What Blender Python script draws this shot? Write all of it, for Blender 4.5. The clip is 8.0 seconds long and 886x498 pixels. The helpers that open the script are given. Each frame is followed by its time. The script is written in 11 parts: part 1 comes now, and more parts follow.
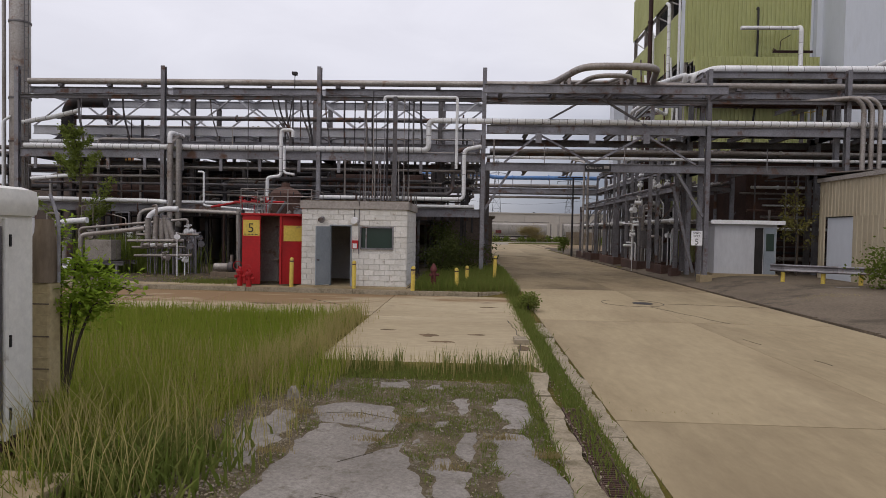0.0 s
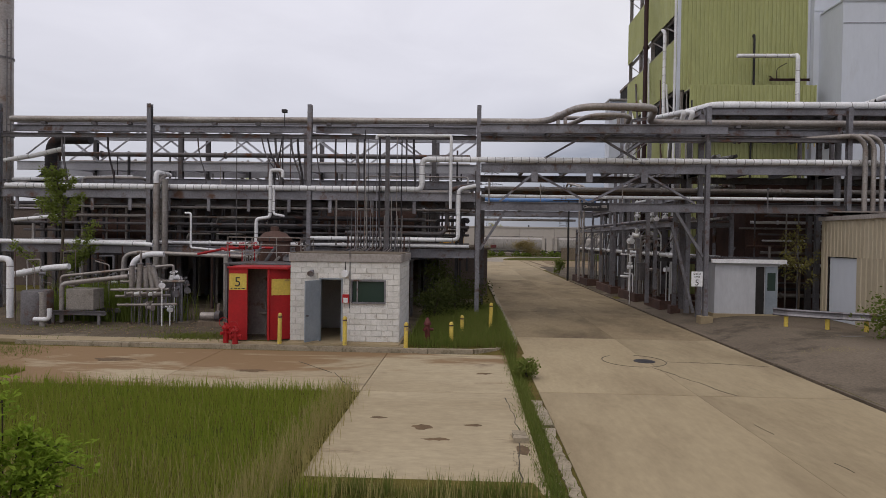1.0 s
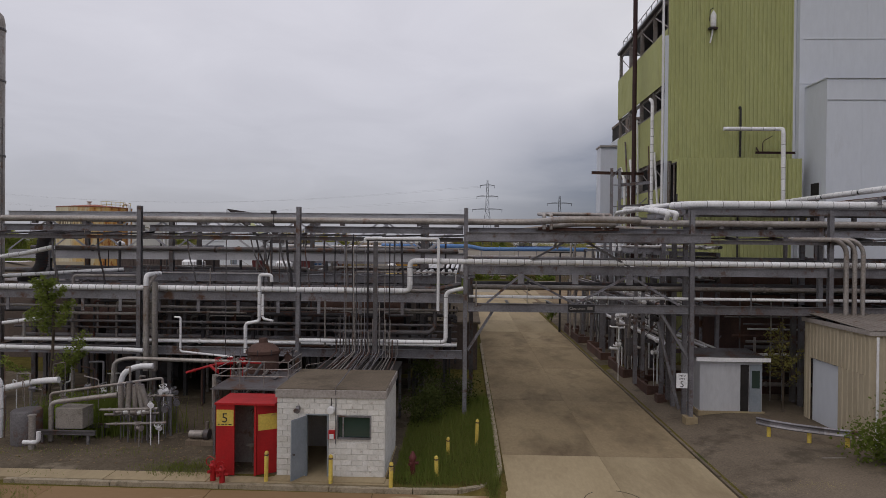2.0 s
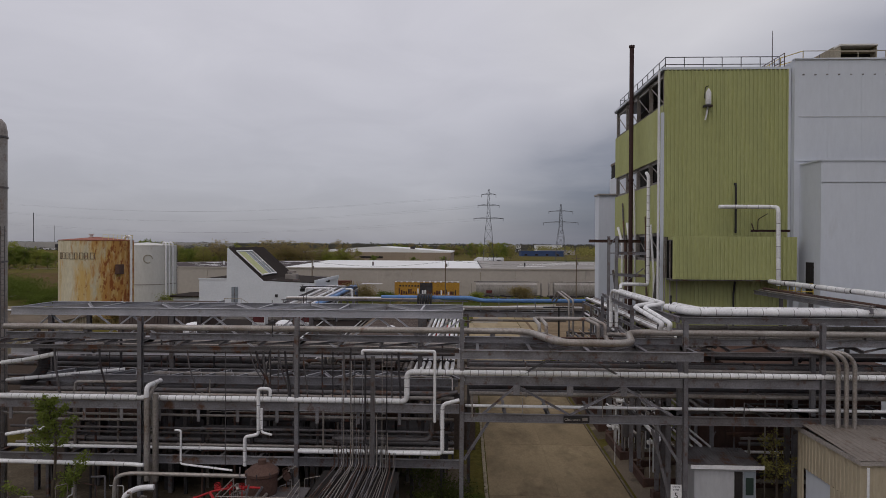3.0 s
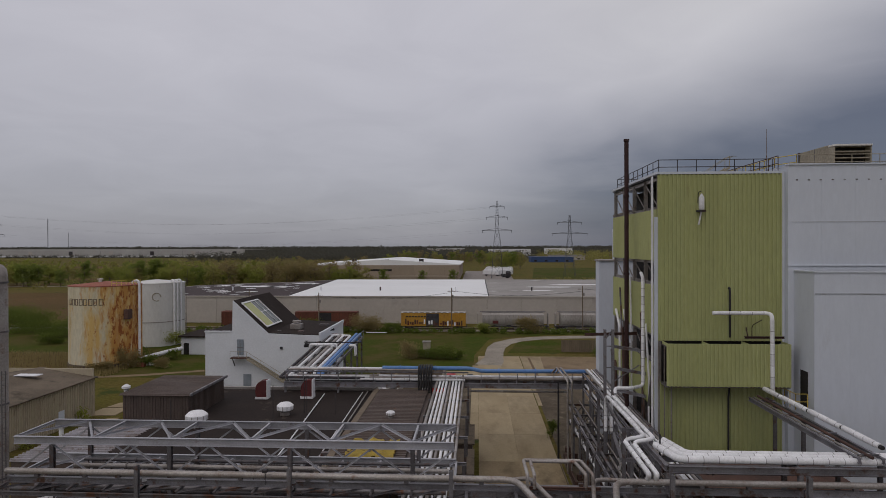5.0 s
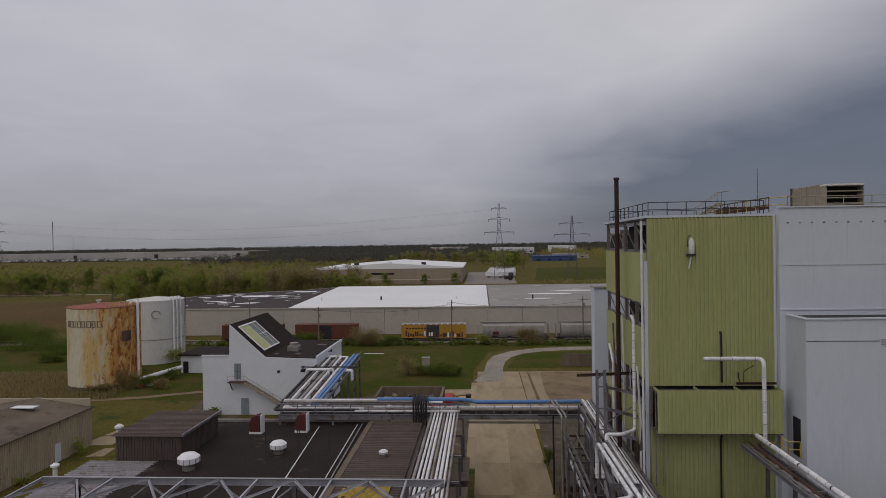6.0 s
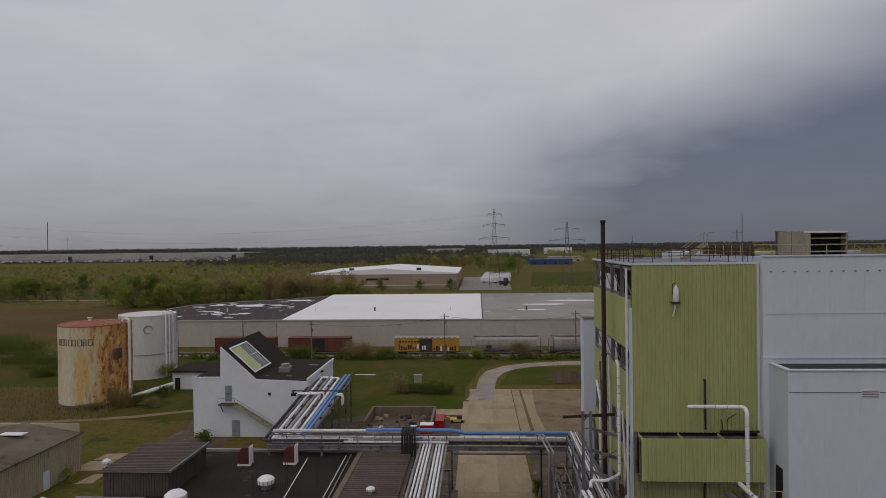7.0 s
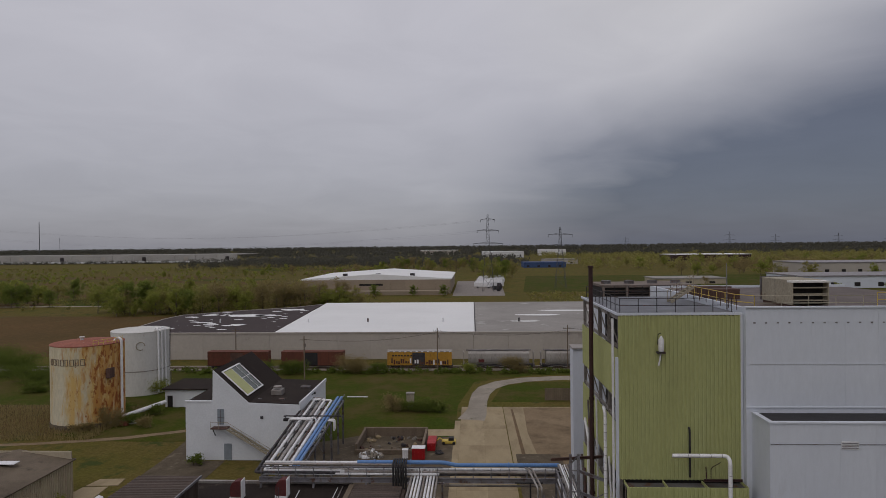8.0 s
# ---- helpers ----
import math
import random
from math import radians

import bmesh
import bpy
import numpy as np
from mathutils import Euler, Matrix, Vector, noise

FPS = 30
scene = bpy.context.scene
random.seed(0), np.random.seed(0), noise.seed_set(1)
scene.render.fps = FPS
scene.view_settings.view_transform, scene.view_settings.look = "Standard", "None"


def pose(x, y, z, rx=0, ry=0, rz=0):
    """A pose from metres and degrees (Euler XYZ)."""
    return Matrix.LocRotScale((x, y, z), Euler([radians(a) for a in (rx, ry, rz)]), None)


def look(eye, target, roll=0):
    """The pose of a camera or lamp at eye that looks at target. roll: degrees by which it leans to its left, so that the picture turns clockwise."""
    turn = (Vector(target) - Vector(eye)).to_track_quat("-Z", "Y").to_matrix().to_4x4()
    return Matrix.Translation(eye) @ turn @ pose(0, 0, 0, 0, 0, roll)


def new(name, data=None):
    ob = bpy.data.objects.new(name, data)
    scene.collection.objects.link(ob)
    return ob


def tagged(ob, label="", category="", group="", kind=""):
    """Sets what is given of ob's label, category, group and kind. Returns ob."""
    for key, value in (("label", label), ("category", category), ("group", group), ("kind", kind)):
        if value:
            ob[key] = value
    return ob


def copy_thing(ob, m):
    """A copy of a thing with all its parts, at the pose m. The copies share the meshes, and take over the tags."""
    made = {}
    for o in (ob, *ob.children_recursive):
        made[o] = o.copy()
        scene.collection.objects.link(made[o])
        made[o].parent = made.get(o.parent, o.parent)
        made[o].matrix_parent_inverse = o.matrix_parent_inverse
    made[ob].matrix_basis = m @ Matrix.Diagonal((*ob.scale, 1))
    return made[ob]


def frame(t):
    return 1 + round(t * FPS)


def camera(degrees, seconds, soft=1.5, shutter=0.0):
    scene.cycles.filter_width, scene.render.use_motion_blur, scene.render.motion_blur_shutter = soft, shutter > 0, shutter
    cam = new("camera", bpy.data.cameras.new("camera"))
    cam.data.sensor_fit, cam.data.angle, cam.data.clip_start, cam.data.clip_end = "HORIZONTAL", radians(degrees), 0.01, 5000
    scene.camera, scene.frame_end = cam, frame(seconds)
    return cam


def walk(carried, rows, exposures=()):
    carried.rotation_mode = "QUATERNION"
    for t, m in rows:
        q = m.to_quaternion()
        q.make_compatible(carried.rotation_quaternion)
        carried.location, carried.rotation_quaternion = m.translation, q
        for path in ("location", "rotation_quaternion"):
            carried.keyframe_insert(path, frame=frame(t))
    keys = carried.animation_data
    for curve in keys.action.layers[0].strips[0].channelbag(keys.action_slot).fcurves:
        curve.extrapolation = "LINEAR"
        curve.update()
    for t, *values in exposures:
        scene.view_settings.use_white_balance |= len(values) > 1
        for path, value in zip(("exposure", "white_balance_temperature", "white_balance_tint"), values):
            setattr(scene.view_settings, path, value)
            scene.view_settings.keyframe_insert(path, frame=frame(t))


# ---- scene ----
cam = camera(71.0, 8.0, soft=0.65)
PATH = [
    (0, (0.398, 0.27, 2.462), (0.301, 2.267, 2.402), 1.1),
    (0.5, (0.228, 0.93, 2.934), (0.14, 2.927, 2.886), 1.1),
    (1, (0.364, 1.118, 4.091), (0.283, 3.116, 4.059), 0.8),
    (1.5, (0.57, 0.989, 6.173), (0.498, 2.988, 6.154), 0.7),
    (3, (1.041, 0.522, 14.58), (0.964, 2.52, 14.568), 0.3),
    (3.5, (1.072, 0.164, 16.642), (0.985, 2.162, 16.636), 0.5),
    (4, (1.258, 0.034, 18.605), (1.161, 2.032, 18.601), 0.5),
    (4.5, (1.632, -0.011, 20.548), (1.53, 1.986, 20.542), 0.3),
    (6, (3.439, 0.631, 26.126), (3.316, 2.627, 26.109), -0.9),
    (6.5, (3.849, 0.635, 27.908), (3.726, 2.631, 27.887), -0.9),
    (7, (4.26, 0.554, 29.542), (4.149, 2.551, 29.527), -0.7),
    (7.5, (4.647, 0.359, 31.384), (4.545, 2.356, 31.369), -0.7),
    (8, (4.68, -0.064, 33.344), (4.588, 1.933, 33.329), -0.6),
]
CLEAR = [
    (0, 0.28), (1.0, 0.2), (1.5, 0.06), (3.0, -0.24), (4.0, -0.37), (4.5, -0.39), (6.0, -0.41), (8.0, -0.44),
]
walk(cam, [(t, look(eye, target, roll)) for t, eye, target, roll in PATH], CLEAR)

# ---- world and light: a bright overcast sky with a dark front moving in ----
world = bpy.data.worlds.new("overcast")
scene.world = world
world.use_nodes = True
wn, wl = world.node_tree.nodes, world.node_tree.links
wn.clear()


def wnode(kind, **values):
    n = wn.new(kind)
    for k, v in values.items():
        n.inputs[k].default_value = v
    return n


w_out, w_bg = wn.new("ShaderNodeOutputWorld"), wn.new("ShaderNodeBackground")
w_sky = wn.new("ShaderNodeTexSky")
w_sky.sky_type, w_sky.sun_disc = "NISHITA", False
w_sky.sun_elevation, w_sky.sun_rotation = radians(55), radians(209)
w_co = wn.new("ShaderNodeTexCoord")
w_sep = wn.new("ShaderNodeSeparateXYZ")
wl.new(w_co.outputs["Generated"], w_sep.inputs[0])


def wmath(op, a, b=None, clamp=False):
    n = wn.new("ShaderNodeMath")
    n.operation, n.use_clamp = op, clamp
    for i, v in enumerate((a, b)):
        if v is None:
            continue
        if isinstance(v, (int, float)):
            n.inputs[i].default_value = v
        else:
            wl.new(v, n.inputs[i])
    return n.outputs[0]


def wramp(src, stops):
    n = wn.new("ShaderNodeValToRGB")
    wl.new(src, n.inputs[0])
    e = n.color_ramp.elements
    while len(e) < len(stops):
        e.new(0.5)
    for el, (p, c) in zip(e, stops):
        el.position, el.color = p, (*c, 1)
    return n.outputs[0]


def wmix(f, a, b, blend="MIX"):
    n = wn.new("ShaderNodeMix")
    n.data_type, n.blend_type = "RGBA", blend
    for s, v in ((n.inputs[0], f), (n.inputs[6], a), (n.inputs[7], b)):
        if isinstance(v, (int, float)):
            s.default_value = v
        elif isinstance(v, tuple):
            s.default_value = (*v, 1)
        else:
            wl.new(v, s)
    return n.outputs[2]


# the cloud sheet lies on a plane overhead: direction / (height + a little)
w_h = wmath("ADD", wmath("MAXIMUM", w_sep.outputs[2], 0.0), 0.16)
w_cx, w_cy = wmath("DIVIDE", w_sep.outputs[0], w_h), wmath("DIVIDE", w_sep.outputs[1], w_h)
w_cloud = wn.new("ShaderNodeCombineXYZ")
wl.new(w_cx, w_cloud.inputs[0])
wl.new(w_cy, w_cloud.inputs[1])
w_n1 = wnode("ShaderNodeTexNoise", Scale=0.55, Detail=4.0, Roughness=0.5, Distortion=0.4)
w_n2 = wnode("ShaderNodeTexNoise", Scale=1.7, Detail=6.0, Roughness=0.55, Distortion=0.5)
for n in (w_n1, w_n2):
    wl.new(w_cloud.outputs[0], n.inputs["Vector"])
# the dark front: its edge runs from ahead up to the right
w_len = wmath("SQRT", wmath("ADD", wmath("MULTIPLY", w_sep.outputs[0], w_sep.outputs[0]), wmath("MULTIPLY", w_sep.outputs[1], w_sep.outputs[1])))
w_az = wmath("DIVIDE", w_sep.outputs[0], wmath("ADD", w_len, 0.001))
w_wob = wmath("ADD", wmath("MULTIPLY", wmath("SUBTRACT", w_n1.outputs[0], 0.5), 0.22), wmath("MULTIPLY", wmath("SUBTRACT", w_n2.outputs[0], 0.5), 0.10))
w_edge = wmath("ADD", wmath("SUBTRACT", wmath("ADD", wmath("MULTIPLY", w_az, 0.30), 0.17), w_sep.outputs[2]), w_wob)
w_edge = wmath("MULTIPLY", wmath("ADD", wmath("MULTIPLY", w_edge, 7.0), 0.08, True), wmath("ADD", wmath("MULTIPLY", wmath("ADD", w_az, w_wob), 4.0), 0.15, True), True)
w_front = wramp(w_edge, [(0.0, (0, 0, 0)), (0.55, (0.6, 0.6, 0.6)), (1.0, (1, 1, 1))])
w_low = wmath("POWER", wmath("SUBTRACT", 1.0, wmath("MAXIMUM", w_sep.outputs[2], 0.0)), 5.0, True)
w_base = wmix(w_low, (0.86, 0.84, 0.91), (0.375, 0.375, 0.43))
w_base = wmix(w_front, w_base, (0.165, 0.178, 0.24))
w_glow = wmath("ADD", wmath("ADD", wmath("MULTIPLY", w_sep.outputs[0], 0.300), wmath("MULTIPLY", w_sep.outputs[1], 0.842)), wmath("MULTIPLY", w_sep.outputs[2], 0.448))
w_glow = wmath("MULTIPLY", wmath("ADD", wmath("SUBTRACT", w_glow, 0.945), wmath("MULTIPLY", w_wob, 0.18)), 18.0, True)
w_glow = wmath("MULTIPLY", w_glow, wmath("SUBTRACT", 1.0, wmath("MULTIPLY", w_edge, 0.85), True))
w_base = wmix(wmath("MULTIPLY", w_glow, 0.75), w_base, (0.86, 0.84, 0.86))
w_base = wmix(0.30, w_base, wramp(w_n2.outputs[0], [(0.3, (0.62, 0.62, 0.64)), (0.72, (1, 1, 1))]), "MULTIPLY")
w_col = wmix(0.10, w_base, wmix(1.0, w_sky.outputs[0], (0.12, 0.12, 0.12), "MULTIPLY"))
wl.new(w_col, w_bg.inputs[0])
w_bg.inputs[1].default_value = 0.95
wl.new(w_bg.outputs[0], w_out.inputs[0])

sun = new("sun", bpy.data.lights.new("sun", "SUN"))
sun.data.energy, sun.data.angle, sun.data.color = 0.5, radians(40), (1.0, 0.91, 0.78)
sun.matrix_world = look((-50, -90, 150), (0, 0, 0))

# ---- materials ----


def surface(name, c1, c2, rough=0.8, metal=0.0, big=0.4, fine=9.0, bump=0.15, spot=None, spot_at=0.62, spot_scale=1.2,
            stretch=(1, 1, 1), vary=0.0, gloss_var=0.15, grain=0.35, thick=0.02, soft_spot=0.055, spec=0.3):
    """A weathered surface: two colours mixed by broad stains, a fine grain over them, and patches of a third colour (rust, dirt)."""
    m = bpy.data.materials.new(name)
    m.use_nodes = True
    nt, nd, lk = m.node_tree, m.node_tree.nodes, m.node_tree.links
    bs = nd["Principled BSDF"]
    tc = nd.new("ShaderNodeTexCoord")
    mp = nd.new("ShaderNodeMapping")
    mp.inputs["Scale"].default_value = stretch
    lk.new(tc.outputs["Object"], mp.inputs[0])
    oi = nd.new("ShaderNodeObjectInfo")
    sh = nd.new("ShaderNodeVectorMath")
    sh.operation = "ADD"
    mul = nd.new("ShaderNodeMath")
    mul.operation, mul.inputs[1].default_value = "MULTIPLY", 37.0
    lk.new(oi.outputs["Random"], mul.inputs[0])
    lk.new(mp.outputs[0], sh.inputs[0])
    lk.new(mul.outputs[0], sh.inputs[1])

    def tex(scale, detail=5.0, rg=0.6):
        n = nd.new("ShaderNodeTexNoise")
        n.inputs["Scale"].default_value, n.inputs["Detail"].default_value, n.inputs["Roughness"].default_value = scale, detail, rg
        lk.new(sh.outputs[0], n.inputs["Vector"])
        return n.outputs[0]

    def ramp(src, a, b):
        n = nd.new("ShaderNodeMapRange")
        n.inputs[1].default_value, n.inputs[2].default_value = a, b
        lk.new(src, n.inputs[0])
        return n.outputs[0]

    def mix(f, a, b, blend="MIX"):
        n = nd.new("ShaderNodeMix")
        n.data_type, n.blend_type = "RGBA", blend
        for s, v in ((n.inputs[0], f), (n.inputs[6], a), (n.inputs[7], b)):
            if isinstance(v, (int, float)):
                s.default_value = v
            elif isinstance(v, tuple):
                s.default_value = (*v, 1)
            else:
                lk.new(v, s)
        return n.outputs[2]

    f_big, f_fine = tex(big), tex(fine, 6.0, 0.7)
    col = mix(ramp(f_big, 0.32, 0.68), c1, c2)
    gr = nd.new("ShaderNodeMapRange")
    gr.inputs[1].default_value, gr.inputs[2].default_value = 0.25, 0.75
    gr.inputs[3].default_value, gr.inputs[4].default_value = 1 - grain, 1 + grain
    lk.new(f_fine, gr.inputs[0])
    cmb = nd.new("ShaderNodeCombineColor")
    for i in range(3):
        lk.new(gr.outputs[0], cmb.inputs[i])
    col = mix(1.0, col, cmb.outputs[0], "MULTIPLY")
    if spot:
        col = mix(ramp(tex(spot_scale, 8.0, 0.68), spot_at - soft_spot * 0.8, spot_at + soft_spot * 1.2), col, spot)
    if vary:
        vr = nd.new("ShaderNodeMapRange")
        vr.inputs[3].default_value, vr.inputs[4].default_value = 1 - vary, 1 + vary
        lk.new(oi.outputs["Random"], vr.inputs[0])
        hv = nd.new("ShaderNodeHueSaturation")
        lk.new(vr.outputs[0], hv.inputs["Value"])
        lk.new(col, hv.inputs["Color"])
        col = hv.outputs[0]
    lk.new(col, bs.inputs["Base Color"])
    bs.inputs["Metallic"].default_value = metal
    rr = nd.new("ShaderNodeMapRange")
    rr.inputs[3].default_value, rr.inputs[4].default_value = max(0.05, rough - gloss_var), min(1, rough + gloss_var)
    lk.new(f_big, rr.inputs[0])
    lk.new(rr.outputs[0], bs.inputs["Roughness"])
    bs.inputs["Specular IOR Level"].default_value = spec
    if bump:
        bp = nd.new("ShaderNodeBump")
        bp.inputs["Strength"].default_value, bp.inputs["Distance"].default_value = bump, thick
        lk.new(f_fine, bp.inputs["Height"])
        lk.new(bp.outputs[0], bs.inputs["Normal"])
    return m


def foliage(name, c1, c2, through_light=0.25):
    """Leaves and blades: colour varies from blade to blade, a little light passes through."""
    m = bpy.data.materials.new(name)
    m.use_nodes = True
    nd, lk = m.node_tree.nodes, m.node_tree.links
    bs = nd["Principled BSDF"]
    g = nd.new("ShaderNodeNewGeometry")
    tc = nd.new("ShaderNodeTexCoord")
    nz = nd.new("ShaderNodeTexNoise")
    nz.inputs["Scale"].default_value = 0.35
    lk.new(tc.outputs["Object"], nz.inputs["Vector"])
    ad = nd.new("ShaderNodeMath")
    ad.operation = "MULTIPLY_ADD"
    ad.inputs[1].default_value, ad.inputs[2].default_value = 0.55, -0.05
    lk.new(g.outputs["Random Per Island"], ad.inputs[0])
    ad2 = nd.new("ShaderNodeMath")
    ad2.operation = "MULTIPLY_ADD"
    ad2.inputs[1].default_value = 0.6
    lk.new(nz.outputs[0], ad2.inputs[0])
    lk.new(ad.outputs[0], ad2.inputs[2])
    mx = nd.new("ShaderNodeMix")
    mx.data_type = "RGBA"
    mx.inputs[6].default_value, mx.inputs[7].default_value = (*c1, 1), (*c2, 1)
    lk.new(ad2.outputs[0], mx.inputs[0])
    lk.new(mx.outputs[2], bs.inputs["Base Color"])
    bs.inputs["Roughness"].default_value = 0.75
    bs.inputs["Specular IOR Level"].default_value = 0.06
    tr = nd.new("ShaderNodeBsdfTranslucent")
    lk.new(mx.outputs[2], tr.inputs[0])
    ms = nd.new("ShaderNodeMixShader")
    ms.inputs[0].default_value = through_light
    lk.new(bs.outputs[0], ms.inputs[1])
    lk.new(tr.outputs[0], ms.inputs[2])
    lk.new(ms.outputs[0], nd["Material Output"].inputs[0])
    return m


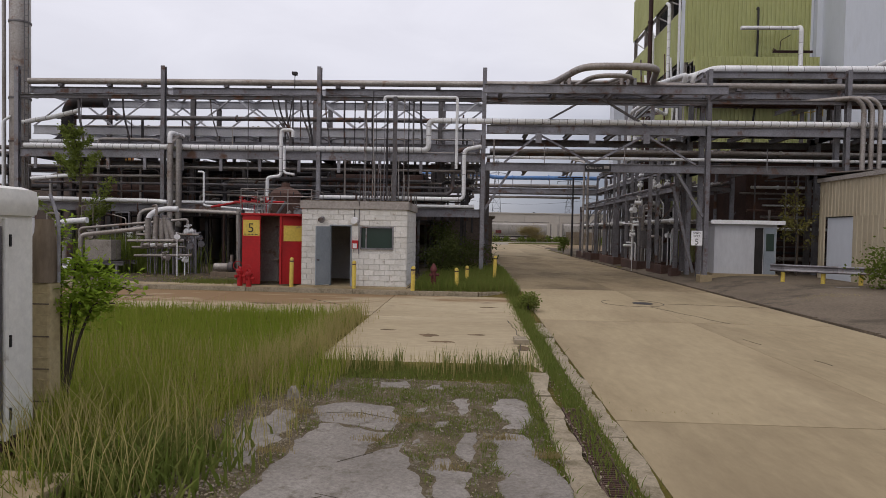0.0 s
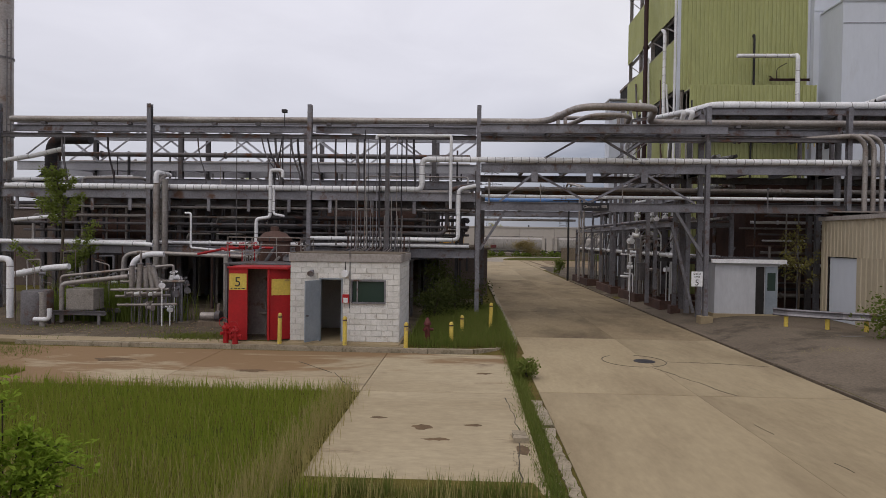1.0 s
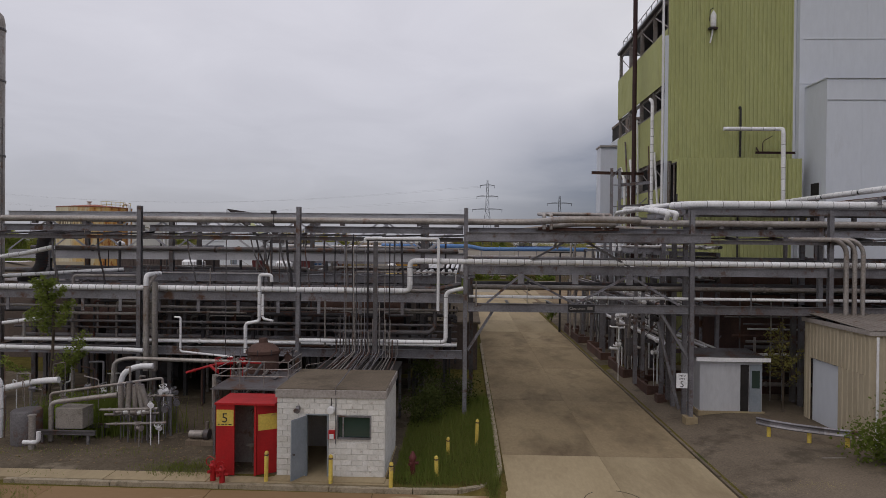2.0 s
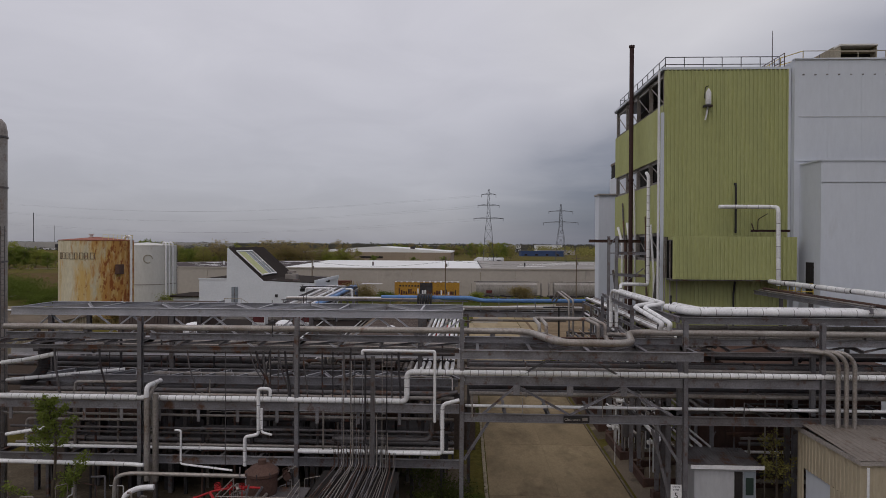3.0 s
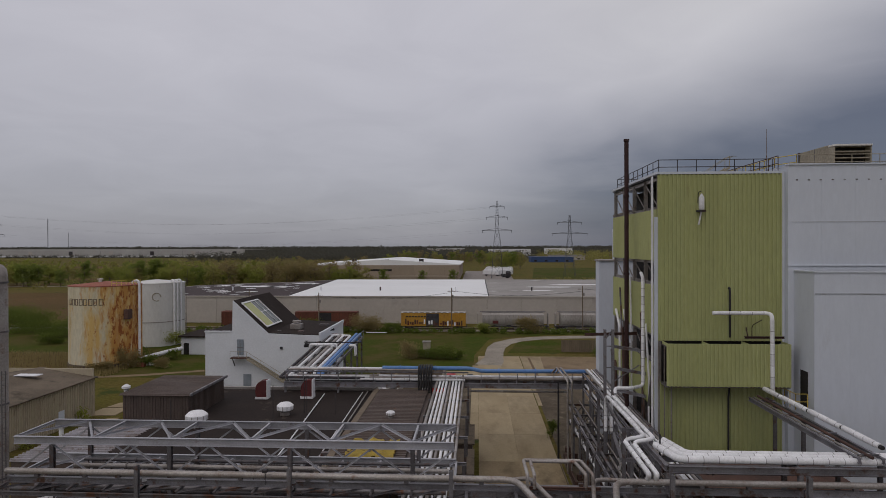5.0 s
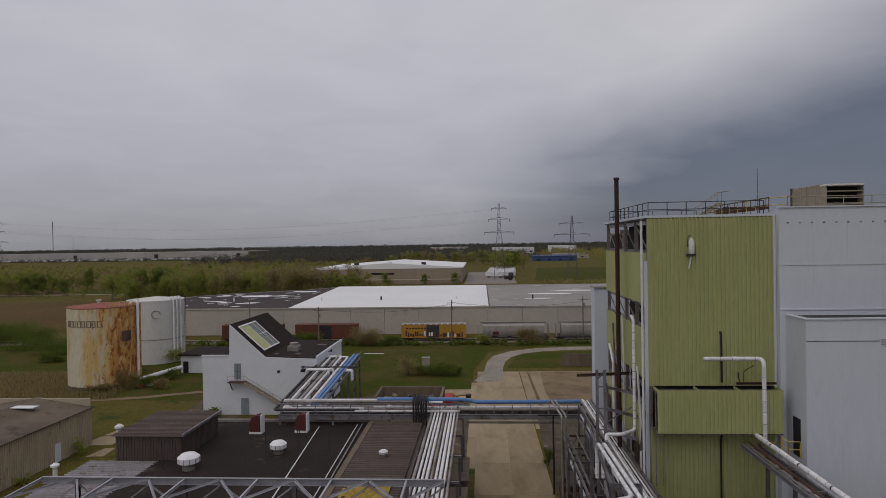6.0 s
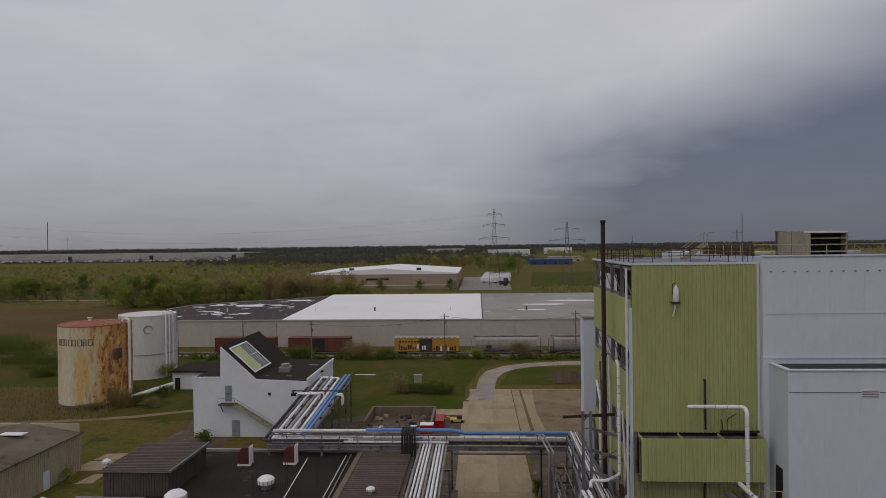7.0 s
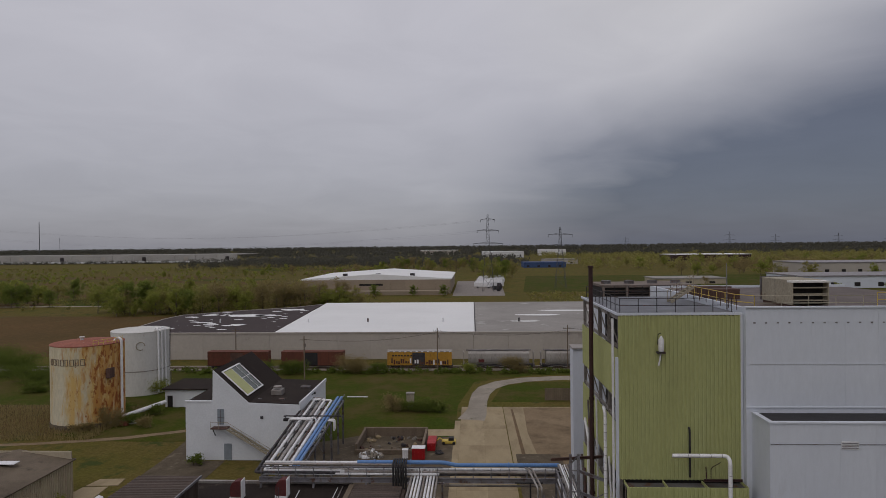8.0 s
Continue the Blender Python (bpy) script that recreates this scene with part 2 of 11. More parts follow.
RUST = (0.16, 0.06, 0.025)
M = dict(
    steel=surface("galvanised_steel", (0.275, 0.268, 0.286), (0.168, 0.158, 0.168), 0.48, 0.42, 0.7, 14, 0.08, spot=(0.125, 0.070, 0.047), spot_at=0.59, vary=0.18, grain=0.32),
    steel_old=surface("weathered_steel", (0.162, 0.151, 0.155), (0.097, 0.088, 0.089), 0.58, 0.32, 0.6, 12, 0.1, spot=(0.125, 0.062, 0.038), spot_at=0.58, vary=0.2),
    steel_dark=surface("dark_rust_flecked_steel", (0.060, 0.056, 0.060), (0.034, 0.030, 0.032), 0.7, 0.1, 0.7, 10, 0.1, spot=(0.10, 0.040, 0.026), spot_at=0.6, vary=0.2),
    rust=surface("rusty_steel", (0.115, 0.062, 0.046), (0.065, 0.040, 0.034), 0.85, 0.0, 0.6, 12, 0.2, vary=0.15),
    pipe=surface("dull_pipe_jacket", (0.36, 0.333, 0.312), (0.225, 0.194, 0.172), 0.47, 0.4, 0.45, 10, 0.06, spot=(0.17, 0.098, 0.066), spot_at=0.62, vary=0.14),
    clad=surface("white_pipe_cladding", (0.80, 0.795, 0.80), (0.69, 0.68, 0.685), 0.42, 0.0, 1.2, 12, 0.05, spot=(0.40, 0.345, 0.31), spot_at=0.70, spot_scale=2.5, vary=0.1, grain=0.15),
    seam=surface("dark_jacket_seam", (0.27, 0.255, 0.255), (0.20, 0.185, 0.18), 0.7, 0.0, 2.0, 15, 0.0),
    blue=surface("blue_pipe_paint", (0.10, 0.22, 0.50), (0.14, 0.26, 0.48), 0.5, 0.0, 0.6, 12, 0.05, spot=(0.3, 0.32, 0.36), spot_at=0.68),
    concrete=surface("old_yellowish_concrete", (0.375, 0.302, 0.190), (0.302, 0.238, 0.145), 0.9, 0.0, 0.22, 7, 0.12, spot=(0.185, 0.138, 0.084), spot_at=0.60, spot_scale=0.30, stretch=(1, 0.35, 1), vary=0.07, grain=0.13, soft_spot=0.16, spec=0.12),
    # darker under-rack slabs: dirt plus the rack's shade put into the colour
    shadeslab=surface("shade_and_dirt_concrete", (0.305, 0.238, 0.145), (0.225, 0.172, 0.105), 0.9, 0.0, 0.3, 7, 0.12, spot=(0.12, 0.088, 0.055), spot_at=0.57, spot_scale=0.35, stretch=(1, 0.5, 1), vary=0.07, grain=0.16, soft_spot=0.12, spec=0.12),
    postyellow=surface("yellowed_concrete", (0.47, 0.385, 0.225), (0.38, 0.30, 0.165), 0.9, 0.0, 2.0, 12, 0.2, grain=0.25),
    pad=surface("stained_concrete_pad", (0.385, 0.315, 0.21), (0.30, 0.235, 0.15), 0.9, 0.0, 0.16, 5, 0.2, spot=(0.27, 0.165, 0.075), spot_at=0.58, spot_scale=0.16, stretch=(0.6, 1.6, 1), vary=0.05, grain=0.18),
    rustpad=surface("rust_stained_concrete", (0.27, 0.145, 0.065), (0.36, 0.26, 0.165), 0.9, 0.0, 0.3, 5, 0.2, spot=(0.20, 0.115, 0.065), spot_at=0.58, spot_scale=0.5, stretch=(0.5, 1.5, 1), grain=0.2),
    greyslab=surface("broken_grey_concrete", (0.290, 0.262, 0.232), (0.200, 0.178, 0.155), 0.92, 0.0, 0.9, 26, 0.7, spot=(0.135, 0.115, 0.09), spot_at=0.60, spot_scale=5.0, grain=0.34, soft_spot=0.08, spec=0.1),
    soil=surface("gritty_brown_soil", (0.165, 0.130, 0.085), (0.095, 0.078, 0.048), 0.97, 0.0, 1.4, 30, 0.8, spot=(0.24, 0.215, 0.175), spot_at=0.57, spot_scale=9.0, grain=0.5, thick=0.03, soft_spot=0.05, spec=0.04),
    farwall=surface("far_pale_wall", (0.43, 0.415, 0.39), (0.36, 0.345, 0.325), 0.85, 0.0, 0.02, 0.3, 0.0, grain=0.1),
    joint=surface("dirt_in_joints", (0.055, 0.045, 0.032), (0.09, 0.075, 0.05), 0.95, 0.0, 2.0, 20, 0.3),
    asphalt=surface("worn_asphalt", (0.185, 0.148, 0.110), (0.122, 0.098, 0.073), 0.92, 0.0, 0.25, 12, 0.35, spot=(0.085, 0.070, 0.052), spot_at=0.58, spot_scale=0.35, spec=0.1),
    dirt=surface("trodden_dirt", (0.135, 0.108, 0.076), (0.080, 0.064, 0.046), 0.95, 0.0, 0.4, 8, 0.5, spot=(0.20, 0.165, 0.12), spot_at=0.60, spot_scale=0.6, thick=0.05, spec=0.08),
    gravel=surface("pale_gravel", (0.33, 0.29, 0.235), (0.235, 0.205, 0.165), 0.95, 0.0, 0.2, 9, 0.5, spot=(0.12, 0.115, 0.06), spot_at=0.64, spot_scale=0.3, thick=0.04),
    turf=surface("rough_turf", (0.100, 0.092, 0.020), (0.130, 0.096, 0.034), 0.95, 0.0, 0.06, 2.2, 0.6, spot=(0.055, 0.068, 0.02), spot_at=0.58, spot_scale=0.25, thick=0.2, grain=0.4, spec=0.03),
    lawn=surface("mown_lawn", (0.046, 0.068, 0.008), (0.072, 0.068, 0.014), 0.95, 0.0, 0.12, 2.5, 0.5, spot=(0.095, 0.075, 0.030), spot_at=0.56, spot_scale=0.12, thick=0.1, soft_spot=0.12, grain=0.45, spec=0.03),
    field=surface("brown_field", (0.125, 0.077, 0.034), (0.095, 0.066, 0.029), 0.95, 0.0, 0.03, 0.8, 0.4, spot=(0.095, 0.10, 0.045), spot_at=0.6, spot_scale=0.05, thick=0.2, grain=0.3, spec=0.03),
    block=surface("white_painted_block", (0.72, 0.70, 0.665), (0.58, 0.555, 0.51), 0.85, 0.0, 2.0, 22, 0.4, spot=(0.38, 0.33, 0.28), spot_at=0.64, spot_scale=3.2, vary=0.05, grain=0.18),
    mortar=surface("painted_mortar", (0.66, 0.64, 0.61), (0.55, 0.525, 0.49), 0.9, 0.0, 2.0, 25, 0.3),
    fascia=surface("grey_fascia", (0.37, 0.335, 0.31), (0.29, 0.26, 0.24), 0.8, 0.0, 0.9, 14, 0.15, spot=(0.16, 0.125, 0.10), spot_at=0.62),
    roofing=surface("black_roofing", (0.026, 0.020, 0.018), (0.041, 0.032, 0.028), 0.9, 0.0, 0.15, 5, 0.25, spot=(0.105, 0.085, 0.070), spec=0.08, spot_at=0.65, spot_scale=0.35, grain=0.3),
    brownroof=surface("brown_ribbed_roof", (0.120, 0.090, 0.076), (0.092, 0.070, 0.060), 0.6, 0.1, 0.5, 8, 0.1, spot=(0.14, 0.075, 0.045), spot_at=0.66, vary=0.1),
    paleroof=surface("pale_ribbed_roof", (0.34, 0.325, 0.345), (0.235, 0.210, 0.205), 0.5, 0.3, 0.5, 8, 0.1, spot=(0.14, 0.090, 0.062), spot_at=0.59, vary=0.1),
    shedwall=surface("pale_blue_grey_sheet", (0.52, 0.525, 0.54), (0.45, 0.45, 0.465), 0.6, 0.1, 0.5, 6, 0.05, spot=(0.30, 0.26, 0.22), spot_at=0.68, stretch=(1, 1, 0.3), grain=0.1),
    gravelroof=surface("grey_membrane_roof", (0.33, 0.308, 0.285), (0.245, 0.228, 0.21), 0.85, 0.0, 0.06, 1.5, 0.1, spot=(0.50, 0.48, 0.46), spot_at=0.64, spot_scale=0.12, grain=0.16),
    whiteroof=surface("white_membrane_roof", (0.80, 0.80, 0.79), (0.74, 0.74, 0.73), 0.6, 0.0, 0.04, 1.5, 0.05, grain=0.06),
    patchroof=surface("black_roof_with_white_patches", (0.050, 0.038, 0.038), (0.070, 0.054, 0.052), 0.85, 0.0, 0.05, 1.5, 0.1, spot=(0.5, 0.5, 0.5), spot_at=0.66, spot_scale=0.3, grain=0.2, soft_spot=0.02, spec=0.15),
    green=surface("yellow_green_cladding", (0.435, 0.450, 0.205), (0.400, 0.412, 0.180), 0.6, 0.0, 0.18, 3.0, 0.05, spot=(0.34, 0.33, 0.15), spot_at=0.69, spot_scale=0.35, stretch=(1, 1, 0.35), vary=0.03, grain=0.10),
    whitewall=surface("white_panel_wall", (0.635, 0.665, 0.720), (0.60, 0.63, 0.685), 0.6, 0.0, 0.1, 3.0, 0.03, spot=(0.54, 0.55, 0.575), spot_at=0.70, spot_scale=0.25, stretch=(1, 1, 0.3), vary=0.015, grain=0.05),
    pagewall=surface("white_stucco", (0.72, 0.74, 0.77), (0.65, 0.67, 0.70), 0.8, 0.0, 0.2, 4.0, 0.06, spot=(0.5, 0.5, 0.5), spot_at=0.68, spot_scale=0.3, grain=0.08),
    beigewall=surface("beige_ribbed_wall", (0.46, 0.395, 0.285), (0.39, 0.33, 0.235), 0.65, 0.0, 0.4, 6.0, 0.06, spot=(0.27, 0.21, 0.15), spot_at=0.63, stretch=(1, 1, 0.35), vary=0.04, grain=0.12),
    warewall=surface("pale_warehouse_wall", (0.46, 0.415, 0.365), (0.41, 0.370, 0.325), 0.85, 0.0, 0.05, 1.0, 0.05, spot=(0.33, 0.30, 0.27), spot_at=0.66, spot_scale=0.1, vary=0.03, grain=0.08),
    tanwall=surface("tan_warehouse_wall", (0.33, 0.265, 0.195), (0.29, 0.235, 0.175), 0.85, 0.0, 0.05, 0.8, 0.05, vary=0.03, grain=0.08),
    tankrust=surface("rusting_cream_tank", (0.62, 0.56, 0.40), (0.55, 0.38, 0.15), 0.8, 0.0, 0.20, 2.5, 0.15, spot=(0.36, 0.14, 0.03), spot_at=0.54, spot_scale=0.35, stretch=(1, 1, 0.35), grain=0.22),
    tankroof=surface("red_rust_tank_roof", (0.24, 0.075, 0.05), (0.32, 0.12, 0.08), 0.85, 0.0, 0.3, 3, 0.1, spot=(0.42, 0.3, 0.22), spot_at=0.64),
    tankwhite=surface("white_tank_paint", (0.66, 0.65, 0.62), (0.58, 0.565, 0.53), 0.7, 0.0, 0.15, 3, 0.06, spot=(0.42, 0.36, 0.28), spot_at=0.68, stretch=(1, 1, 0.4), grain=0.1),
    red=surface("faded_red_paint", (0.42, 0.015, 0.018), (0.30, 0.014, 0.016), 0.5, 0.0, 1.0, 12, 0.05, spot=(0.22, 0.05, 0.04), spot_at=0.66, grain=0.15),
    yellow=surface("yellow_safety_paint", (0.66, 0.50, 0.10), (0.55, 0.40, 0.08), 0.6, 0.0, 1.2, 14, 0.1, spot=(0.32, 0.23, 0.12), spot_at=0.63, spot_scale=3.0, grain=0.2),
    cream=surface("pale_machine_enamel", (0.78, 0.76, 0.71), (0.68, 0.66, 0.61), 0.5, 0.0, 1.2, 12, 0.06, spot=(0.28, 0.22, 0.17), spot_at=0.66, spot_scale=2.0, grain=0.12),
    door=surface("grey_blue_door", (0.28, 0.31, 0.34), (0.22, 0.25, 0.28), 0.6, 0.1, 1.0, 12, 0.05, spot=(0.18, 0.15, 0.13), spot_at=0.74, grain=0.12),
    black=surface("black_paint", (0.022, 0.021, 0.022), (0.035, 0.032, 0.032), 0.6, 0.0, 1.0, 12, 0.06),
    # near-black: the shade of interiors and openings put into the colour
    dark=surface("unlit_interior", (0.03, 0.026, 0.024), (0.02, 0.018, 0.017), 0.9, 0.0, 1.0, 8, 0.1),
    wood=surface("weathered_timber", (0.20, 0.155, 0.11), (0.145, 0.11, 0.08), 0.9, 0.0, 0.8, 14, 0.3, stretch=(1, 1, 0.2), vary=0.12),
    stackm=surface("dark_red_stack", (0.060, 0.028, 0.026), (0.04, 0.022, 0.022), 0.7, 0.1, 0.4, 8, 0.08),
    carorange=surface("orange_boxcar_paint", (0.50, 0.27, 0.04), (0.42, 0.22, 0.035), 0.7, 0.0, 0.3, 4, 0.05, spot=(0.2, 0.12, 0.05), spot_at=0.63),
    carrust=surface("brown_red_boxcar_paint", (0.145, 0.048, 0.030), (0.10, 0.038, 0.025), 0.8, 0.0, 0.3, 4, 0.05, spot=(0.1, 0.05, 0.03), spot_at=0.6, vary=0.15),
    cargrey=surface("grey_hopper_paint", (0.36, 0.33, 0.30), (0.28, 0.255, 0.23), 0.75, 0.0, 0.3, 4, 0.05, spot=(0.16, 0.12, 0.10), spot_at=0.63, stretch=(1, 1, 0.3)),
    tan_unit=surface("tan_equipment_paint", (0.36, 0.32, 0.24), (0.30, 0.265, 0.20), 0.7, 0.0, 0.4, 5, 0.05, spot=(0.2, 0.15, 0.1), spot_at=0.66),
    brownstain=surface("brown_stained_timber", (0.215, 0.175, 0.150), (0.160, 0.128, 0.108), 0.85, 0.0, 0.3, 5, 0.1, spot=(0.10, 0.075, 0.06), spot_at=0.62, grain=0.2),
    farsteel=surface("pylon_steel", (0.115, 0.118, 0.125), (0.095, 0.098, 0.105), 0.7, 0.2, 0.1, 1, 0.0),
    bark=surface("bark", (0.09, 0.07, 0.05), (0.06, 0.046, 0.034), 0.95, 0.0, 1.0, 12, 0.5, stretch=(1, 1, 0.3)),
    leaf=foliage("fresh_leaves", (0.165, 0.205, 0.040), (0.105, 0.140, 0.030), 0.45),
    leaf_mid=foliage("mid_green_crowns", (0.225, 0.27, 0.062), (0.155, 0.195, 0.045), 0.5),
    twigs=surface("pale_twigs", (0.185, 0.150, 0.105), (0.135, 0.108, 0.075), 0.95, 0.0, 0.3, 3, 0.0),
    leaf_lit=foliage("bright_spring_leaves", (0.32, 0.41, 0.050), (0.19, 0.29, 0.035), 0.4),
    leaf_dark=foliage("dark_leaves", (0.055, 0.074, 0.022), (0.085, 0.092, 0.030), 0.4),
    leaf_grey=foliage("sparse_spring_crowns", (0.34, 0.30, 0.105), (0.27, 0.26, 0.080), 0.5),
    dirt_pale=surface("dried_mud", (0.255, 0.19, 0.12), (0.20, 0.145, 0.09), 0.95, 0.0, 0.12, 3, 0.2, spot=(0.13, 0.095, 0.06), spot_at=0.58, spot_scale=0.2, grain=0.25, soft_spot=0.1, spec=0.06),
    brownstrip=surface("brown_joint_filler", (0.16, 0.10, 0.05), (0.12, 0.08, 0.045), 0.95, 0.0, 0.5, 5, 0.2),
    kerbstone=surface("dirty_kerb_concrete", (0.36, 0.305, 0.225), (0.26, 0.215, 0.150), 0.92, 0.0, 1.6, 18, 0.5, spot=(0.12, 0.10, 0.06), spot_at=0.58, spot_scale=2.2, grain=0.3, soft_spot=0.08, spec=0.08),
    wetroof=surface("blue_grey_wet_roofing", (0.105, 0.108, 0.125), (0.075, 0.077, 0.09), 0.42, 0.0, 0.3, 4, 0.05, spot=(0.17, 0.165, 0.17), spot_at=0.64, spot_scale=0.3, grain=0.12),
    reed=surface("brown_reed_ground", (0.125, 0.080, 0.036), (0.090, 0.070, 0.030), 0.95, 0.0, 0.05, 1.2, 0.4, spot=(0.085, 0.085, 0.035), spot_at=0.6, spot_scale=0.1, thick=0.2, grain=0.3, spec=0.03),
    greyroof=surface("grey_brown_sheet_roof", (0.235, 0.205, 0.18), (0.185, 0.16, 0.14), 0.7, 0.1, 0.4, 6, 0.08, spot=(0.14, 0.10, 0.075), spot_at=0.62, vary=0.06, grain=0.15),
    galv=surface("bright_galvanised_lattice", (0.46, 0.455, 0.48), (0.33, 0.325, 0.345), 0.45, 0.4, 0.5, 14, 0.08, spot=(0.22, 0.17, 0.15), spot_at=0.66, vary=0.12, grain=0.2),
    # distance haze is mixed into this leaf colour as grey
    leaf_far=foliage("hazed_bare_woods", (0.105, 0.106, 0.088), (0.130, 0.122, 0.100), 0.45),
    leaf_soft=foliage("soft_spring_crowns", (0.34, 0.355, 0.085), (0.25, 0.275, 0.062), 0.5),
    leaf_twig=foliage("budding_brown_twigs", (0.33, 0.25, 0.125), (0.28, 0.235, 0.095), 0.5),
    maroon=surface("faded_maroon_paint", (0.125, 0.028, 0.026), (0.085, 0.024, 0.024), 0.6, 0.0, 0.8, 9, 0.08, spot=(0.2, 0.1, 0.08), spot_at=0.67),
    navy=surface("navy_sheet_metal", (0.05, 0.085, 0.20), (0.04, 0.07, 0.16), 0.7, 0.0, 0.05, 1, 0.0),
    grass=foliage("grass_blades", (0.165, 0.250, 0.020), (0.285, 0.280, 0.058), 0.4),
    straw=foliage("dry_stalks", (0.44, 0.36, 0.165), (0.29, 0.26, 0.085)),
    weed=foliage("weeds", (0.120, 0.180, 0.030), (0.20, 0.20, 0.06), 0.35),
)
glass = bpy.data.materials.new("dark_window_glass")
glass.use_nodes = True
gb = glass.node_tree.nodes["Principled BSDF"]
gb.inputs["Base Color"].default_value, gb.inputs["Roughness"].default_value = (0.03, 0.05, 0.042, 1), 0.12
M["glass"] = glass


def stained_pad():
    """Pale concrete with orange iron stains, thickest along the back of the yard."""
    m = surface("iron_stained_concrete", (0.415, 0.340, 0.220), (0.325, 0.258, 0.160), 0.9, 0.0, 0.16, 5, 0.2, spot=(0.17, 0.12, 0.075), spot_at=0.64, spot_scale=0.55, stretch=(0.6, 1.4, 1), grain=0.18)
    nd, lk = m.node_tree.nodes, m.node_tree.links
    bs = nd["Principled BSDF"]
    old = bs.inputs["Base Color"].links[0].from_socket
    tc = nd.new("ShaderNodeTexCoord")
    mp = nd.new("ShaderNodeMapping")
    mp.inputs["Scale"].default_value = (0.10, 0.30, 1)
    lk.new(tc.outputs["Object"], mp.inputs[0])
    nz = nd.new("ShaderNodeTexNoise")
    nz.inputs["Scale"].default_value, nz.inputs["Detail"].default_value, nz.inputs["Roughness"].default_value, nz.inputs["Distortion"].default_value = 1.6, 7, 0.62, 0.6
    lk.new(mp.outputs[0], nz.inputs["Vector"])
    sp = nd.new("ShaderNodeSeparateXYZ")
    lk.new(tc.outputs["Object"], sp.inputs[0])
    ya = nd.new("ShaderNodeMath")
    ya.operation = "MULTIPLY_ADD"
    ya.inputs[1].default_value, ya.inputs[2].default_value = 0.032, 0.0
    lk.new(sp.outputs[1], ya.inputs[0])
    xa = nd.new("ShaderNodeMath")
    xa.operation = "MULTIPLY_ADD"
    xa.inputs[1].default_value = -0.011
    lk.new(sp.outputs[0], xa.inputs[0])
    lk.new(ya.outputs[0], xa.inputs[2])
    ad = nd.new("ShaderNodeMath")
    ad.operation = "ADD"
    lk.new(nz.outputs[0], ad.inputs[0])
    lk.new(xa.outputs[0], ad.inputs[1])
    rm = nd.new("ShaderNodeMapRange")
    rm.inputs[1].default_value, rm.inputs[2].default_value, rm.inputs[4].default_value = 0.545, 0.625, 0.85
    lk.new(ad.outputs[0], rm.inputs[0])
    mx = nd.new("ShaderNodeMix")
    mx.data_type = "RGBA"
    lk.new(rm.outputs[0], mx.inputs[0])
    lk.new(old, mx.inputs[6])
    mx.inputs[7].default_value = (0.205, 0.118, 0.052, 1)
    lk.new(mx.outputs[2], bs.inputs["Base Color"])
    return m


M["ironpad"] = stained_pad()


def streaked_tank():
    """Cream tank paint with orange rust running down in streaks, thickest on the weather side."""
    m = surface("rust_streaked_cream_tank", (0.64, 0.59, 0.455), (0.56, 0.49, 0.32), 0.8, 0.0, 0.25, 2.5, 0.15, spot=(0.48, 0.34, 0.15), spot_at=0.63, spot_scale=0.35, stretch=(1, 1, 0.3), grain=0.18)
    nd, lk = m.node_tree.nodes, m.node_tree.links
    bs = nd["Principled BSDF"]
    old = bs.inputs["Base Color"].links[0].from_socket
    tc = nd.new("ShaderNodeTexCoord")
    sp = nd.new("ShaderNodeSeparateXYZ")
    lk.new(tc.outputs["Object"], sp.inputs[0])
    for scale, z_scale, low, high, amount, colour in ((0.6, 0.13, 0.47, 0.62, 0.85, (0.62, 0.40, 0.12)), (1.0, 0.24, 0.56, 0.66, 0.8, (0.48, 0.22, 0.05)), (1.5, 0.6, 0.645, 0.72, 0.9, (0.27, 0.075, 0.022))):
        mp = nd.new("ShaderNodeMapping")
        mp.inputs["Scale"].default_value = (1, 1, z_scale / scale)
        lk.new(tc.outputs["Object"], mp.inputs[0])
        nz = nd.new("ShaderNodeTexNoise")
        nz.inputs["Scale"].default_value, nz.inputs["Detail"].default_value, nz.inputs["Roughness"].default_value = scale, 8, 0.65
        lk.new(mp.outputs[0], nz.inputs["Vector"])
        ad = nd.new("ShaderNodeMath")
        ad.operation = "MULTIPLY_ADD"
        ad.inputs[1].default_value = 0.026
        lk.new(sp.outputs[0], ad.inputs[0])
        lk.new(nz.outputs[0], ad.inputs[2])
        rm = nd.new("ShaderNodeMapRange")
        rm.inputs[1].default_value, rm.inputs[2].default_value, rm.inputs[4].default_value = low, high, amount
        lk.new(ad.outputs[0], rm.inputs[0])
        mx = nd.new("ShaderNodeMix")
        mx.data_type = "RGBA"
        lk.new(rm.outputs[0], mx.inputs[0])
        lk.new(old, mx.inputs[6])
        mx.inputs[7].default_value = (*colour, 1)
        old = mx.outputs[2]
    lk.new(old, bs.inputs["Base Color"])
    return m


M["tankrust"] = streaked_tank()

# ---- building helpers ----
OFF = {}


def thing(name, at=(0, 0, 0), label="", category="", group="", kind="", world_coords=True):
    """An Empty at a thing's base. Its parts are given in world coordinates, or about the base when world_coords is off."""
    ob = tagged(new(name), label, category, group, kind)
    ob.location = at
    ob.empty_display_size = 0.2
    OFF[ob] = Vector(at) if world_coords else Vector((0, 0, 0))
    return ob


def mesh_of(name, bm, smooth=False):
    me = bpy.data.meshes.new(name)
    bm.normal_update()
    bm.to_mesh(me)
    bm.free()
    if smooth:
        me.polygons.foreach_set("use_smooth", [True] * len(me.polygons))
        me.set_sharp_from_angle(angle=radians(40))
    return me


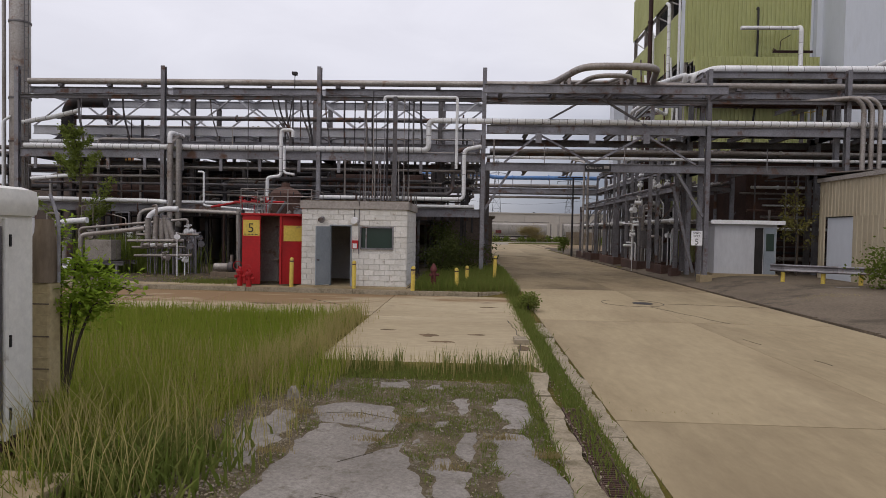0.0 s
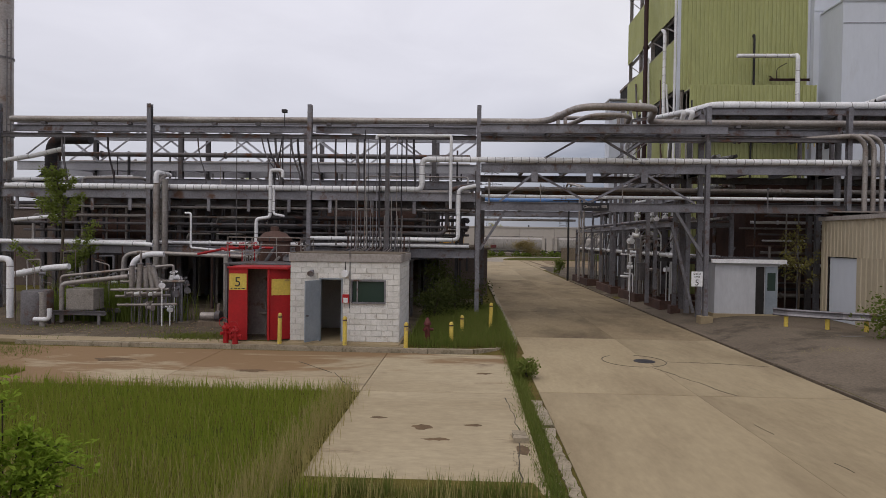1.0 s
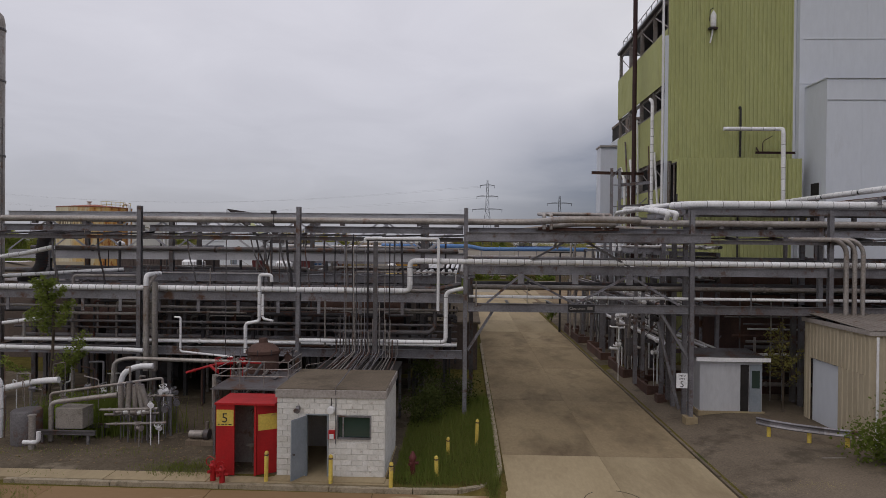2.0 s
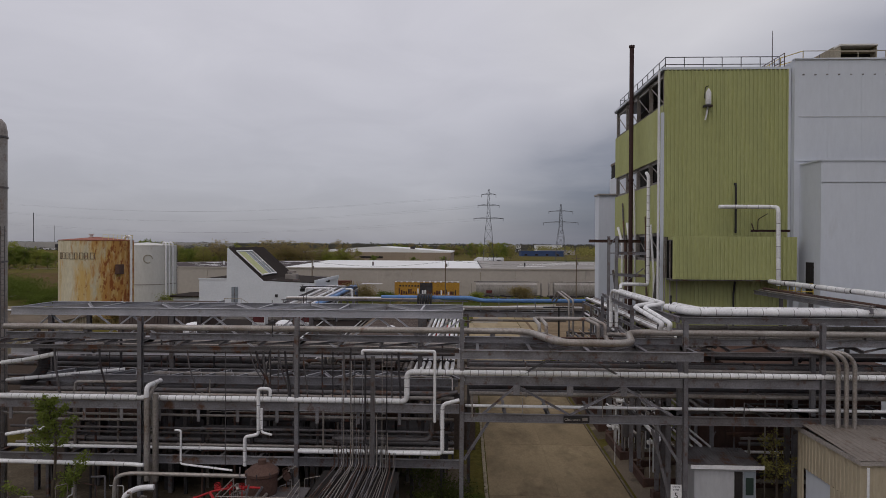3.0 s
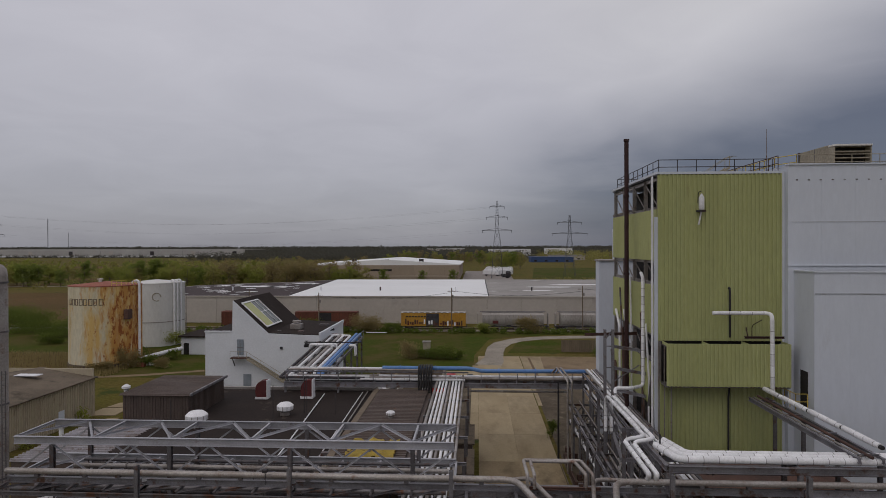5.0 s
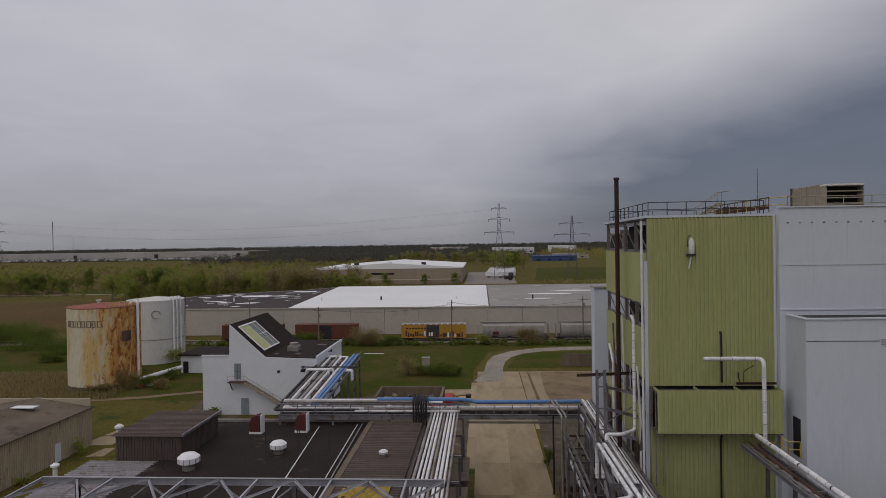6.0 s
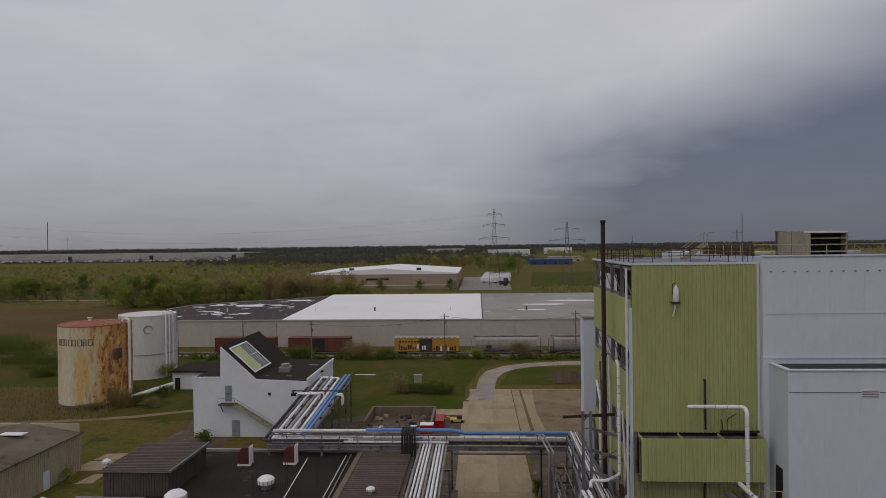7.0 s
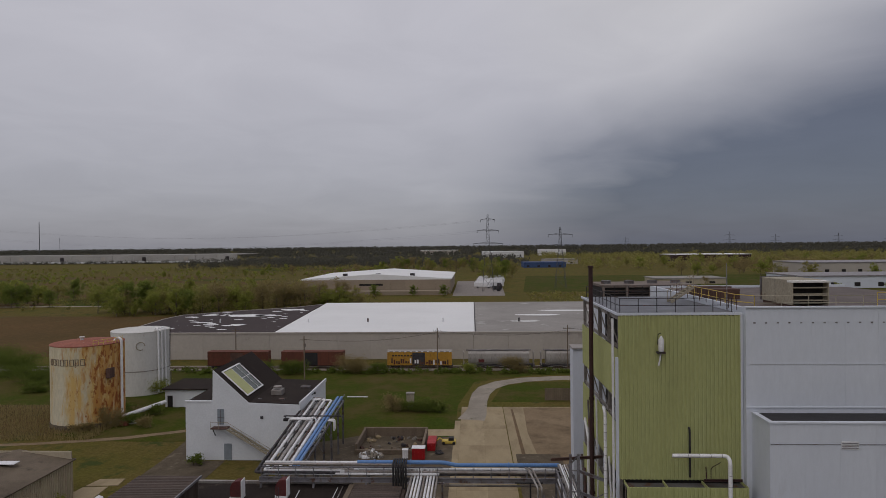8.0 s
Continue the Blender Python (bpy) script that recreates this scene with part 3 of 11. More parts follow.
def part(name, bm, material, parent, label="", smooth=False):
    if OFF[parent].length:
        bmesh.ops.translate(bm, verts=bm.verts, vec=-OFF[parent])
    me = mesh_of(name, bm, smooth)
    me.materials.append(M[material])
    ob = new(name, me)
    ob.parent = parent
    OFF[ob] = OFF[parent]
    return tagged(ob, label)


def single(name, bm, material, label, category, group="", kind="", smooth=False):
    """A thing that is one mesh, with its origin at its base."""
    lo = [min(v.co[i] for v in bm.verts) for i in range(3)]
    hi = [max(v.co[i] for v in bm.verts) for i in range(3)]
    at = Vector(((lo[0] + hi[0]) / 2, (lo[1] + hi[1]) / 2, lo[2]))
    bmesh.ops.translate(bm, verts=bm.verts, vec=-at)
    me = mesh_of(name, bm, smooth)
    me.materials.append(M[material])
    ob = new(name, me)
    ob.location = at
    OFF[ob] = at
    return tagged(ob, label, category, group, kind)


def solid(bm, profile, p0, p1, up=(0, 0, 1)):
    """Sweeps a closed 2D profile straight from p0 to p1."""
    p0, p1 = Vector(p0), Vector(p1)
    d = (p1 - p0).normalized()
    u = Vector(up)
    if abs(d.dot(u)) > 0.98:
        u = Vector((0, 1, 0))
    s = d.cross(u).normalized()
    u = s.cross(d)
    a = [bm.verts.new(p0 + s * x + u * y) for x, y in profile]
    b = [bm.verts.new(p1 + s * x + u * y) for x, y in profile]
    n = len(profile)
    for i in range(n):
        bm.faces.new((a[i], a[(i + 1) % n], b[(i + 1) % n], b[i]))
    bm.faces.new(list(reversed(a)))
    bm.faces.new(b)
    return bm


def box(lo, hi, bm=None, bevel=0.0):
    bm = bm or bmesh.new()
    (x0, y0, z0), (x1, y1, z1) = lo, hi
    v = [bm.verts.new(c) for c in ((x0, y0, z0), (x1, y0, z0), (x1, y1, z0), (x0, y1, z0), (x0, y0, z1), (x1, y0, z1), (x1, y1, z1), (x0, y1, z1))]
    fs = [bm.faces.new([v[i] for i in f]) for f in ((3, 2, 1, 0), (4, 5, 6, 7), (0, 1, 5, 4), (1, 2, 6, 5), (2, 3, 7, 6), (3, 0, 4, 7))]
    if bevel:
        bmesh.ops.bevel(bm, geom=list({e for f in fs for e in f.edges}), offset=bevel, segments=2, affect="EDGES", profile=0.6)
    return bm


def ibeam(p0, p1, h=0.35, w=0.18, t=0.025, up=(0, 0, 1), bm=None):
    a, b = w / 2, h / 2
    k = t * 0.4
    pr = [(-a, -b), (a, -b), (a, -b + t), (k, -b + t), (k, b - t), (a, b - t), (a, b), (-a, b), (-a, b - t), (-k, b - t), (-k, -b + t), (-a, -b + t)]
    return solid(bm or bmesh.new(), pr, p0, p1, up)


def angle_bar(p0, p1, w=0.09, t=0.014, up=(0, 0, 1), bm=None):
    pr = [(0, 0), (w, 0), (w, t), (t, t), (t, w), (0, w)]
    return solid(bm or bmesh.new(), [(x - w / 2, y - w / 2) for x, y in pr], p0, p1, up)


def bar(p0, p1, w=0.06, h=None, bm=None, up=(0, 0, 1)):
    a, b = w / 2, (h or w) / 2
    return solid(bm or bmesh.new(), [(-a, -b), (a, -b), (a, b), (-a, b)], p0, p1, up)


def rod(p0, p1, r, r2=None, seg=10, bm=None):
    bm = bm or bmesh.new()
    p0, p1 = Vector(p0), Vector(p1)
    d = (p1 - p0).normalized()
    s = d.orthogonal().normalized()
    u = d.cross(s)
    r2 = r if r2 is None else r2
    rings = []
    for p, q in ((p0, r), (p1, r2)):
        rings.append([bm.verts.new(p + (s * math.cos(k * 2 * math.pi / seg) + u * math.sin(k * 2 * math.pi / seg)) * q) for k in range(seg)])
    for i in range(seg):
        bm.faces.new((rings[0][i], rings[0][(i + 1) % seg], rings[1][(i + 1) % seg], rings[1][i]))
    bm.faces.new(list(reversed(rings[0])))
    bm.faces.new(rings[1])
    return bm


def rounded(pts, bend):
    pts = [Vector(p) for p in pts]
    out = [pts[0]]
    for a, b, c in zip(pts, pts[1:], pts[2:]):
        k = min(bend, (a - b).length * 0.49, (c - b).length * 0.49)
        p, q = b + (a - b).normalized() * k, b + (c - b).normalized() * k
        if (a - b).normalized().dot((c - b).normalized()) < -0.999:
            out.append(b)
            continue
        for i in range(6):
            f = i / 5
            out.append(p * (1 - f) ** 2 + b * 2 * f * (1 - f) + q * f ** 2)
    out.append(pts[-1])
    return out


def tube(pts, r, bend=None, seg=10, bm=None):
    """A pipe along a line of points, its corners bent round."""
    bm = bm or bmesh.new()
    pts = rounded(pts, r * 2.2 if bend is None else bend)
    rings, s = [], None
    for i, p in enumerate(pts):
        d = ((pts[min(i + 1, len(pts) - 1)] - p).normalized() + (p - pts[max(i - 1, 0)]).normalized()).normalized()
        s = d.orthogonal().normalized() if s is None else (s - d * s.dot(d)).normalized()
        u = d.cross(s)
        rings.append([bm.verts.new(p + (s * math.cos(k * 2 * math.pi / seg) + u * math.sin(k * 2 * math.pi / seg)) * r) for k in range(seg)])
    for a, b in zip(rings, rings[1:]):
        for i in range(seg):
            bm.faces.new((a[i], a[(i + 1) % seg], b[(i + 1) % seg], b[i]))
    bm.faces.new(list(reversed(rings[0])))
    bm.faces.new(rings[-1])
    return bm


def lathe(at, rows, seg=20, bm=None):
    """A turned body: rows of (height, radius) about an upright axis."""
    bm = bm or bmesh.new()
    x, y, z = at
    rings = [[bm.verts.new((x + math.cos(k * 2 * math.pi / seg) * r, y + math.sin(k * 2 * math.pi / seg) * r, z + h)) for k in range(seg)] for h, r in rows]
    for a, b in zip(rings, rings[1:]):
        for i in range(seg):
            bm.faces.new((a[i], a[(i + 1) % seg], b[(i + 1) % seg], b[i]))
    bm.faces.new(list(reversed(rings[0])))
    bm.faces.new(rings[-1])
    return bm


def prism(outline, z0, z1, bm=None):
    bm = bm or bmesh.new()
    lo, hi = [bm.verts.new((x, y, z0)) for x, y in outline], [bm.verts.new((x, y, z1)) for x, y in outline]
    n = len(outline)
    for i in range(n):
        bm.faces.new((lo[i], lo[(i + 1) % n], hi[(i + 1) % n], hi[i]))
    bm.faces.new(list(reversed(lo)))
    bm.faces.new(hi)
    bmesh.ops.recalc_face_normals(bm, faces=bm.faces)
    return bm


def ribbed(p0, along, rise, width, height, pitch, depth, out, bm=None, back=0.03):
    """A ribbed sheet: starts at p0, runs along 'along' for width, rises along 'rise' for height, ribs stand out along 'out'."""
    bm = bm or bmesh.new()
    p0, along, rise, out = Vector(p0), Vector(along).normalized(), Vector(rise).normalized(), Vector(out).normalized()
    n = max(1, round(width / pitch))
    w = width / n
    line = [(0, 0)]
    for i in range(n):
        for f, d in ((0.55, 0), (0.65, 1), (0.9, 1), (1.0, 0)):
            line.append(((i + f) * w, d * depth))
    front = [[bm.verts.new(p0 + along * a + out * b + rise * h) for a, b in line] for h in (0, height)]
    rear = [[bm.verts.new(p0 + along * a - out * back + rise * h) for a in (0, width)] for h in (0, height)]
    for i in range(len(line) - 1):
        bm.faces.new((front[0][i], front[0][i + 1], front[1][i + 1], front[1][i]))
    bm.faces.new((rear[0][1], rear[0][0], rear[1][0], rear[1][1]))
    bm.faces.new((rear[0][0], front[0][0], front[1][0], rear[1][0]))
    bm.faces.new((front[0][-1], rear[0][1], rear[1][1], front[1][-1]))
    bm.faces.new(list(reversed(front[1])) + [rear[1][0], rear[1][1]])
    bm.faces.new(front[0] + [rear[0][1], rear[0][0]])
    bmesh.ops.recalc_face_normals(bm, faces=bm.faces)
    return bm


def ribbed_panels(name, p0, along, rise, width, height, panel, pitch, depth, out, material, parent):
    """A clad wall or roof of single sheets side by side, which share two meshes."""
    along_v = Vector(along).normalized()
    n = max(1, round(width / panel))
    w = width / n
    me = None
    for i in range(n):
        p = Vector(p0) + along_v * w * i - OFF[parent]
        if me is None:
            me = mesh_of(name, ribbed((0, 0, 0), along, rise, w - 0.004, height, pitch, depth, out))
            me.materials.append(M[material])
        ob = new(name, me)
        ob.parent, ob.location = parent, p


def pieces(name, bm, material, parent, places):
    """Alike pieces that share one mesh: one object at each place (world coordinates)."""
    me = mesh_of(name, bm)
    me.materials.append(M[material])
    made = []
    for p in places:
        ob = new(name, me)
        ob.parent, ob.location = parent, Vector(p) - OFF[parent]
        made.append(ob)
    return made


def clad_pipe(pts, r, label, pitch=0.6, material="clad", group="", bend=None, hangers=()):
    """A lagged pipe: a core with bends, and sheet-metal jacket sections slipped over its straight runs."""
    at = Vector(pts[0])
    ob = thing("insulated_pipe", at, label, "pipe", group)
    part("pipe_run", tube(pts, r, bend, 12), material, ob, smooth=True)
    for a, b in zip(pts, pts[1:]):
        a, b = Vector(a), Vector(b)
        length = (b - a).length
        k = r * 2.4
        if length < 2 * k + pitch:
            continue
        d = (b - a).normalized()
        n = max(1, round((length - 2 * k) / pitch))
        w = (length - 2 * k) / n
        gap = 0.03 if pitch < 1.5 else 0.022
        bm = rod((0, 0, 0), d * (w - gap), r * 1.06, r * 1.035, 14)
        plain = len(bm.faces)
        rod(d * (w - gap), d * w, r * 1.045, r * 1.045, 14, bm)
        bm.faces.ensure_lookup_table()
        for f in bm.faces[plain:]:
            f.material_index = 1
        me = mesh_of("jacket_section", bm, True)
        me.materials.append(M[material])
        me.materials.append(M["seam" if material == "clad" else material])
        for i in range(n):
            s = new("jacket_section", me)
            s.parent, s.location = ob, a + d * (k + w * i) - OFF[ob]
    return ob


def plain_pipe(pts, r, label, material="pipe", group="", bend=None, seg=10, flanges=0.0):
    at = Vector(pts[0])
    kind_of = "conduit" if r < 0.026 else "small_pipe" if r < 0.07 else "pipe"
    ob = thing(kind_of, at, label, kind_of.replace("_", " "), group)
    part("pipe_run", tube(pts, r, bend, seg), material, ob, smooth=True)
    if flanges:
        for a, b in zip(pts, pts[1:]):
            a, b = Vector(a), Vector(b)
            n = int((b - a).length / flanges)
            d = (b - a).normalized()
            for i in range(n):
                p = a + d * (flanges * (i + 0.5))
                part("flange", rod(p - d * 0.035, p + d * 0.035, r * 1.5, None, 12), material, ob)
    return ob


# ---- ground ----


def step(a, b, x):
    t = min(1, max(0, (x - a) / (b - a)))
    return t * t * (3 - 2 * t)


def level(x, y):
    """Height of the ground."""
    near = 1 - step(44, 60, y)
    h = 0.0
    h += 0.26 * step(2.3, 1.9, x) * step(22.6, 23.6, y) * near
    h += 0.40 * step(10.9, 14.5, x) * step(8, 26, y) * near
    h += 0.06 * step(2.2, 1.7, x) * step(24, 22, y)
    h += 0.10 * step(13.5, 9.0, y) * step(2.2, 1.7, x)
    return h - 0.03


def axis(stops):
    out = []
    for a, b, n in stops:
        out += [a + (b - a) * i / n for i in range(n)]
    return out + [stops[-1][1]]


xs = axis([(-6000, -1200, 6), (-1200, -200, 10), (-200, -40, 16), (-40, 40, 160), (40, 200, 16), (200, 1200, 10), (1200, 6000, 6)])
ys = axis([(-3000, -60, 6), (-60, -4, 14), (-4, 60, 128), (60, 200, 28), (200, 1200, 16), (1200, 6500, 8)])
bm = bmesh.new()
grid = [[bm.verts.new((x, y, level(x, y) - (0.02 if abs(x) > 300 or y > 300 else 0))) for x in xs] for y in ys]
for j in range(len(ys) - 1):
    for i in range(len(xs) - 1):
        bm.faces.new((grid[j][i], grid[j][i + 1], grid[j + 1][i + 1], grid[j + 1][i]))
me = mesh_of("ground", bm)
me.materials.append(M["turf"])
ground = tagged(new("ground", me), "rough green and brown turf, flat out to the horizon", "ground", kind="structure")
OFF[ground] = Vector((0, 0, 0))


def sheet(name, outline, z0, z1, material, label, category="paving"):
    return tagged(single(name, prism(outline, z0, z1), material, label, category), kind="structure")


def drape(name, x0, x1, y0, y1, lift, material, label, category, nx=20, ny=20, rag=0.0, thick=0.12):
    """A patch of ground cover that follows the ground, with a ragged border when rag is set."""
    bm = bmesh.new()
    g = []
    for j in range(ny + 1):
        row = []
        for i in range(nx + 1):
            x, y = x0 + (x1 - x0) * i / nx, y0 + (y1 - y0) * j / ny
            if rag:
                dx, dy = noise.noise((x * 0.7, y * 0.7, 1)) * rag, noise.noise((x * 0.7, y * 0.7, 5)) * rag
                x, y = x + dx, y + dy
            edge = i in (0, nx) or j in (0, ny)
            row.append(bm.verts.new((x, y, level(x, y) + (-0.05 if edge else lift))))
        g.append(row)
    for j in range(ny):
        for i in range(nx):
            bm.faces.new((g[j][i], g[j][i + 1], g[j + 1][i + 1], g[j + 1][i]))
    return tagged(single(name, bm, material, label, category), kind="structure")


# road: concrete slabs between x 2.3 and 10.6, with open joints in which weeds grow
road = thing("road", (6.4, 40, 0), "yellowish concrete road slabs with cracked joints", "road", kind="structure")
part("road_bed", box((2.32, -8, -0.2), (10.62, 127, -0.035)), "joint", road)
cuts = [-8, -3.5, 2.0, 8.5, 17.9, 27.4, 36.8, 46.2, 55.6, 65.0, 74.4, 83.8, 93.2, 102.6, 112.0, 121.0, 127.0]
for a, b in zip(cuts, cuts[1:]):
    for c, d in ((2.32, 6.55), (6.55, 10.62)):
        # slabs under the rack take the concrete with shade painted in
        part("slab", box((c + 0.004, a + 0.012, -0.1), (d - 0.004, b - 0.012, 0.0), bevel=0.005), "shadeslab" if 27 < a < 56 else "concrete", road)
for a, b in ((72.5, 84), (84.02, 96), (96.02, 108), (108.02, 117)):
    part("slab", box((1.25, a, -0.1), (2.31, b, 0.003)), "concrete", road)
# ---- stained pad before the hut ----
pad = thing("pavement", (-6, 17, 0.1), "stained concrete pad with rust-coloured streaks", "paving", kind="structure")
part("pad_bed", box((-2.38, 10.92, -0.15), (1.7, 22.9, 0.035)), "joint", pad)
part("pad_bed", box((-26, 17.36, -0.15), (-2.38, 22.9, 0.035)), "joint", pad)
for x0, x1, y0, y1 in ((-2.4, 1.72, 10.9, 17.3), (-2.4, 1.72, 17.32, 22.75), (-8.2, -2.42, 17.33, 22.75), (-14, -8.22, 17.33, 22.75), (-26, -14.02, 16.6, 22.75)):
    part("slab", box((x0, y0, -0.1), (x1, y1, 0.075), bevel=0.012), "ironpad", pad)

# ---- pipe rack across the road ----
RY = 32.3
COLS = (-23.9, -15.97, -7.71, 0.82, 12.1, 18.87, 27.2, 35.5)
rack = thing("pipe_rack", (0, RY, 0.2), "grey galvanised steel pipe rack spanning the road", "pipe rack")
for x in COLS:
    foot = 0.45 if x > 10 else 0.2
    part("column", ibeam((x, RY, foot), (x, RY, 10.78 if x < 20 else 11.0), 0.26, 0.21, 0.03, (0, 1, 0)), "steel", rack)
    part("column", ibeam((x, RY + 3.4, foot), (x, RY + 3.4, 7.9 if x > 0 else 6.4), 0.24, 0.24, 0.03, (0, 1, 0)), "steel_old", rack)
    part("pedestal", box((x - 0.3, RY - 0.3, foot - 0.5), (x + 0.3, RY + 0.3, foot + 0.02), bevel=0.03), "concrete", rack)
for a, b in zip(COLS, COLS[1:]):
    l, r = a + 0.135, b - 0.135
    wide = abs(a - 0.82) < 0.1
    part("beam", ibeam((l, RY + 0.75, 9.65), (r, RY + 0.75, 9.65), 0.34, 0.2), "steel", rack)
    part("beam", ibeam((l, RY, 9.17), (r, RY, 9.17), 0.2, 0.16), "steel_old", rack)
    zm = 7.68 if a > 0 else 6.2
    part("beam", ibeam((l, RY, zm), (r, RY, zm), 0.44, 0.2), "steel", rack)
    zl = 5.78 if a > 0 else 3.36
    part("beam", ibeam((l, RY, zl), (r, RY, zl), 0.42, 0.2), "steel" if a < 12 else "steel_old", rack)
    part("beam", ibeam((l, RY + 3.4, zm - 0.2), (r, RY + 3.4, zm - 0.2), 0.36, 0.2), "steel_old", rack)
    n = max(2, round((b - a) / 2.1))
    for i in range(n + 1):
        x = a + (b - a) * i / n
        for z in (zm, zl):
            part("crossbeam", ibeam((x, RY + 0.12, z - 0.02), (x, RY + 3.3, z - 0.02), 0.24, 0.15), "steel_old", rack)
        part("crossbeam", ibeam((x, RY + 0.09, 9.3), (x, RY + 1.5, 9.42), 0.18, 0.12), "steel_old", rack)
    for i in range(n):
        x0, x1 = a + (b - a) * i / n, a + (b - a) * (i + 1) / n
        part("brace", angle_bar((x0, RY + 0.15, 9.32), (x1, RY + 1.4, 9.4), 0.09), "steel_old", rack)
        if a < 0:
            part("hanger", bar(((x0 + x1) / 2, RY - 0.03, zm - 0.85), ((x0 + x1) / 2, RY - 0.03, zm - 0.2), 0.16, 0.05, up=(0, 1, 0)), "steel", rack)
# side of the road: lattice between the two beams over the clearance, and knee braces
nodes = [(1.9, 6.0), (3.6, 7.45), (6.3, 6.0), (9.0, 7.45), (11.5, 6.0)]
for (x0, z0), (x1, z1) in zip(nodes, nodes[1:]):
    part("brace", angle_bar((x0, RY - 0.1, z0), (x1, RY - 0.1, z1), 0.11), "steel", rack)
for x in (3.6, 6.3, 9.0):
    part("gusset", box((x - 0.16, RY - 0.17, 7.0), (x + 0.16, RY - 0.13, 7.5)), "steel", rack)
for (x0, z0), (x1, z1) in (((3.6, 7.9), (5.9, 9.2)), ((9.0, 7.9), (6.7, 9.2))):
    part("brace", angle_bar((x0, RY - 0.1, z0), (x1, RY - 0.3, z1), 0.1), "steel_old", rack)
part("knee_brace", angle_bar((0.95, RY, 3.6), (2.2, RY, 5.58), 0.13), "steel", rack)
part("knee_brace", angle_bar((11.95, RY, 3.4), (10.6, RY, 5.58), 0.13), "steel", rack)
part("knee_brace", angle_bar((11.95, RY + 1.2, 0.5), (10.8, RY + 1.2, 5.0), 0.13), "steel", rack)
# platform that carries the pipe loop, out towards the yard
for y in (30.45, 33.05):
    part("beam", ibeam((0.82, y, 9.33), (12.3, y, 9.33), 0.42, 0.2), "steel", rack)
for x in (1.6, 4.2, 7.0, 9.8, 12.15):
    part("crossbeam", ibeam((x, 30.55, 9.33), (x, 32.95, 9.33), 0.3, 0.16), "steel", rack)
part("brace", angle_bar((7.0, 30.5, 9.35), (9.8, 33.0, 9.35), 0.09), "steel_old", rack)
part("brace", angle_bar((7.0, 30.5, 9.35), (4.2, 33.0, 9.35), 0.09), "steel_old", rack)

# ---- second rack behind, a lattice bridge on posts ----
truss = thing("truss_bridge", (-13, 38, 0.2), "grey steel lattice bridge on posts behind the pipe rack", "pipe rack")
TX0, TX1, TY0, TY1 = -26.6, 0.8, 37.2, 41.0
for y in (TY0, TY1):
    part("chord", ibeam((TX0, y, 10.48), (TX1, y, 10.48), 0.46, 0.2), "galv", truss)
    part("chord", ibeam((TX0, y, 8.15), (TX1, y, 8.15), 0.52, 0.2), "galv", truss)
    n = 11
    w = (TX1 - TX0) / n
    for i in range(n + 1):
        x = TX0 + w * i
        if i % 3 == 1:
            part("post", ibeam((x, y, 0.1), (x, y, 10.24), 0.25, 0.25, 0.03, (0, 1, 0)), "steel_old", truss)
    for i in range(n):
        x = TX0 + w * i
        p, q = (x, y, 8.4), (x + w, y, 10.26)
        if i % 2:
            p, q = (x, y, 10.26), (x + w, y, 8.4)
        part("diagonal", angle_bar(p, q, 0.1), "galv", truss)
for z in (10.58, 8.2):
    for i in range(n + 1):
        x = TX0 + w * i
        if i % 2 == 0 or z < 10:
            part("crossbeam", ibeam((x, TY0 + 0.1, z), (x, TY1 - 0.1, z), 0.2, 0.13), "galv", truss)
        if i < n:
            ya, yb = (TY1 - 0.1, TY0 + 0.1) if i % 2 else (TY0 + 0.1, TY1 - 0.1)
            part("brace", angle_bar((x, ya, z + 0.08), (x + w, yb, z + 0.08), 0.13), "galv", truss)

# ---- flat lattice between the rack and the bridge ----
flat = thing("lattice_frame", (-11.5, 36, 0.2), "flat grey steel lattice between rack and bridge", "pipe rack")
FX0, FX1, FY0, FY1, FZ = -23.4, 0.6, 34.75, 37.2, 7.0
for y, x0 in ((FY0, FX0), (FY1 - 0.55, FX0)):
    part("chord", ibeam((x0, y, FZ), (FX1, y, FZ), 0.42, 0.18), "steel", flat)
for i in range(13):
    xa = FX0 + 0.3 + i * 1.86
    part("crossbeam", ibeam((xa, FY0 + 0.1, FZ + 0.1), (xa + 0.9, FY1 - 0.65, FZ + 0.1), 0.16, 0.14), "galv", flat)
    part("brace", angle_bar((xa + 0.95, FY1 - 0.65, FZ + 0.12), (xa + 1.8, FY0 + 0.1, FZ + 0.12), 0.12), "galv", flat)
for x in (-22.6, -16.4, -10.2, -4.0):
    for y in (FY0, FY1 - 0.55):
        part("post", ibeam((x, y, 0.15), (x, y, FZ - 0.22), 0.18, 0.18, 0.02, (0, 1, 0)), "steel_old", flat)

# ---- long pipes on the racks ----
P = "long pipes on the rack"
plain_pipe([(-23.8, 33.0, 10.12), (4.2, 33.0, 10.12), (5.3, 29.3, 10.12), (8.65, 29.3, 10.12), (9.4, 33.0, 10.12), (44, 33.0, 10.12)], 0.165,
           "long dull grey pipe with a flat loop over the road", "pipe", P, 0.9, 14)
plain_pipe([(3.9, 33.9, 9.75), (5.0, 33.9, 9.9), (6.0, 30.3, 9.95), (7.8, 30.3, 9.95), (8.4, 33.9, 9.9), (12, 33.9, 9.75)], 0.115, "smaller grey pipe nested in the flat loop", "pipe", P, 0.8, 12)
clad_pipe([(-23.5, 32.25, 6.56), (-2.0, 32.25, 6.56), (-2.0, 32.25, 8.08), (44, 32.25, 8.08)], 0.135, "white lagged pipe with ringed jacket, stepping up before the road", 0.42, group=P)
